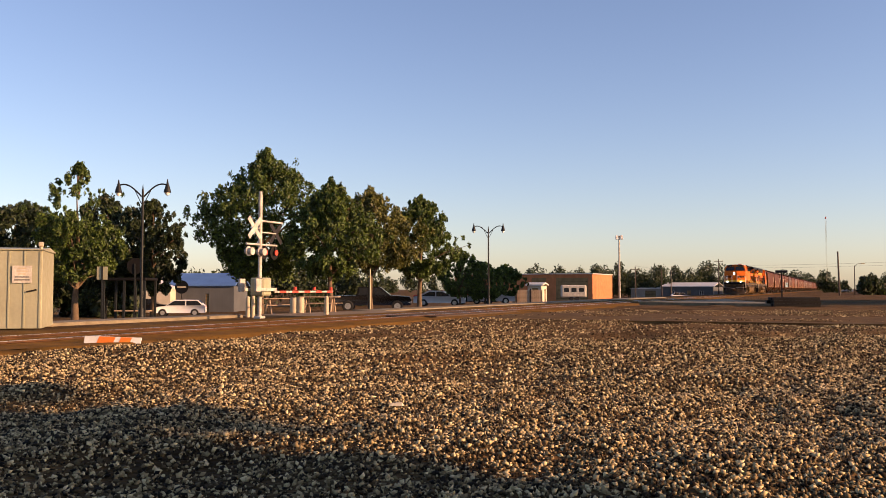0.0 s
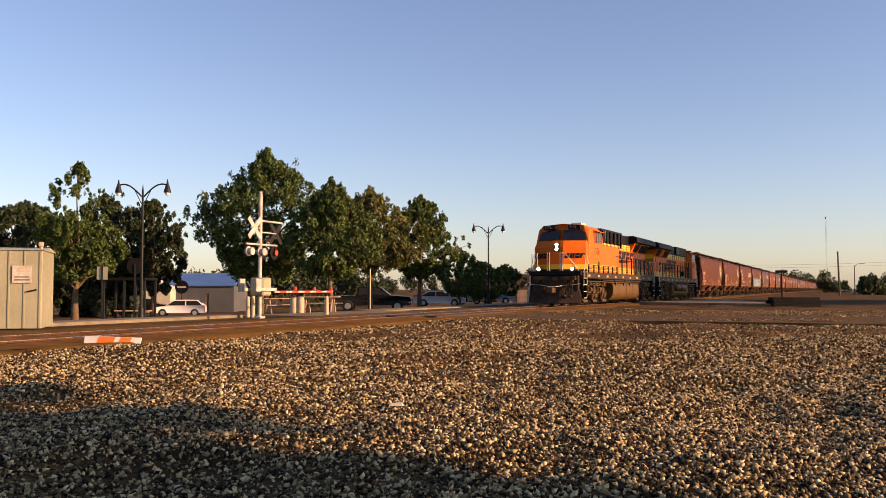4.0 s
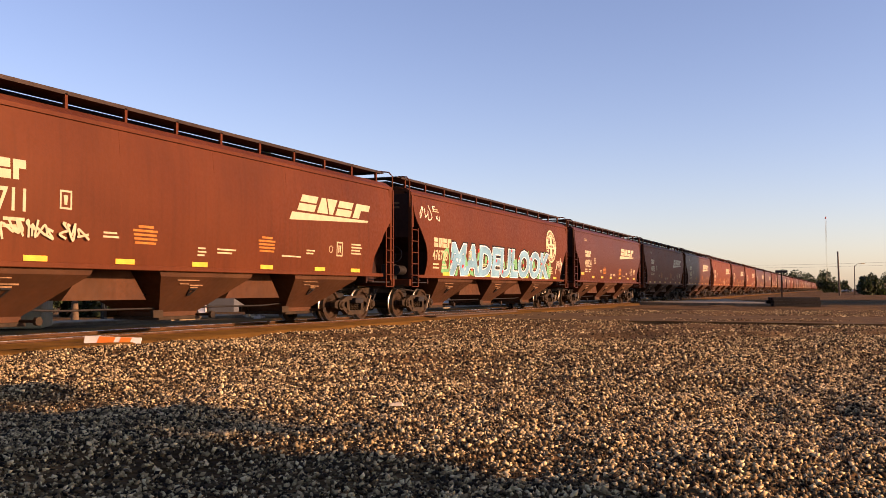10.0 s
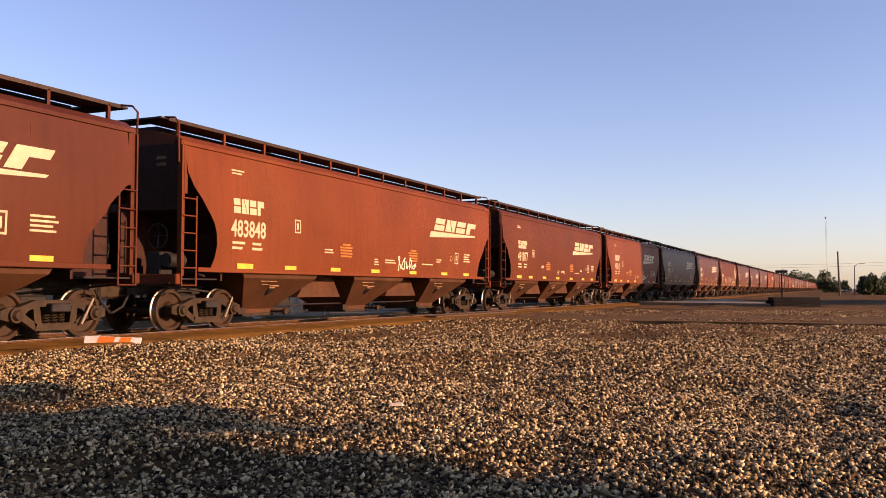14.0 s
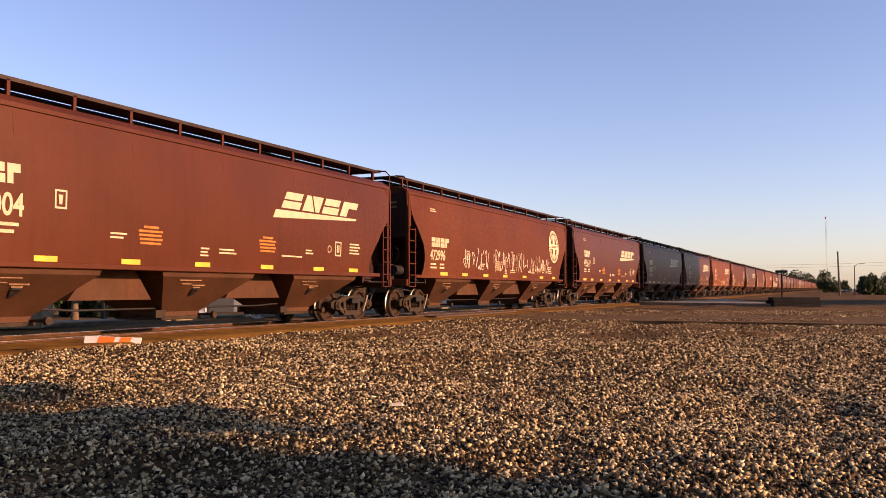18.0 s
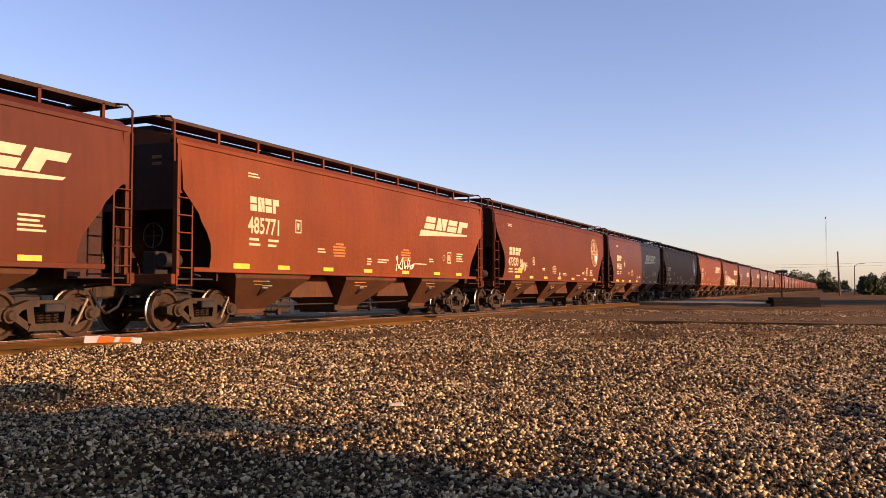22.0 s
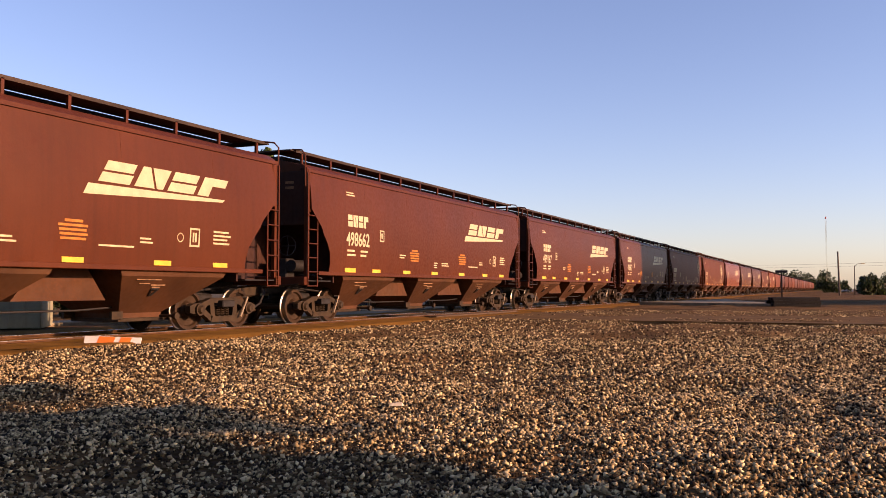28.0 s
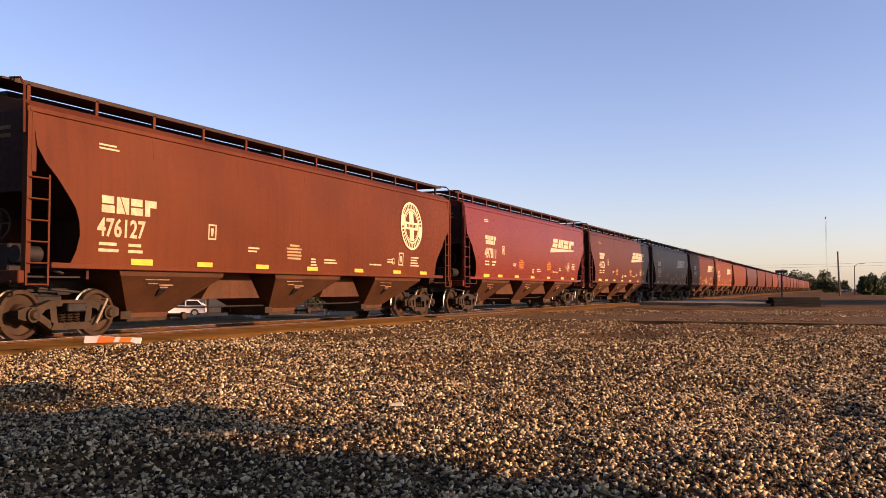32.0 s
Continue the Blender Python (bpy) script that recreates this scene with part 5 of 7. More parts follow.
    for s in (-1, 1):
        part("rear_rail", tube(B(), [(s * 0.7, L - 0.8, 2.95), (s * 1.3, L - 0.8, 2.95)], 0.02), M["chrome"], eng)
        part("rear_rail", tube(B(), [(s * 0.5, L - 0.75, 2.9), (s * 0.95, L - 0.6, 2.1), (s * 0.95, L - 0.6, 1.5)], 0.02), M["chrome"], eng)
    # rear end panel, lamps and number
    bm = B()
    for x in (-0.14, 0.14):
        rod(bm, (x, 20.55, 3.85), (x, 20.72, 3.85), 0.10, 12)
    part("rear_light", bm, K, eng)
    part("rear_stripe", box(B(), -0.97, 0.97, 20.58, 20.615, 3.30, 3.62), Yl, eng)
    lettering("rear_number", number, 0.34, M["graffiti_dark"], eng, Matrix(((-1, 0, 0, -0.1), (0, 0, 1, 20.61), (0, 1, 0, 2.9), (0, 0, 0, 1))), "dark painted engine number", 0.9)
    # side number and side logo
    lettering("cab_number", number, 0.60, M["graffiti_dark"], eng, side_pose(1.503, 3.72, 2.86), "dark painted engine number", 1.0, 0, 0.004)
    lettering("cab_number", number, 0.60, M["graffiti_dark"], eng, far_side_pose(-1.503, 4.30, 2.88), "dark painted engine number", 1.0, 0, 0.004)
    wide = [[(p[0] * 1.0, p[1]) for p in q] for q in slab_letters(4.9, 0.52, 0.62)] + [[(-0.7, -0.36), (-0.5, -0.07), (4.95, -0.04), (4.85, -0.11)]]
    flat_shape("painted_logo", wide, flat, eng, side_pose(1.02, 11.35, 2.90), "large dark slanted block logo")
    flat_shape("painted_logo", wide, flat, eng, far_side_pose(-1.02, 15.55, 2.84), "large dark slanted block logo")
    bm = B()
    tube(bm, [(1.2, 8.9, 4.25), (1.45, 9.6, 3.1), (1.45, 9.6, 2.95)], 0.03)
    box(bm, 1.4, 1.5, 8.9, 10.1, 2.92, 2.97)
    part("cab_awning_rail", bm, K, eng)
    return eng


def build_engines():
    a = locomotive("7176", True)
    a.matrix_basis = pose(TRACK_X, 0, RAIL_Z)
    tagged(a, "orange and black six-axle diesel locomotive leading the train, headlights lit")
    b = locomotive("4233", False)
    b.matrix_basis = pose(TRACK_X, 2 * LOCO, RAIL_Z, 0, 0, 180)
    tagged(b, "orange and black six-axle diesel locomotive running cab last")
    return a, b

# ---- ground, track and road ----


def spot(across, ahead):
    """A place on the plan from metres across (to the right) and ahead of the camera's stand."""
    a = radians(24.2)
    return (across * math.cos(a) - ahead * math.sin(a), across * math.sin(a) + ahead * math.cos(a))


def ground_z(x, y):
    """Level by the track; it falls away to the lower land beyond it."""
    a = min(1.0, max(0.0, (-20.0 - x) / 40.0))
    return -1.65 * a


_waves = np.random.default_rng(5)
RELIEF = [(a, 6.2832 / w * math.cos(t), 6.2832 / w * math.sin(t), p) for (a, w), t, p in
          zip([(0.030, 6.5), (0.026, 4.8), (0.022, 3.6), (0.016, 2.6), (0.013, 2.0), (0.011, 1.5), (0.009, 1.15), (0.007, 0.85), (0.006, 0.66), (0.005, 0.52)] * 2,
              _waves.uniform(0, 6.28, 20), _waves.uniform(0, 6.28, 20))]


def lot_relief(x, y):
    """Low humps, ruts and hollows of the gravel lot, which die out towards the track and far off; x and y are arrays."""
    x, y = np.asarray(x, dtype=float), np.asarray(y, dtype=float)
    z = 0.75 * sum(a * np.sin(kx * x + ky * y + p) for a, kx, ky, p in RELIEF)
    z = z - 0.07 * np.exp(-(((x + 1.7) / 0.75) ** 2 + ((y - 5.1) / 0.9) ** 2))
    fade = np.clip((x + 12.6) / 2.5, 0, 1) * np.clip((70.0 - np.abs(y)) / 30.0, 0, 1) * np.clip((30.0 - x) / 8.0, 0, 1)
    return (z - 0.02) * fade


def gravel_material():
    m = mat("crushed_stone_ground", (0.058, 0.036, 0.0155), 0.95, vary=0.4, scale=0.45, fine=9, spec=0.05, dust=(0.185, 0.116, 0.050), dust_amount=0.8)
    n, l = m.node_tree.nodes, m.node_tree.links
    b = n["Principled BSDF"]
    tc = n.new("ShaderNodeTexCoord")
    vo = n.new("ShaderNodeTexVoronoi")
    vo.inputs["Scale"].default_value = 16.0
    l.new(tc.outputs["Object"], vo.inputs["Vector"])
    bp = n.new("ShaderNodeBump")
    bp.inputs["Strength"].default_value, bp.inputs["Distance"].default_value = 1.0, 0.05
    l.new(vo.outputs["Distance"], bp.inputs["Height"])
    l.new(bp.outputs[0], b.inputs["Normal"])
    old = b.inputs["Base Color"].links[0].from_socket
    mx = n.new("ShaderNodeMix")
    mx.data_type, mx.blend_type = "RGBA", "MULTIPLY"
    mx.inputs[0].default_value = 0.7
    cr = n.new("ShaderNodeValToRGB")
    cr.color_ramp.elements[0].color, cr.color_ramp.elements[1].color = (0.45, 0.42, 0.40, 1), (1.5, 1.4, 1.25, 1)
    l.new(vo.outputs["Color"], cr.inputs[0])
    l.new(old, mx.inputs[6])
    l.new(cr.outputs[0], mx.inputs[7])
    l.new(mx.outputs[2], b.inputs["Base Color"])
    return m


M["ground"] = gravel_material()
M["dirt"] = mat("packed_brown_dirt", (0.15, 0.075, 0.0135), 0.95, spec=0.05, vary=0.3, scale=1.2, fine=14, bump=0.02)
M["road"] = mat("dusty_asphalt", (0.204, 0.15, 0.093), 0.85, vary=0.2, scale=0.6, fine=30, bump=0.006)
M["dirt_road"] = mat("dusty_gravel_road", (0.102, 0.063, 0.027), 0.95, vary=0.35, scale=1.5, fine=25, bump=0.02, spec=0.05)
M["rail"] = mat("rusty_rail_steel", (0.068, 0.0304, 0.0112), 0.7, 0.2, vary=0.3, fine=20)
M["rail_top"] = mat("polished_rail_head", (0.62, 0.62, 0.64), 0.28, 1.0, vary=0.08)
M["tie"] = mat("weathered_tie_wood", (0.06, 0.0384, 0.0224), 0.85, vary=0.35, scale=3, fine=30, bump=0.01)
M["concrete"] = mat("pale_worn_concrete", (0.18, 0.147, 0.093), 0.85, vary=0.3, scale=1.5, fine=20)


def build_ground():
    xs = [-2500, -1200, -600, -300, -150, -90] + [-70 + i * 4 for i in range(15)] + [-13 + i * 0.2 for i in range(136)] + [15, 17, 20, 25, 30, 60, 120, 300, 700, 1500, 2500]
    ys = [-400, -150, -60, -30, -10] + [-4 + i * 0.2 for i in range(150)] + [26 + i * 0.5 for i in range(90)] + [71 + i * 5 for i in range(11)] + [130, 160, 200, 260, 350, 500, 800, 1300, 2200, 3500]
    gx, gy = np.meshgrid(xs, ys)
    bumps = lot_relief(gx, gy)
    verts = [(x, y, ground_z(x, y) + bumps[j, i]) for j, y in enumerate(ys) for i, x in enumerate(xs)]
    w = len(xs)
    faces = [(j * w + i, j * w + i + 1, (j + 1) * w + i + 1, (j + 1) * w + i) for j in range(len(ys) - 1) for i in range(w - 1)]
    me = bpy.data.meshes.new("ground")
    me.from_pydata(verts, [], faces)
    me.materials.append(M["ground"])
    me.shade_smooth()
    tagged(new("ground", me), "brown and grey crushed stone lot, flat and dry", "ground", kind="structure")
    # packed dirt along the track, uneven, up to just below the rail heads
    rnd = random.Random(9)
    xs = [-17.5, -17.3] + [-16.9 + 0.3 * i for i in range(17)] + [-11.95, -11.7]
    ys = [-60, -30] + [-4 + 0.4 * i for i in range(170)] + [70, 90, 130, 200, 400, 900, 1400]
    wx = len(xs)
    verts = []
    for y in ys:
        for i, x in enumerate(xs):
            edge = i in (0, wx - 1)
            wob = 0.12 * math.sin(y * 1.7) + 0.08 * math.sin(y * 4.1) if i >= wx - 2 else 0.0
            verts.append((x + wob, y, -0.05 if edge else 0.045 + rnd.uniform(-0.014, 0.012) + 0.01 * math.sin(x * 3.1)))
    faces = [(j * wx + i, j * wx + i + 1, (j + 1) * wx + i + 1, (j + 1) * wx + i) for j in range(len(ys) - 1) for i in range(wx - 1)]
    me = bpy.data.meshes.new("track_bed")
    me.from_pydata(verts, [], faces)
    me.materials.append(M["dirt"])
    me.shade_smooth()
    tagged(new("track_bed", me), "brown packed dirt bed under the track", "ground", kind="structure")


def build_track():
    for s in (-1, 1):
        bm = B()
        x = TRACK_X + s * 0.755
        prof = [(x - 0.07, -0.06), (x - 0.07, -0.045), (x - 0.012, -0.03), (x - 0.012, 0.055), (x - 0.036, 0.065), (x - 0.036, 0.10), (x + 0.036, 0.10), (x + 0.036, 0.065),
                (x + 0.012, 0.055), (x + 0.012, -0.03), (x + 0.07, -0.045), (x + 0.07, -0.06)]
        prism(bm, prof, "y", -60, 1400)
        solid("rail", bm, M["rail"], "rusty steel rail with a worn head, half sunk in dirt", "rail", "rails", kind="structure")
        solid("rail_head", box(B(), x - 0.038, x + 0.038, -60, 1400, 0.098, 0.1045), M["rail_top"], "polished running surface of the rail", "rail", "rails", kind="structure")
    # the road across the track, with planks between the rails
    xs = [-70, -60, -50, -40, -30, -20, -15.6]
    for name, pts in (("road", xs), ("road", [-12.7, -8, 0, 20, 60, 120])):
        bm = B()
        loft(bm, [[(x, 27.8, ground_z(x, 30) + 0.028), (x, 36.2, ground_z(x, 30) + 0.028), (x, 36.2, ground_z(x, 30) - 0.2), (x, 27.8, ground_z(x, 30) - 0.2)] for x in pts])
        solid(name, bm, M["road" if pts[0] < -20 else "dirt_road"], "dusty grey-brown road that crosses the track", "road", kind="structure")
    plank = mesh_of(box(B(), -0.11, 0.11, 0, 8.4, 0.02, 0.088, 0.008), "plank", M["tie"])
    cp = thing("crossing_planks", "weathered timber planks between the crossing's rails", "level crossing")
    tagged(cp, kind="structure")
    for x in (-15.45, -15.2, -14.62, -14.38, -14.14, -13.9, -13.68, -13.1, -12.85):
        share("plank", plank, cp, x, 27.8, random.uniform(-0.006, 0.004))
    # pale concrete apron beyond the track
    bm = B()
    box(bm, -21.9, -20.6, 6.0, 27.4, -0.2, 0.05, 0.02)
    solid("pavement", box(B(), -21.2, -19.4, 36.6, 110.0, -0.3, 0.035, 0.02), M["concrete"], "pale worn concrete strip beside the track", "pavement", kind="structure")
    solid("pavement", bm, M["concrete"], "pale worn concrete strip beside the track", "pavement", kind="structure")



# ---- more materials ----
M["bark"] = mat("grey_brown_bark", (0.11, 0.075, 0.045), 0.9, vary=0.35, scale=3, fine=25, bump=0.02)
M["steel_sheet"] = mat("galvanised_sheet", (0.34, 0.325, 0.215), 0.5, 0.25, vary=0.12, scale=0.8, fine=12, streak=0.15)
M["white_paint"] = mat("white_paint", (0.6396, 0.6232, 0.574), 0.5, vary=0.10, scale=2)
M["worn_white"] = mat("weathered_white_paint", (0.41, 0.3772, 0.3198), 0.55, vary=0.3, scale=3, fine=20, streak=0.2)
M["red_paint"] = mat("red_reflective_paint", (0.50, 0.06, 0.035), 0.45, vary=0.12)
M["orange_band"] = mat("orange_reflective_paint", (0.697, 0.1804, 0.0246), 0.5, vary=0.2, scale=6)
M["pole_dark"] = mat("dark_green_cast_iron", (0.014, 0.0154, 0.014), 0.5, vary=0.2)
M["brick"] = mat("orange_brick_wall", (0.4264, 0.164, 0.0656), 0.85, vary=0.15, scale=1.0, fine=8)
M["metal_wall"] = mat("tan_metal_cladding", (0.3444, 0.2952, 0.2378), 0.6, vary=0.15, scale=0.6, streak=0.2)
M["tan_door"] = mat("olive_tan_door", (0.24, 0.16, 0.07), 0.6, vary=0.2, scale=0.8, streak=0.3)
M["grey_wall"] = mat("grey_blue_cladding", (0.085, 0.088, 0.088), 0.65, vary=0.12, scale=0.6, streak=0.15)
M["cream_wall"] = mat("cream_plaster_wall", (0.5084, 0.4428, 0.328), 0.8, vary=0.12, scale=0.8)
M["blue_roof"] = mat("blue_metal_roof", (0.07, 0.145, 0.32), 0.5, 0.0, vary=0.12, scale=0.8)
M["pale_roof"] = mat("pale_metal_roof", (0.55, 0.52, 0.47), 0.5, 0.2, vary=0.1)
M["fence_wood"] = mat("weathered_fence_wood", (0.34, 0.24, 0.15), 0.85, vary=0.25, scale=2, rand=0.2)
M["car_white"] = mat("white_car_paint", (0.656, 0.6478, 0.6232), 0.25, vary=0.03, spec=0.5)
M["car_black"] = mat("black_car_paint", (0.007, 0.007, 0.008), 0.25, vary=0.1, spec=0.3)
M["car_silver"] = mat("silver_car_paint", (0.55, 0.55, 0.55), 0.35, 0.0, vary=0.03, spec=0.3)
M["pale_stone"] = mat("pale_limestone", (0.52, 0.46, 0.34), 0.85, vary=0.2, scale=8, fine=60)
M["tyre"] = mat("black_tyre_rubber", (0.02, 0.02, 0.02), 0.85, vary=0.2)
M["rim"] = mat("alloy_rim", (0.55, 0.54, 0.52), 0.35, 0.8, vary=0.1)
M["wood_pole"] = mat("weathered_pole_wood", (0.085, 0.068, 0.052), 0.85, vary=0.3, scale=4, fine=40)
M["lamp_glass"] = mat("frosted_lamp_glass", (0.75, 0.72, 0.65), 0.3, vary=0.05)
M["beige"] = mat("beige_painted_steel", (0.40, 0.33, 0.22), 0.55, vary=0.12)
M["concrete_wall"] = mat("grey_concrete_tower", (0.45, 0.43, 0.40), 0.85, vary=0.15, scale=0.3, streak=0.2)


def leaf_material(name, color, spread):
    m = bpy.data.materials.new(name)
    m.use_nodes = True
    n, l = m.node_tree.nodes, m.node_tree.links
    b = n["Principled BSDF"]
    b.inputs["Roughness"].default_value = 0.6
    g = n.new("ShaderNodeNewGeometry")
    r = n.new("ShaderNodeValToRGB")
    r.color_ramp.elements[0].color = (*(v * (1 - spread) for v in color), 1)
    r.color_ramp.elements[1].color = (color[0] * (1 + spread * 1.4), color[1] * (1 + spread), color[2] * (1 + spread * 0.5), 1)
    l.new(g.outputs["Random Per Island"], r.inputs[0])
    l.new(r.outputs[0], b.inputs["Base Color"])
    tr = n.new("ShaderNodeBsdfTranslucent")
    l.new(r.outputs[0], tr.inputs["Color"])
    mx = n.new("ShaderNodeMixShader")
    mx.inputs[0].default_value = 0.25
    l.new(b.outputs[0], mx.inputs[1])
    l.new(tr.outputs[0], mx.inputs[2])
    l.new(mx.outputs[0], n["Material Output"].inputs["Surface"])
    return m


M["leaf"] = leaf_material("green_tree_leaves", (0.050, 0.090, 0.012), 0.7)
M["leaf_dark"] = leaf_material("dark_green_tree_leaves", (0.022, 0.038, 0.009), 0.6)
M["leaf_olive"] = leaf_material("olive_tree_leaves", (0.085, 0.098, 0.018), 0.65)


def leaf_cloud(rng, centres, radii, count, size):
    """Small folded leaf blades scattered in many clumps: arrays of vertices and faces."""
    pick = rng.choice(len(centres), count, p=radii ** 2.2 / (radii ** 2.2).sum())
    d = rng.normal(size=(count, 3))
    d /= np.linalg.norm(d, axis=1)[:, None]
    rad = radii[pick] * (rng.random(count) ** 0.45)
    c = centres[pick] + d * rad[:, None] * np.array([0.9, 0.9, 1.35])
    a = rng.normal(size=(count, 3)) + np.array([0, 0, 0.8])
    a /= np.linalg.norm(a, axis=1)[:, None]
    b = np.cross(a, rng.normal(size=(count, 3)))
    b /= np.linalg.norm(b, axis=1)[:, None]
    s = size * (0.6 + 0.8 * rng.random(count))[:, None]
    p0, p1, p2, p3 = c - a * s, c + b * s * 0.45, c + a * s, c - b * s * 0.45
    verts = np.stack([p0, p1, p2, p3], axis=1).reshape(-1, 3)
    return verts


def quad_mesh(name, verts, material):
    me = bpy.data.meshes.new(name)
    n = len(verts) // 4
    me.vertices.add(len(verts))
    me.vertices.foreach_set("co", np.asarray(verts, dtype=np.float32).ravel())
    me.loops.add(n * 4)
    me.loops.foreach_set("vertex_index", np.arange(n * 4, dtype=np.int32))
    me.polygons.add(n)
    me.polygons.foreach_set("loop_start", np.arange(0, n * 4, 4, dtype=np.int32))
    me.update(calc_edges=True)
    me.materials.append(material)
    return me


def tree(across, ahead, height, radius, seed, leaves="leaf", count=12000, size=0.13, first=0.25, pointed=0.3, label="leafy green street tree with a rough trunk", lean=0.0, clumps=170, sparse_top=False):
    """Tapered trunk, limbs and a full crown of small leaves in upright tufts, with an uneven outline."""
    rng = np.random.default_rng(seed)
    rnd = random.Random(seed)
    x, y = spot(across, ahead)
    t = thing("tree", label, "tree", "street trees", pose(x, y, ground_z(x, y) - 0.05))
    bm = B()
    tr = 0.020 * height
    top = height * 0.8
    pts = [Vector((lean * z + 0.05 * math.sin(z * 1.3 + seed), 0.05 * math.cos(z + seed), z)) for z in (0, height * 0.12, first * height, 0.5 * height, top)]
    for i in range(4):
        rod(bm, pts[i], pts[i + 1], tr * (1.25 - 0.28 * i), 9, tr * (1.25 - 0.28 * (i + 1)))
    part("trunk", bm, M["bark"], t, "grey-brown tapered trunk", 60)
    # lobes make the outline bulge and dip
    lobe = [(rnd.uniform(0, 6.28), rnd.uniform(0.25, 0.95), rnd.uniform(0.10, 0.24)) for _ in range(9)]

    def reach(ang, f):
        r = radius * (1 - max(0.0, (f - 0.35) / 0.65) ** (2.6 - 1.6 * pointed)) * min(1.0, 0.62 + 1.3 * f)
        k = 0.78
        for la, lf, lw in lobe:
            d = (math.cos(ang - la) - 1) * 1.6 - ((f - lf) / 0.16) ** 2
            k += lw * 2.2 * math.exp(d)
        return r * min(k, 1.3)

    cs, rs = [], []
    for k in range(int(clumps * 2.3)):
        f = rnd.random() ** 0.9
        ang = rnd.uniform(0, 6.2832)
        q = reach(ang, f) * (rnd.random() ** 0.42)
        z = height * (first + (0.985 - first) * f)
        rr = radius * rnd.choice((0.045, 0.065, 0.09, 0.15)) * (1 - 0.3 * f)
        if sparse_top and f > 0.52:
            if rnd.random() < 0.55:
                continue
            rr *= 0.85
            q *= 1.2
        if rnd.random() < 0.14:
            # stray sprays that stand out of the outline
            q, z, rr = q * 1.14, z + 0.055 * height * rnd.random(), radius * 0.055
        cs.append((lean * z + q * math.cos(ang), q * math.sin(ang), z - rr * 0.5))
        rs.append(rr)
    for k in range(0, min(len(cs), 66), 3):
        c = Vector(cs[k])
        z0 = max(first * height * 0.75, c.z - 0.5 * radius - 0.3)
        p = Vector((lean * z0, 0, min(z0, top)))
        mid = (p + c) / 2 + Vector((0, 0, 0.10 * radius))
        bm = B()
        rod(bm, p, mid, tr * 0.34, 5, tr * 0.22)
        rod(bm, mid, c, tr * 0.22, 5, tr * 0.08)
        part("limb", bm, M["bark"], t)
    verts = leaf_cloud(rng, np.array(cs), np.array(rs), int(count * 1.7), size * 0.86)
    ob = new("crown", quad_mesh("crown", verts, M[leaves]))
    ob.parent = t
    return t


# ---- vehicles ----


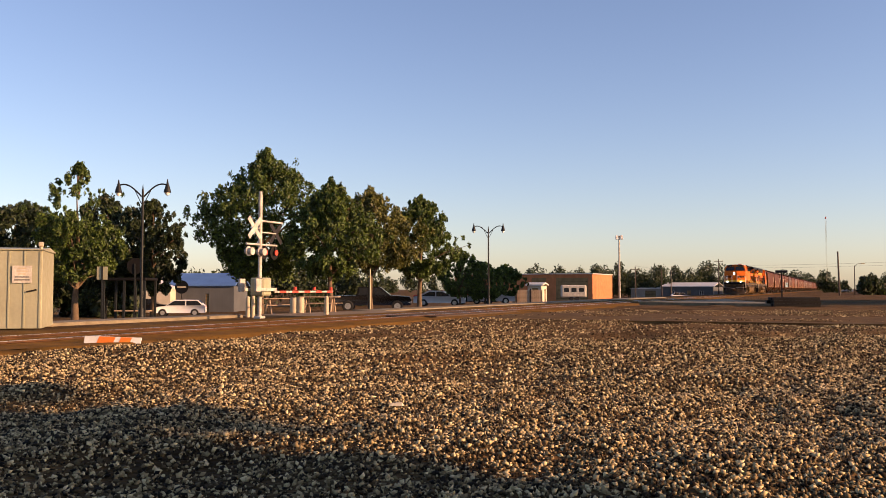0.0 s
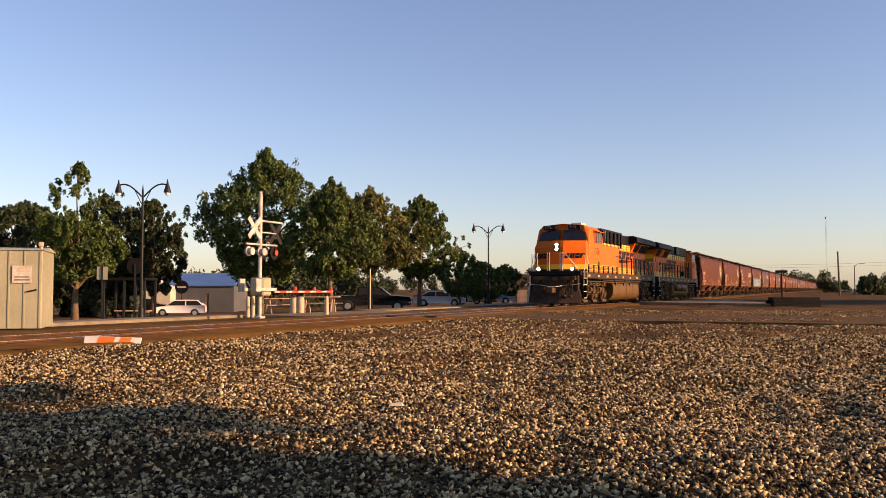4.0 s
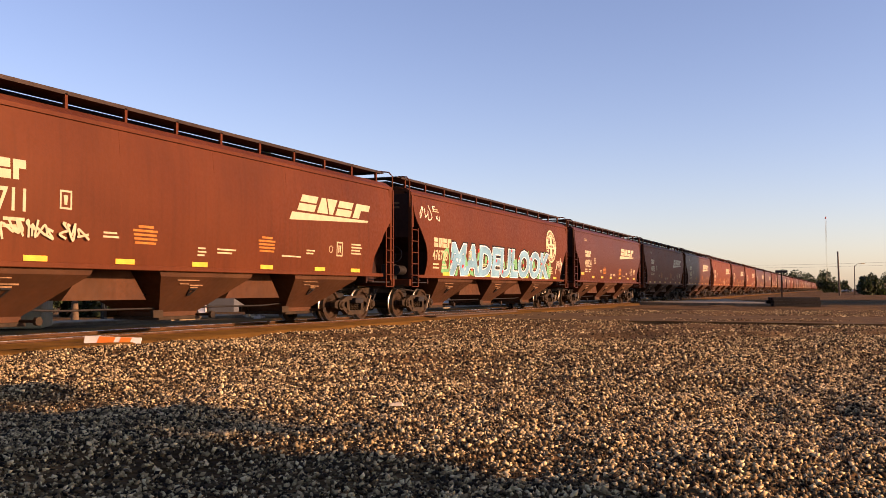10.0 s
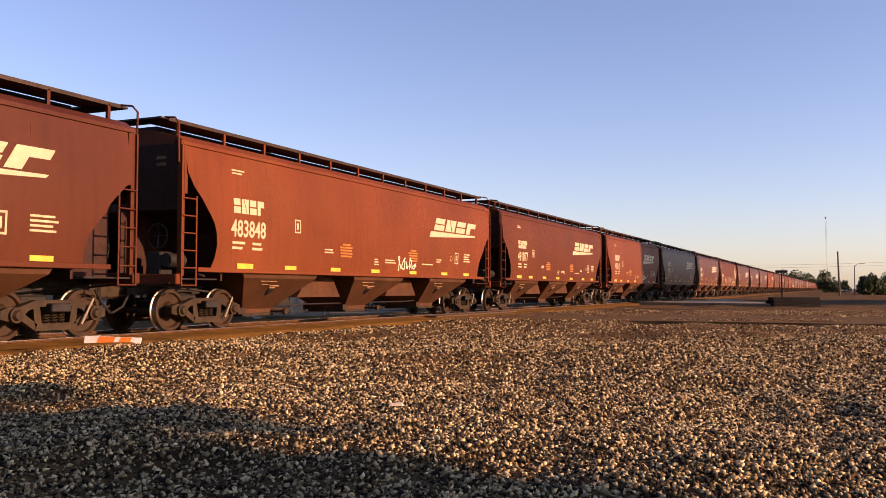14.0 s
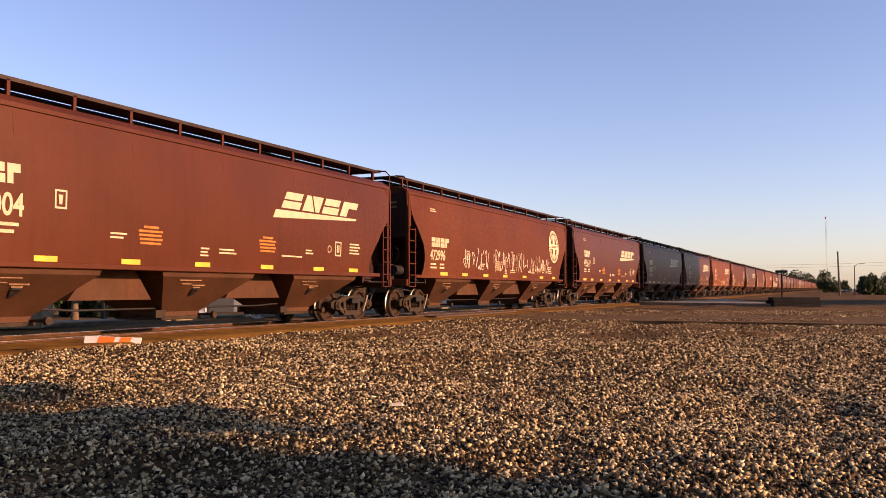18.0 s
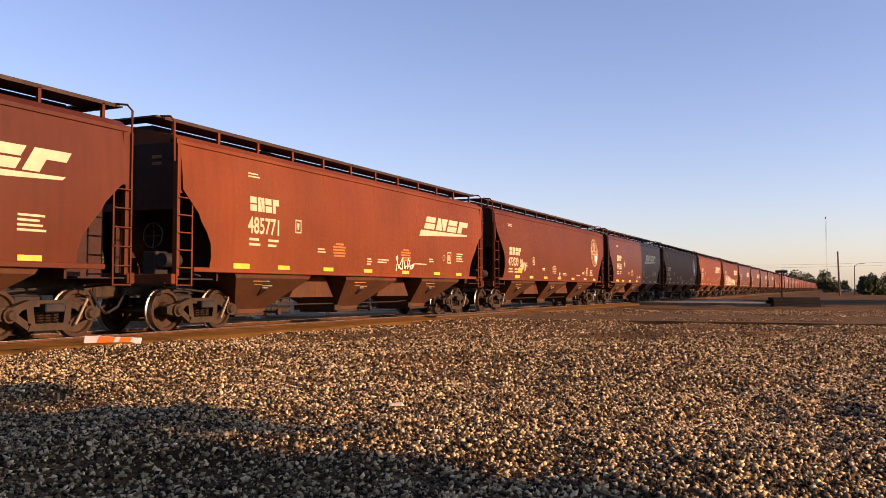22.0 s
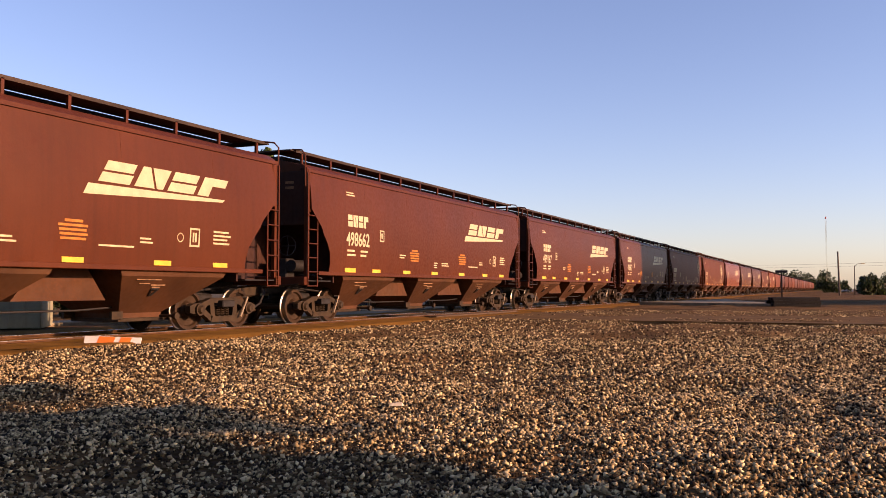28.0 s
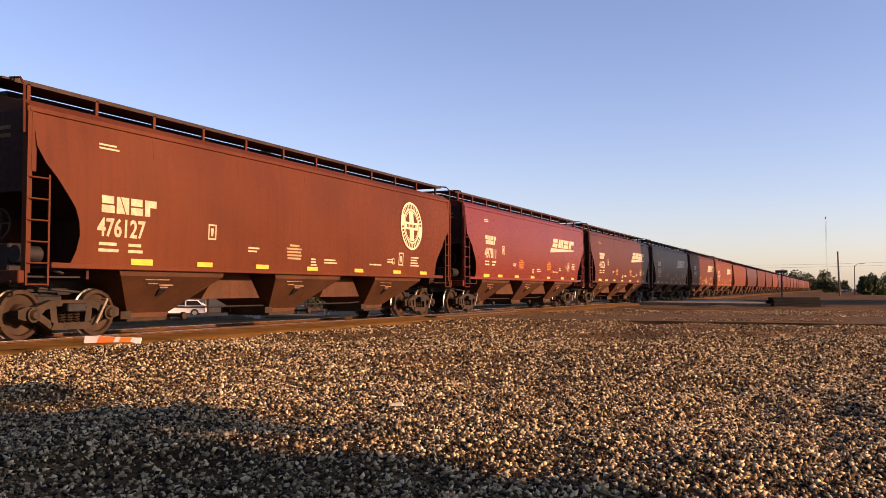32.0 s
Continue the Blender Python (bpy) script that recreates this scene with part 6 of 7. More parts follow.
def vehicle(name, label, across, ahead, turn, prof, glass, width, wheels, wr, paint, base=None):
    """A parked car from its side outline: body, glasshouse, wheels with tyres and rims, lights."""
    x, y = spot(across, ahead)
    z = ground_z(x, y) if base is None else base
    v = thing(name, label, "car", "parked vehicles", pose(x, y, z, 0, 0, turn))
    h = width / 2
    bm = B()
    n = len(prof)
    loft(bm, [[(px, s * hh, pz) for px, pz in prof] for s, hh in ((-1, h - 0.05), (-1, h - 0.0), (1, h - 0.0), (1, h - 0.05))])
    bmesh.ops.bevel(bm, geom=bm.edges[:], offset=0.03, segments=1, affect="EDGES")
    part("body", bm, paint, v, "", 50)
    bm = B()
    loft(bm, [[(px, s * hh, pz) for px, pz in glass] for s, hh in ((-1, h - 0.14), (1, h - 0.14))])
    cabin = part("cabin", bm, paint, v)
    gx = [p[0] for p in glass]
    x0, x1 = min(gx), max(gx)
    zb, zt = min(p[1] for p in glass), max(p[1] for p in glass)
    tops = sorted(p[0] for p in glass if p[1] > zt - 0.05)
    for s in (-1, 1):
        m = (tops[0] + tops[-1]) / 2
        for a, b in ((0, m - 0.05), (m + 0.05, 0)):
            bm = B()
            lo0, hi0 = (x0 + 0.16, tops[0] + 0.08) if a == 0 else (a, a)
            lo1, hi1 = (b, b) if b else (x1 - 0.16, tops[-1] - 0.08)
            prism(bm, [(lo0, zb + 0.06), (lo1, zb + 0.06), (hi1, zt - 0.10), (hi0, zt - 0.10)], "y", s * (h - 0.15), s * (h - 0.125))
            part("side_window", bm, M["glass"], cabin)
    for e, (bx, tx) in ((0, (x0, tops[0])), (1, (x1, tops[-1]))):
        o = -0.012 if e == 0 else 0.012
        bm = B()
        loft(bm, [[(bx + o + (tx - bx) * f, yy, zb + (zt - zb) * f) for yy, f in ((-h + 0.24, 0.1), (h - 0.24, 0.1), (h - 0.26, 0.9), (-h + 0.26, 0.9))],
                  [(bx - o + (tx - bx) * f, yy, zb + (zt - zb) * f) for yy, f in ((-h + 0.24, 0.1), (h - 0.24, 0.1), (h - 0.26, 0.9), (-h + 0.26, 0.9))]])
        part("windscreen", bm, M["glass"], cabin)
    for wx in wheels:
        for s in (-1, 1):
            bm = B()
            prof_w = ((0.0, wr * 0.62), (0.0, wr * 0.9), (0.05, wr), (0.17, wr), (0.22, wr * 0.9), (0.22, wr * 0.62))
            loft(bm, [[(wx + q * math.cos(6.2832 * i / 18), s * (h - 0.22 + d), wr + q * math.sin(6.2832 * i / 18)) for i in range(18)] for d, q in prof_w], caps=True)
            w = part("wheel", bm, M["tyre"], v, "", 40)
            bm = B()
            rod(bm, (wx, s * (h - 0.06), wr), (wx, s * (h + 0.008), wr), wr * 0.62, 14, wr * 0.55)
            part("rim", bm, M["rim"], w)
    xs = [p[0] for p in prof]
    for s in (-1, 1):
        part("headlight", box(B(), min(xs) - 0.012, min(xs) + 0.2, s * (h - 0.25) - 0.2, s * (h - 0.25) + 0.2, 0.66, 0.80, 0.02), M["chrome"], v)
        part("tail_light", box(B(), max(xs) - 0.2, max(xs) + 0.012, s * (h - 0.2) - 0.14, s * (h - 0.2) + 0.14, 0.72, 1.0, 0.02), M["red_paint"], v)
    return v


SUV = ([(-2.42, 0.35), (-2.45, 0.80), (-2.3, 0.92), (-1.2, 1.04), (2.3, 1.10), (2.42, 0.92), (2.42, 0.38)], [(-1.30, 1.02), (-0.50, 1.58), (0.6, 1.62), (1.75, 1.58), (2.30, 1.08)], 1.9, (-1.5, 1.45), 0.38)
SEDAN = ([(-2.3, 0.3), (-2.3, 0.72), (-1.2, 0.86), (1.75, 0.95), (2.3, 0.88), (2.3, 0.32)], [(-1.25, 0.84), (-0.35, 1.40), (0.95, 1.42), (1.85, 0.94)], 1.8, (-1.4, 1.4), 0.33)
PICKUP = ([(-2.9, 0.5), (-2.95, 1.0), (-2.75, 1.18), (-1.35, 1.26), (2.85, 1.24), (2.9, 1.0), (2.9, 0.5)], [(-1.45, 1.2), (-0.55, 1.90), (1.05, 1.92), (1.25, 1.2)], 2.0, (-1.9, 1.85), 0.44)


def car_at(kind, name, label, across, ahead, turn, paint, base=None):
    prof, glass, w, wh, wr = kind
    return vehicle(name, label, across, ahead, turn, prof, glass, w, wh, wr, M[paint], base)


# ---- the street beyond the track ----


def street_lamp(across, ahead, turn):
    x, y = spot(across, ahead)
    t = thing("street_lamp", "dark cast-iron street lamp with two curved arms", "street lamp", "street lamps", pose(x, y, ground_z(x, y), 0, 0, turn))
    bm = B()
    rod(bm, (0, 0, 0), (0, 0, 0.5), 0.14, 12, 0.10)
    rod(bm, (0, 0, 0.5), (0, 0, 5.35), 0.065, 10, 0.045)
    rod(bm, (0, 0, 5.35), (0, 0, 5.55), 0.03, 8, 0.01)
    part("pole", bm, M["pole_dark"], t, "", 40)
    for s in (-1, 1):
        bm = B()
        pts = [(s * (0.05 + 0.98 * f), 0, 5.05 + 0.62 * math.sin(f * 2.1) ** 1.0 * 0.75 + 0.06 * f) for f in [i / 10 for i in range(11)]]
        tube(bm, pts, 0.032, 7)
        tube(bm, [(s * 0.05, 0, 4.75), (s * 0.32, 0, 5.28)], 0.018)
        arm = part("arm", bm, M["pole_dark"], t, "", 40)
        bm = B()
        zt = pts[-1][2]
        rings = [(0.02, 0.24), (0.04, 0.10), (0.08, -0.02), (0.13, -0.20), (0.15, -0.30)]
        loft(bm, [[(s * 1.03 + r * math.cos(6.2832 * i / 12), r * math.sin(6.2832 * i / 12), zt + z) for i in range(12)] for r, z in rings])
        hd = part("lamp_head", bm, M["pole_dark"], arm, "", 40)
        bm = B()
        loft(bm, [[(s * 1.03 + r * math.cos(6.2832 * i / 12), r * math.sin(6.2832 * i / 12), zt + z) for i in range(12)] for r, z in ((0.10, -0.25), (0.10, -0.36), (0.05, -0.42))])
        part("lamp_glass", bm, M["lamp_glass"], arm, "frosted lamp glass", 40)
    return t


def crossing_signal():
    """The mast with crossbuck, lamps and the lowered gate."""
    x, y = -18.55, 25.6
    t = thing("crossing_signal", "white and silver level crossing mast with lowered striped gate", "crossing signal", at=pose(x, y, 0))
    bm = B()
    rod(bm, (0, 0, -0.1), (0, 0, 4.35), 0.07, 14)
    rod(bm, (0, 0, 4.35), (0, 0, 4.45), 0.06, 10)
    box(bm, -0.15, 0.15, -0.15, 0.15, -0.1, 0.08, 0.02)
    part("mast", bm, M["worn_white"], t, "", 40)
    # two crossbucks, one for each way along the road, on arms that reach along the track
    for x, y, z, face in ((0.06, -0.42, 3.15, 1), (-0.06, 1.02, 3.02, -1)):
        # white boards; the second pair's shaded back is put in as a dark colour
        for a in (45, -45):
            ob = part("crossbuck_board", box(B(), -0.012, 0.012, -0.48, 0.48, -0.085, 0.085), M["worn_white" if face > 0 else "dark"], t, "crossbuck board")
            ob.matrix_basis = pose(x + 0.014 * face * (a > 0), y, z, a, 0, 0)
        part("sign_bracket", tube(B(), [(0, 0, z), (x, y, z)], 0.025), M["worn_white"], t)
    part("cross_arm", rod(B(), (0, 0, 3.42), (0, 1.32, 3.42), 0.035, 8), M["worn_white"], t)
    part("cross_arm", rod(B(), (0, -0.80, 2.58), (0, 1.0, 2.58), 0.035, 8), M["worn_white"], t)
    for y, face in ((-0.72, 1), (-0.04, 1), (0.27, -1), (0.90, -1)):
        lamp = part("lamp_disc", rod(B(), (0.03 * face, y, 2.32), (0.06 * face, y, 2.32), 0.25 if face < 0 else 0.17, 20), M["black"] if face < 0 else M["worn_white"], t)
        part("lamp_hood", rod(B(), (0.06 * face, y, 2.32), (0.22 * face, y, 2.32), 0.12, 14, 0.13), M["black"] if face < 0 else M["worn_white"], lamp)
        part("lens", rod(B(), (-0.03 * face, y, 2.32), (-0.07 * face, y, 2.32), 0.10, 12), M["red_paint"] if face < 0 else M["worn_white"], lamp)
        part("lamp_hanger", rod(B(), (0, y, 2.58), (0, y, 2.40), 0.03, 6), M["dark"], t)
    # gate machine, counterweights and arm
    bm = B()
    box(bm, -0.28, 0.28, -0.20, 0.32, 0.78, 1.42, 0.05)
    part("gate_machine", bm, M["steel_sheet"], t, "silver gate machine box")
    for s in (-1, 1):
        bm = B()
        box(bm, s * 0.34 - 0.06, s * 0.34 + 0.06, -0.72, -0.42, 0.92, 1.38, 0.03)
        box(bm, s * 0.34 - 0.025, s * 0.34 + 0.025, -0.7, 0.5, 0.95, 1.06)
        part("counterweight", bm, M["worn_white"], t)
    arm = part("gate_arm", box(B(), 0.31, 0.35, 0.4, 4.35, 0.885, 0.955, 0.008), M["worn_white"], t, "lowered gate arm striped red and white")
    band = mesh_of(box(B(), -0.024, 0.024, -0.2, 0.2, -0.039, 0.039), "red_stripe", M["red_paint"])
    for i in range(5):
        share("red_stripe", band, arm, 0.33, 0.9 + i * 0.8, 0.92)
    lens = mesh_of(rod(B(), (0, 0, 0), (0, 0, 0.12), 0.06, 10), "gate_lamp", M["red_paint"])
    for yy in (1.7, 3.0, 4.2):
        share("gate_lamp", lens, arm, 0.33, yy, 0.98)
    return t


def bungalow():
    """The signal equipment house: ribbed galvanised sheet with a sign on it."""
    x, y = spot(-10.36, 22.8)
    z = 0.0
    t = thing("equipment_cabinet", "galvanised steel signal cabinet with a white notice, beside the track", "cabinet", at=pose(x, y, z, 0, 0, 41))
    part("body", box(B(), -3.2, 0, 0, 2.2, 0.0, 2.02, 0.015), M["steel_sheet"], t)
    bm = B()
    prism(bm, [(-0.04, 2.02), (-0.04, 2.05), (1.1, 2.13), (2.24, 2.05), (2.24, 2.02)], "x", -3.3, 0.04)
    part("roof", bm, M["steel_sheet"], t)
    rib = mesh_of(box(B(), -0.018, 0.018, -0.022, 0.0, 0.02, 2.0), "seam", M["steel_sheet"])
    for xx in (-0.05, -0.42, -0.78, -1.25, -1.75, -2.25, -2.75):
        share("seam", rib, t, xx, 0, 0)
    sign = part("notice", box(B(), -0.70, -0.24, -0.045, -0.03, 1.18, 1.62), M["worn_white"], t, "white notice board")
    for i, (w, cc) in enumerate(((0.20, "beige"), (0.26, "beige"), (0.18, "beige"), (0.34, "grey_wall"), (0.36, "grey_wall"))):
        part("notice_line", box(B(), -0.47 - w / 2, -0.47 + w / 2, -0.049, -0.046, 1.54 - i * 0.075, 1.57 - i * 0.075), M[cc], sign)
    bm = B()
    tube(bm, [(-0.36, -0.05, 0.95), (-0.12, -0.05, 1.0)], 0.02)
    part("door_handle", bm, M["dark"], t)
    bm = B()
    rod(bm, (-0.05, 0.1, 2.0), (-0.05, 0.1, 2.16), 0.05)
    box(bm, -0.11, 0.01, 0.02, 0.16, 2.12, 2.24, 0.02)
    part("vent_pipe", bm, M["beige"], t)


def post_at(name, label, across, ahead, h, r, paint, category="post", cap=None, base=None, group=""):
    x, y = spot(across, ahead)
    z = ground_z(x, y) if base is None else base
    bm = B()
    rod(bm, (0, 0, -0.1), (0, 0, h), r, 10, r * 0.9)
    rod(bm, (0, 0, h), (0, 0, h + r * 0.6), r * 0.9, 10, r * 0.3)
    return solid(name, bm, M[paint], label, category, group, at=pose(x, y, z), smooth=40)


def sign_post(across, ahead, h, shape, label, turn=30):
    x, y = spot(across, ahead)
    t = thing("road_sign", label, "road sign", "road signs", pose(x, y, ground_z(x, y), 0, 0, turn))
    part("post", box(B(), -0.03, 0.03, -0.02, 0.02, -0.1, h), M["pole_dark"], t)
    if shape == "octagon":
        pts = [(0.36 * math.cos(math.pi / 8 + math.pi / 4 * i), h - 0.1 + 0.36 * math.sin(math.pi / 8 + math.pi / 4 * i)) for i in range(8)]
        part("plate", prism(B(), pts, "y", 0.022, 0.03), M["black"], t, "bare metal back of the sign")
    else:
        part("plate", box(B(), -0.22, 0.22, 0.022, 0.03, h - 0.55, h), M["steel_sheet"], t, "bare metal back of the sign")


def building(name, label, x0, y0, w, d, h, wall, roof, rise=0.6, base=-1.65, windows=(), doors=(), category="building", over=0.25, turn=0):
    """A hall that reaches from its corner (x0, y0) by -w along x and +d along y; openings on the side that faces -y."""
    t = thing(name, label, category, "buildings beyond the track", pose(x0, y0, base, 0, 0, turn))
    # front with real openings: strips between and over them
    th = 0.25
    ops = sorted([(a, b, 0.0, c) for a, b, c in doors] + [(a, b, c, e) for a, b, c, e in windows])
    pos = 0.0
    for a, b, lo, hi in ops:
        if a > pos:
            part("front_wall", box(B(), -a, -pos, 0, th, -0.3, h), M[wall], t)
        if lo > 0:
            part("sill_wall", box(B(), -b, -a, 0.002, th, -0.3, lo), M[wall], t)
        part("lintel_wall", box(B(), -b, -a, 0.002, th, hi, h), M[wall], t)
        pos = b
    part("front_wall", box(B(), -w, -pos, 0, th, -0.3, h), M[wall], t)
    part("end_wall", box(B(), -th, 0, th, d - th, -0.3, h), M["brick"] if wall == "brick" else M[wall], t)
    part("end_wall", box(B(), -w, -w + th, th, d - th, -0.3, h), M[wall], t)
    part("back_wall", box(B(), -w, 0, d - th, d, -0.3, h), M[wall], t)
    bm = B()
    prism(bm, [(-over, h), (-over, h + 0.18), (d / 2, h + rise + 0.18), (d + over, h + 0.18), (d + over, h), (d / 2, h + rise)] if rise else [(-over, h), (-over, h + 0.2), (d + over, h + 0.2), (d + over, h)], "x", -w - over, over)
    part("roof", bm, M[roof], t)
    for a, b, c, e in windows:
        win = part("window", box(B(), -b, -a, 0.10, 0.13, c, e), M["glass"], t)
        bm = B()
        for q in (a, (a + b) / 2, b):
            box(bm, -q - 0.04, -q + 0.04, 0.04, 0.12, c, e)
        for q in (c, e):
            box(bm, -b, -a, 0.04, 0.12, q - 0.04, q + 0.04)
        part("window_frame", bm, M["white_paint"], win)
    for a, b, c in doors:
        dr = part("door", box(B(), -b, -a, 0.10, 0.16, -0.2, c), M["tan_door"], t)
        bm = B()
        for k in range(1, 6):
            box(bm, -b, -a, 0.085, 0.10, c * k / 6 - 0.03, c * k / 6 + 0.03)
        part("door_rib", bm, M["dark"], dr)
    return t


def build_town():
    crossing_signal()
    bungalow()
    street_lamp(-12.3, 36.0, 20)
    street_lamp(3.2, 62.0, 20)
    # trees, from the cabinet to the road's end
    tree(-18.7, 45.0, 8.3, 2.3, 3, "leaf", 11000, 0.11, 0.27, 0.75, "slender green tree with a sparse top", clumps=190, sparse_top=True)
    tree(-29.5, 62.0, 8.4, 5.2, 4, "leaf_dark", 16000, 0.17, 0.22, 0.0, "broad dark green tree behind the street", clumps=230)
    tree(-23.0, 60.0, 8.3, 3.9, 5, "leaf_dark", 13000, 0.16, 0.22, 0.0, "broad dark green tree behind the street", clumps=190)
    tree(-19.1, 58.0, 7.9, 2.3, 6, "leaf_dark", 11000, 0.15, 0.26, 0.0, "broad dark green tree behind the street", clumps=160)
    tree(-10.4, 50.0, 9.4, 3.4, 7, "leaf", 22000, 0.12, 0.27, 0.45, "tall dense green tree with an uneven top", clumps=330, lean=0.04)
    tree(-5.85, 46.0, 7.0, 2.3, 8, "leaf", 17000, 0.11, 0.29, 0.6, "dense green tree beside the crossing", clumps=230)
    tree(-4.5, 55.0, 7.6, 2.9, 9, "leaf_olive", 15000, 0.12, 0.37, 0.1, "olive green tree with drooping sprays", clumps=210)
    tree(-1.5, 58.0, 7.4, 2.35, 10, "leaf", 15000, 0.12, 0.31, 0.3, "dense green tree beside the parked cars", clumps=210)
    tree(1.5, 76.0, 4.9, 2.0, 11, "leaf", 8000, 0.13, 0.2, 0.2, clumps=120)
    tree(4.0, 84.0, 4.1, 2.1, 12, "leaf", 7000, 0.14, 0.2, 0.0, clumps=110)
    tree(6.3, 88.0, 4.0, 1.7, 13, "leaf", 6000, 0.14, 0.2, 0.0, clumps=100)
    # a tree to the sunny side, out of view, that shades the stones
    ca, sa = math.cos(radians(24.2)), math.sin(radians(24.2))
    tx, ty = 17.4, 3.6
    tree(tx * ca + ty * sa, ty * ca - tx * sa, 12.4, 4.9, 16, "leaf", 42000, 0.26, 0.42, 0.0, "green tree at the edge of the gravel lot", clumps=420)
    # parked cars
    car_at(PICKUP, "pickup_truck", "black crew-cab pickup truck parked under the trees", -5.4, 68.0, 206, "car_black", base=-0.72)
    car_at(SUV, "white_suv", "white sport utility vehicle parked before a house", -25.3, 85.0, 34, "car_white", base=-1.62)
    car_at(SEDAN, "white_car", "white saloon car parked beside the trees", -0.3, 80.0, 200, "car_silver")
    car_at(SUV, "dark_car", "dark car parked in the street", -32.5, 97.0, 214, "car_black")
    car_at(SEDAN, "parked_car", "silver car parked along the street", 4.7, 86.0, 200, "car_silver")
    car_at(SEDAN, "parked_car", "dark car parked along the street", 3.4, 92.0, 200, "car_black")
    # house with the blue roof, gable porch, and round sign
    hx, hy = spot(-24.4, 103.0)
    house = building("house", "small grey house with a blue metal roof", hx, hy, 8.0, 7.0, 3.0, "grey_wall", "blue_roof", 1.4, windows=(), doors=((2.9, 3.3, 2.1),), category="house", turn=24)
    hx, hy = spot(-37.2, 101.0)
    building("house", "low cream house with a pale gable roof", hx, hy, 7.0, 6.0, 2.7, "cream_wall", "pale_roof", 1.2, windows=((1.2, 2.3, 1.0, 2.0),), doors=((4.0, 4.9, 2.1),), category="house", turn=-66)
    sx, sy = spot(-29.3, 99.0)
    sg = thing("shop_sign", "dark round sign board on a post", "sign", at=pose(sx, sy, -1.65, 0, 0, 24))
    part("post", rod(B(), (0, 0, 0), (0, 0, 2.4), 0.05, 8), M["dark"], sg)
    part("board", rod(B(), (0, -0.05, 2.9), (0, 0.05, 2.9), 0.75, 20), M["graffiti_dark"], sg)
    part("board_band", box(B(), -0.5, 0.5, -0.062, -0.055, 2.8, 2.98), M["beige"], sg)
    # signs, posts and bollards
    sign_post(-14.3, 37.0, 2.3, "plate", "plain sign back on a steel post")
    sign_post(-13.1, 37.5, 2.4, "octagon", "octagonal road sign seen from behind")
    post_at("bollard", "beige steel bollard beside the crossing", -7.4, 33.5, 0.72, 0.08, "beige", "bollard", group="bollards")
    post_at("bollard", "beige steel bollard beside the crossing", -7.1, 33.0, 0.78, 0.08, "beige", "bollard", group="bollards")
    post_at("bollard", "beige steel bollard beside the crossing", -4.55, 34.5, 0.7, 0.09, "beige", "bollard", group="bollards")
    post_at("steel_post", "thin dark post beside the road", -3.55, 43.0, 2.2, 0.035, "steel_sheet", base=-0.2)
    for dx in (-6.75, -6.45):
        x, y = spot(dx, 40.0)
        t = thing("waste_barrel", "pale plastic barrel with a rim", "barrel", "barrels", pose(x, y, ground_z(x, y)))
        bm = B()
        loft(bm, [[(r * math.cos(6.2832 * i / 16), r * math.sin(6.2832 * i / 16), z) for i in range(16)] for r, z in ((0.15, 0), (0.17, 0.1), (0.18, 0.4), (0.17, 0.64), (0.16, 0.70))])
        part("drum", bm, M["beige"], t, "", 40)
        part("lid", rod(B(), (0, 0, 0.695), (0, 0, 0.74), 0.17, 16), M["beige"], t)
    for k, (dx, dz) in enumerate(((-5.7, 41.0), (-7.7, 42.0))):
        x, y = spot(dx, dz)
        t = thing("picnic_table", "weathered wooden picnic table with two benches", "table", "picnic tables", pose(x, y, ground_z(x, y), 0, 0, 20 + 30 * k))
        slat = mesh_of(box(B(), -0.9, 0.9, -0.065, 0.065, -0.02, 0.02), "slat", M["fence_wood"])
        for i in range(5):
            share("slat", slat, t, 0, -0.3 + 0.15 * i, 0.74)
        for s in (-1, 1):
            share("bench_slat", slat, t, 0, s * 0.72, 0.44)
            bm = B()
            for q in (-0.6, 0.6):
                rod(bm, (q, s * 0.6, 0), (q, s * 0.15, 0.72), 0.04, 6)
            part("leg_frame", bm, M["fence_wood"], t)
    # open shelter with a flat roof and posts
    x, y = spot(-15.6, 44.0)
    t = thing("street_shelter", "dark open street shelter with steel posts", "shelter", at=pose(x, y, ground_z(x, y), 0, 0, 24))
    part("roof", box(B(), -1.1, 1.1, -0.9, 0.9, 1.95, 2.08, 0.03), M["black"], t)
    leg = mesh_of(box(B(), -0.05, 0.05, -0.05, 0.05, -0.2, 1.95), "post", M["pole_dark"])
    for xx in (-1.0, 0.0, 1.0):
        for yy in (-0.8, 0.8):
            share("post", leg, t, xx, yy, 0)
    part("bench", box(B(), -0.9, 0.9, 0.3, 0.7, 0.4, 0.46, 0.01), M["fence_wood"], t)
    # fence, shed and trailer before the brick hall
    x, y = spot(7.9, 118.0)
    f = thing("board_fence", "weathered board fence with posts", "fence", at=pose(x, y, ground_z(x, y), 0, 0, 18))
    slat = mesh_of(box(B(), -0.17, 0.17, -0.02, 0.02, 0.0, 1.75), "board", M["fence_wood"])
    for i in range(15):
        share("board", slat, f, i * 0.37, 0, random.uniform(-0.04, 0.04))
    pst = mesh_of(box(B(), -0.07, 0.07, -0.12, -0.02, -0.2, 1.9), "post", M["dark"])
    for i in range(4):
        share("post", pst, f, i * 1.9, 0, 0)
    x, y = spot(13.6, 122.0)
    building("shed", "small cream shed with a pale roof", x, y, 2.0, 2.4, 2.2, "cream_wall", "pale_roof", 0.3, base=ground_z(x, y), doors=((0.5, 1.4, 1.9),), category="shed")
    x, y = spot(21.0, 142.0)
    t = thing("camper_trailer", "white camper trailer with dark windows", "trailer", at=pose(x, y, ground_z(x, y), 0, 0, 20))
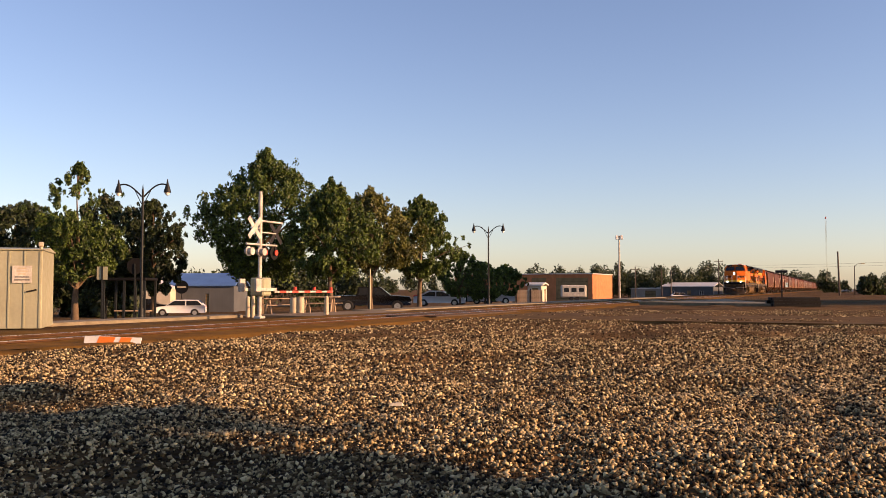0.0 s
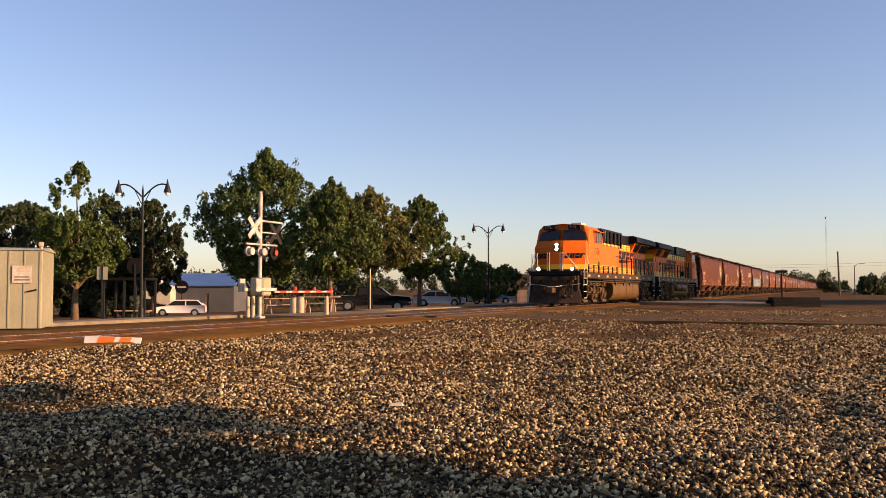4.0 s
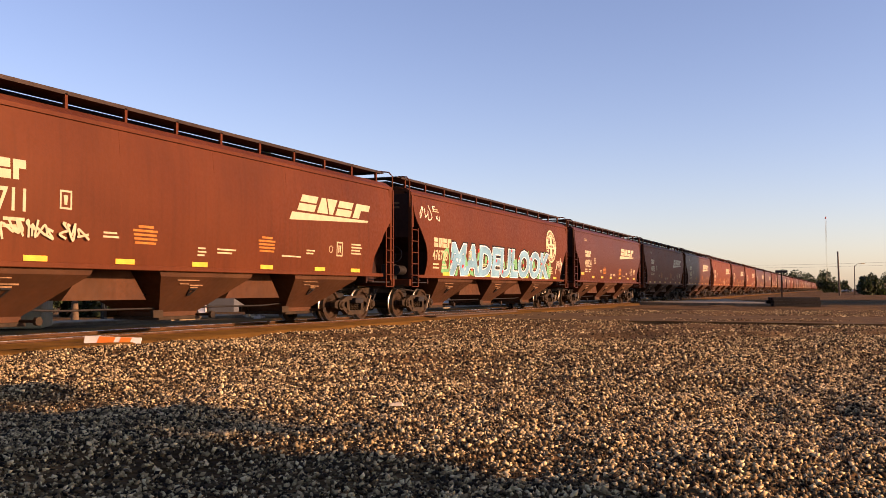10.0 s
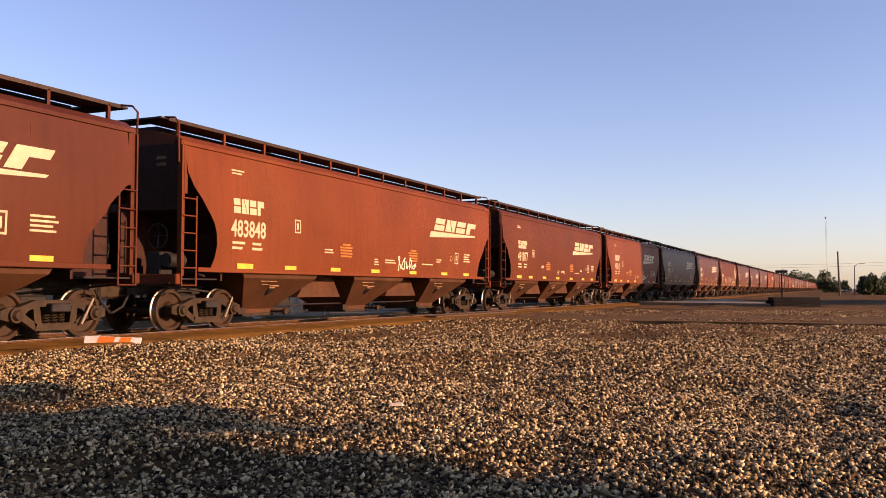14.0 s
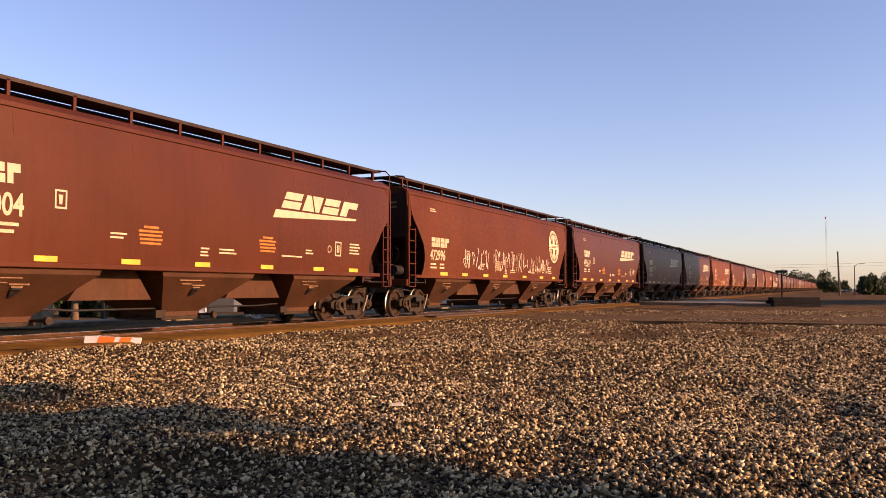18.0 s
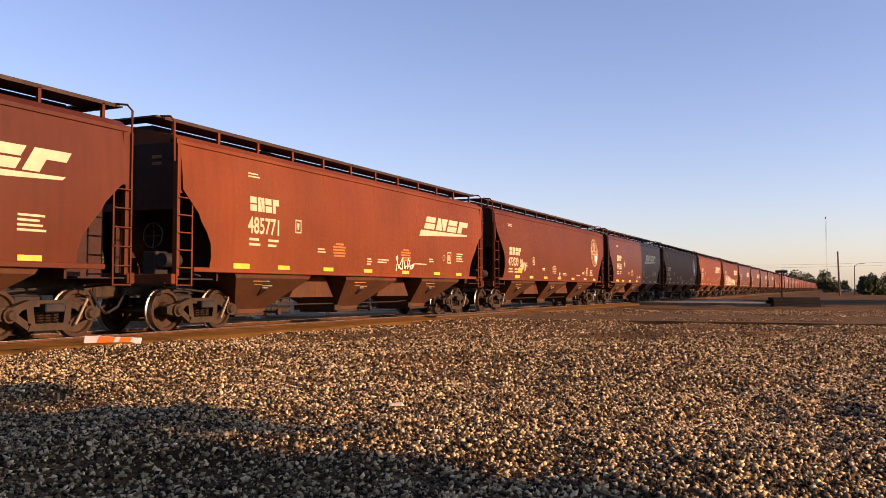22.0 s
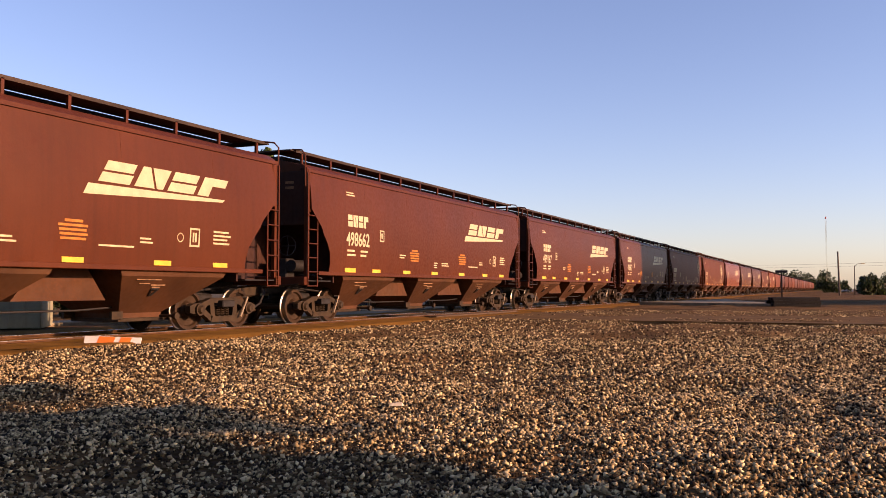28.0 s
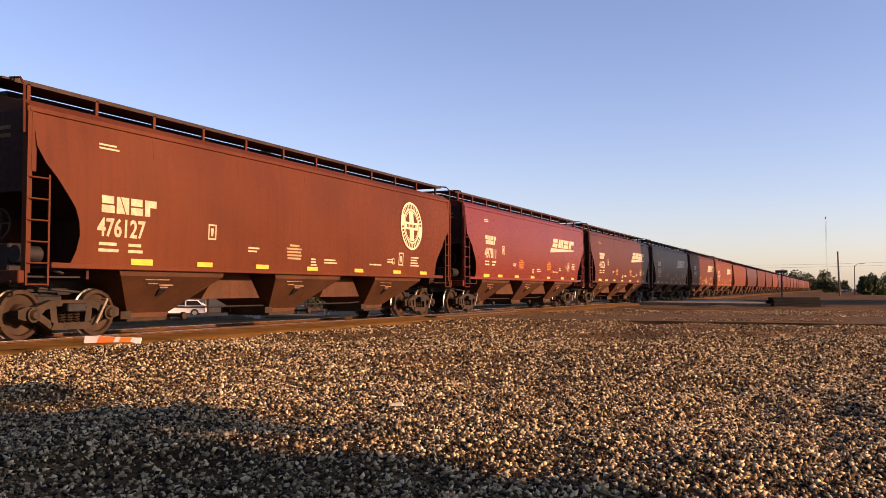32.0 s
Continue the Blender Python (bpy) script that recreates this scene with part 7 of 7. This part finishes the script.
    part("body", box(B(), -2.0, 2.0, -1.0, 1.0, 0.45, 2.45, 0.18), M["worn_white"], t)
    for xx in (-1.2, 0.0, 1.2):
        part("window", box(B(), xx - 0.4, xx + 0.4, -1.012, -0.99, 1.35, 2.0), M["glass"], t)
    for xx in (-0.4, 0.5):
        part("wheel", rod(B(), (xx, -0.95, 0.33), (xx, 0.95, 0.33), 0.33, 14), M["tyre"], t)
    # brick hall with a lit end and dim front
    building("brick_hall", "long orange brick and metal hall with tall doors", -51.0, 196.0, 34.0, 19.0, 6.4, "brick", "pale_roof", 0.0, base=-2.0,
             windows=(), doors=((1.0, 8.6, 5.6), (11.0, 14.5, 5.6), (26.0, 29.0, 4.8)), category="hall")
    building("metal_shed", "low blue-grey metal building with a shallow roof", -30.6, 243.0, 13.5, 22.0, 3.1, "grey_wall", "pale_roof", 1.1, base=-1.5, windows=((2.5, 3.6, 1.0, 2.0), (9.5, 10.6, 1.0, 2.0)), doors=((5.8, 6.8, 2.1),), category="building")
    building("metal_shed", "low dark building behind the yard", -44.0, 250.0, 10.0, 14.0, 2.6, "metal_wall", "pale_roof", 0.4, base=-1.6, doors=((3.0, 6.0, 2.2),), category="building")
    car_at(SUV, "parked_van", "pale van parked before the metal building", 58.0, 215.0, 200, "car_white", base=-1.5)


def utility_pole(across, ahead, h, arm=0.0, lean=0.0, name="utility_pole", label="weathered wooden utility pole", head=""):
    x, y = spot(across, ahead)
    t = thing(name, label, "pole", "poles", pose(x, y, ground_z(x, y), 0, lean, 24))
    r = 0.24 if head == "flood" else 0.16 if arm or not head else 0.09
    part("shaft", rod(B(), (0, 0, -0.2), (0, 0, h), r, 9, r * 0.7), M["worn_white" if head == "flood" else "wood_pole"], t, "", 40)
    if arm:
        part("cross_arm", box(B(), -arm, arm, -0.06, 0.06, h - 0.7, h - 0.55), M["wood_pole"], t)
        for q in (-arm + 0.1, -arm * 0.4, arm * 0.4, arm - 0.1):
            part("insulator", rod(B(), (q, 0, h - 0.55), (q, 0, h - 0.35), 0.05, 8), M["steel_sheet"], t)
    if head == "lamp":
        bm = B()
        tube(bm, [(0, 0, h - 0.2), (0.5, 0, h + 0.3), (1.2, 0, h + 0.35)], 0.05)
        box(bm, 1.1, 1.7, -0.14, 0.14, h + 0.28, h + 0.42, 0.03)
        part("lamp_arm", bm, M["steel_sheet"], t)
    if head == "flood":
        part("cross_arm", box(B(), -0.7, 0.7, -0.06, 0.06, h - 0.2, h - 0.05), M["steel_sheet"], t)
        for q in (-0.55, 0.55):
            part("floodlight", box(B(), q - 0.28, q + 0.28, -0.3, 0.1, h - 0.9, h + 0.05, 0.05), M["white_paint"], t)
    return t


def woods(name, label, places, seed, leaves="leaf_dark", size=0.36, each=1900):
    """Far trees, too small to tell apart: one mass of leaf clumps with an uneven top."""
    rng = np.random.default_rng(seed)
    cs, rs = [], []
    for across, ahead, h, r in places:
        x, y = spot(across, ahead)
        g = ground_z(x, y)
        for k in range(16):
            a, q = rng.uniform(0, 6.28), rng.uniform(0.1, 1.0) * r
            z = g + h * rng.uniform(0.15, 0.92) * (1 - 0.25 * (q / r) ** 2)
            cs.append((x + q * math.cos(a), y + q * math.sin(a), z))
            rs.append(r * rng.uniform(0.25, 0.45))
    verts = leaf_cloud(rng, np.array(cs), np.array(rs), each * len(places), size)
    tagged(new(name, quad_mesh(name, verts, M[leaves])), label, "trees", kind="stuff")


def wire(a, b, sag, name="cable"):
    bm = B()
    a, b = Vector(a), Vector(b)
    pts = [a.lerp(b, i / 16) - Vector((0, 0, sag * 4 * (i / 16) * (1 - i / 16))) for i in range(17)]
    tube(bm, pts, 0.022, 4)
    solid(name, bm, M["dark"], "thin dark overhead cable between poles", "cable", "overhead cables")


def build_distance():
    utility_pole(62.0, 138.0, 6.9, lean=-1.5)
    utility_pole(70.0, 150.0, 5.0, head="lamp", label="slim pole with a curved lamp arm", name="yard_lamp")
    utility_pole(40.0, 200.0, 14.2, head="flood", label="tall pale pole with two floodlight boxes", name="floodlight_pole")
    utility_pole(41.0, 188.0, 6.6, arm=0.9)
    utility_pole(75.0, 240.0, 9.6, arm=1.2)
    utility_pole(57.5, 232.0, 7.2)
    utility_pole(61.0, 236.0, 7.0)
    # lattice mast
    x, y = spot(174.0, 400.0)
    t = thing("radio_mast", "tall thin lattice radio mast", "mast", at=pose(x, y, 0))
    for q in range(3):
        a = q * 2.094
        part("leg", rod(B(), (0.26 * math.cos(a), 0.26 * math.sin(a), 0), (0.26 * math.cos(a), 0.26 * math.sin(a), 33), 0.032, 5), M["steel_sheet"], t)
    bm = B()
    for k in range(33):
        for q in range(3):
            a, b = q * 2.094, (q + 1) * 2.094
            rod(bm, (0.26 * math.cos(a), 0.26 * math.sin(a), k), (0.26 * math.cos(b), 0.26 * math.sin(b), k + 1), 0.016, 4)
    part("bracing", bm, M["steel_sheet"], t)
    part("beacon", rod(B(), (0, 0, 33), (0, 0, 33.9), 0.30, 8), M["red_paint"], t)
    woods("tree_line", "dark green tree line on the far side of the yard", [(72.5 + i * 4.0, 150 + 8 * (i % 3), 2.9 - 0.4 * (i % 2), 2.2) for i in range(9)], 31, size=0.34, each=2200)
    woods("tree_line", "dark green trees beyond the track", [(48 + i * 5.0, 275 + 6 * (i % 3), 7.2 + 2.0 * ((i * 7) % 3), 4.5) for i in range(10)], 32)
    woods("tree_line", "dark green trees behind the brick hall", [(27 + i * 6.0, 250 + 6 * (i % 2), 9.6 - 0.8 * (i % 3), 4.5) for i in range(8)], 33)
    woods("tree_line", "dark green trees beside the far track", [(110 + i * 4.5, 252 + 5 * (i % 3), 3.4 - 0.6 * (i % 2), 2.4) for i in range(4)], 34, size=0.4, each=900)
    woods("tree_line", "far trees along the horizon", [(-420 + i * 16.0, 560 + 20 * (i % 4), 8 + 2 * ((i * 5) % 3), 9) for i in range(62)], 35, size=0.8, each=1300)
    woods("tree_line", "trees behind the houses", [(-70 + i * 7.0, 125 + 7 * (i % 3), 7.0 - 0.9 * (i % 3), 5.0) for i in range(9)], 36)
    woods("shrubbery", "dark shrubs and low trees behind the shelter", [(-37 + i * 1.9, 84 + 2 * (i % 3), 4.6 - 0.6 * (i % 2), 2.3) for i in range(4)], 37)
    x0, y0 = spot(75.0, 240.0)
    x1, y1 = spot(150.0, 190.0)
    for k in range(2):
        wire((x0, y0, 7.4 - 0.7 * k), (x1, y1, 9.6 - 0.7 * k), 0.8)
    x2, y2 = spot(41.0, 188.0)
    for k in range(2):
        wire((x0, y0, 7.4 - 0.7 * k), (x2, y2, 6.0 - 0.6 * k), 1.2)


def build_yard():
    # stack of old ties and a T-shaped marker behind it
    x, y = spot(20.4, 51.5)
    t = thing("tie_stack", "low stack of dark old railway ties", "timber stack", at=pose(x, y, 0.0, 0, 0, 24))
    beam = mesh_of(box(B(), -1.35, 1.35, -0.11, 0.11, 0, 0.18, 0.01), "beam", M["black"])
    for k in range(3):
        for j in range(5 - (k == 2)):
            share("beam", beam, t, random.uniform(-0.12, 0.12), -0.56 + j * 0.27 + random.uniform(-0.01, 0.01), k * 0.183)
    x, y = spot(23.6, 61.5)
    t = thing("track_marker", "dark T-shaped track marker on a thin post", "marker", at=pose(x, y, 0, 0, 0, 24))
    part("post", box(B(), -0.04, 0.04, -0.04, 0.04, -0.1, 2.2), M["dark"], t)
    part("board", box(B(), -0.42, 0.42, -0.03, 0.03, 2.15, 2.33, 0.01), M["dark"], t)
    bm = B()
    prism(bm, [spot(12.9, 58.0), spot(19.4, 51.0), spot(24.3, 76.0)], "z", -0.1, 0.17)
    solid("loading_pad", bm, M["concrete"], "low pale concrete pad at the edge of the lot", "pad", kind="structure")
    car_at(SUV, "parked_van", "white van parked far across the yard", 119.0, 262.0, 190, "car_white", base=0.0)
    car_at(SEDAN, "parked_car", "pale car parked far across the yard", 118.0, 236.0, 200, "car_white", base=0.0)
    # striped barricade board that lies by the dirt strip
    t = thing("barricade_board", "orange and white striped barricade board lying on gravel", "barricade", at=pose(-12.15, 12.28, 0.0, -14, 2, 24))
    part("board", box(B(), -0.52, 0.52, -0.012, 0.012, -0.03, 0.15, 0.004), M["white_paint"], t)
    for a, b in ((-0.30, 0.0), (0.10, 0.30)):
        part("stripe", prism(B(), [(a, -0.028), (b, -0.028), (b + 0.05, 0.145), (a + 0.05, 0.145)], "y", -0.017, -0.012), M["orange_band"], t, "orange reflective stripe")
    bm = B()
    loft(bm, [[(-0.06, -0.03, 0), (0.06, -0.04, 0), (0.07, 0.03, 0), (-0.05, 0.04, 0)], [(-0.05, -0.02, 0.025), (0.05, -0.03, 0.03), (0.05, 0.02, 0.028), (-0.04, 0.03, 0.02)]])
    solid("pale_stone", bm, M["pale_stone"], "flat pale stone on the gravel", "stone", at=pose(-3.5, 6.8, 0.02 + float(lot_relief(-3.5, 6.8)), 0, 0, 25))
    # what stands out of view to the sunny side and throws the long shadows
    bm = B()
    box(bm, 0, 12, 69.2, 95.9, -0.2, 24)
    solid("grain_elevator", bm, M["concrete_wall"], "tall grey concrete grain elevator across the yard", "building", kind="structure", at=pose(46, 0, 0))


def build_stones():
    """Crushed stone over the lot: thousands of small angular pieces, more of them close by."""
    rng = np.random.default_rng(77)
    cube = np.array([(1, 0, 0), (0, 1, 0), (-1, 0, 0), (0, -1, 0), (0, 0, 1), (0, 0, -1)], dtype=float) * 1.35
    cube[:, 0] += 0.25 * np.array([0, 0, 0, 0, 1, -1])
    quads = np.array([(0, 1, 4), (1, 2, 4), (2, 3, 4), (3, 0, 4), (1, 0, 5), (2, 1, 5), (3, 2, 5), (0, 3, 5)])
    a = radians(24.2)
    for name, z0, z1, per, lo, hi in (("gravel", 3.6, 9.5, 2700, 0.0045, 0.0145), ("gravel", 9.5, 19.0, 760, 0.0070, 0.0180), ("gravel", 19.0, 42.0, 120, 0.009, 0.020), ("gravel", 0.0, 17.0, 0, 0.010, 0.022)):
        area = 0.57 * (z1 * z1 - z0 * z0)
        n = int(area * per)
        ahead = np.sqrt(rng.random(n) * (z1 * z1 - z0 * z0) + z0 * z0)
        across = (rng.random(n) * 2 - 1) * 0.57 * ahead
        x = across * math.cos(a) - ahead * math.sin(a)
        y = across * math.sin(a) + ahead * math.cos(a)
        if per == 0:
            # the rest of the lot round the stand
            x, y = rng.uniform(-12, 13, 42000), rng.uniform(-9, 17, 42000)
            side, far = x * math.cos(a) + y * math.sin(a), y * math.cos(a) - x * math.sin(a)
            out = (np.abs(side) > 0.57 * far) | (far < 3.6)
            x, y = x[out], y[out]
            n = len(x)
        # thin patches where wheels have bared the dirt, and none on the track or the road
        thin = 0.5 + 0.5 * np.sin(x * 0.9 + 1.7 * np.sin(y * 0.55)) * np.sin(y * 0.6 + x * 0.33)
        thin = thin - 0.55 * np.clip((np.hypot(x, y) - 9.5) / 10.0, 0, 1) * (0.6 + 0.4 * np.sin(y * 0.9 + 1.3 * np.sin(x * 0.35)))
        keep = (x > -12.1 + 0.25 * np.sin(y * 2.1)) & (rng.random(n) < 0.40 + 0.65 * thin) & ((rng.random(n) < 0.55) | ~((y > 27.7) & (y < 36.3)))
        x, y = x[keep], y[keep]
        n = len(x)
        s = lo + (hi - lo) * rng.random(n) ** 1.9
        jit = 1 + 0.7 * (rng.random((n, 6, 3)) - 0.5)
        v = cube[None] * jit * (s[:, None, None] * (0.65 + 0.7 * rng.random((n, 1, 3))) * np.array([1.3, 1.0, 0.88]))
        q = rng.normal(size=(n, 4)) * np.array([1.0, 0.42, 0.42, 1.0])
        q /= np.linalg.norm(q, axis=1)[:, None]
        w, i, j, k = q.T
        rot = np.stack([1 - 2 * (j * j + k * k), 2 * (i * j - k * w), 2 * (i * k + j * w), 2 * (i * j + k * w), 1 - 2 * (i * i + k * k), 2 * (j * k - i * w),
                        2 * (i * k - j * w), 2 * (j * k + i * w), 1 - 2 * (i * i + j * j)], axis=1).reshape(n, 3, 3)
        v = np.einsum("nab,nvb->nva", rot, v)
        v[:, :, 0] += x[:, None]
        v[:, :, 1] += y[:, None]
        v[:, :, 2] += (lot_relief(x, y) + s * (0.25 + 0.75 * rng.random(n)))[:, None]
        faces = (quads[None] + 6 * np.arange(n)[:, None, None]).reshape(-1, 3)
        me = bpy.data.meshes.new(name)
        me.vertices.add(n * 6)
        me.vertices.foreach_set("co", v.astype(np.float32).ravel())
        me.loops.add(len(faces) * 3)
        me.loops.foreach_set("vertex_index", faces.astype(np.int32).ravel())
        me.polygons.add(len(faces))
        me.polygons.foreach_set("loop_start", np.arange(0, len(faces) * 3, 3, dtype=np.int32))
        me.update(calc_edges=True)
        me.materials.append(M["stone"])
        tagged(new(name, me), "angular grey and tan crushed stones", "gravel", kind="stuff")


def stone_material():
    m = bpy.data.materials.new("crushed_stone")
    m.use_nodes = True
    n, l = m.node_tree.nodes, m.node_tree.links
    b = n["Principled BSDF"]
    b.inputs["Roughness"].default_value = 0.85
    b.inputs["Specular IOR Level"].default_value = 0.15
    g = n.new("ShaderNodeNewGeometry")
    r = n.new("ShaderNodeValToRGB")
    e = r.color_ramp.elements
    e[0].color, e[1].color = (0.008, 0.0055, 0.003, 1), (0.80, 0.64, 0.35, 1)
    for p, c in ((0.30, (0.034, 0.0235, 0.0115, 1)), (0.58, (0.205, 0.150, 0.073, 1)), (0.82, (0.53, 0.41, 0.205, 1))):
        e.new(p).color = c
    l.new(g.outputs["Random Per Island"], r.inputs[0])
    t = n.new("ShaderNodeTexNoise")
    t.inputs["Scale"].default_value = 90.0
    tc = n.new("ShaderNodeTexCoord")
    l.new(tc.outputs["Object"], t.inputs["Vector"])
    mx = n.new("ShaderNodeMix")
    mx.data_type, mx.blend_type = "RGBA", "MULTIPLY"
    mx.inputs[0].default_value = 0.35
    l.new(r.outputs[0], mx.inputs[6])
    l.new(t.outputs["Color"], mx.inputs[7])
    l.new(mx.outputs[2], b.inputs["Base Color"])
    return m


M["stone"] = stone_material()
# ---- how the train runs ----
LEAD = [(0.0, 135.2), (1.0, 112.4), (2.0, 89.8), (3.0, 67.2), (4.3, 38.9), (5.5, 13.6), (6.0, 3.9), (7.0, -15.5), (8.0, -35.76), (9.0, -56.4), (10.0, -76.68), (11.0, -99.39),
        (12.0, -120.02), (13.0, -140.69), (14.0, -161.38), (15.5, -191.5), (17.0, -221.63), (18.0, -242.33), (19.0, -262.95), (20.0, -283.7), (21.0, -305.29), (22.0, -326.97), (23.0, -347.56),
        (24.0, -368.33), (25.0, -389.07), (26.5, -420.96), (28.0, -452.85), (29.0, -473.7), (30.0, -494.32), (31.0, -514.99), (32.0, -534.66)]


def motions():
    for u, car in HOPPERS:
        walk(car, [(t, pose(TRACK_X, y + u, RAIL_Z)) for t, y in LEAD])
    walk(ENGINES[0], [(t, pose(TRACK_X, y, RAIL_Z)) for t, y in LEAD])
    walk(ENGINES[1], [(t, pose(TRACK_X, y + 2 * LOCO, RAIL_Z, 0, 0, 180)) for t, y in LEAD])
    # wheels turn as far as the train rolls; alike wheelsets share one set of keys
    for (k, r, way), sets in SPIN.items():
        steps = int(SECONDS * FPS)
        rows = []
        for i in range(steps + 1):
            rows.append((i / FPS, pose(0, k, r, way * 85.0 * i)))
        walk(sets[0], rows)
        act = sets[0].animation_data
        for w in sets[1:]:
            w.rotation_mode = "QUATERNION"
            keys = w.animation_data_create()
            keys.action = act.action
            keys.action_slot = act.action_slot


build_ground()
build_track()
build_town()
build_distance()
build_yard()
ENGINES = build_engines()
build_hoppers()
build_stones()
motions()
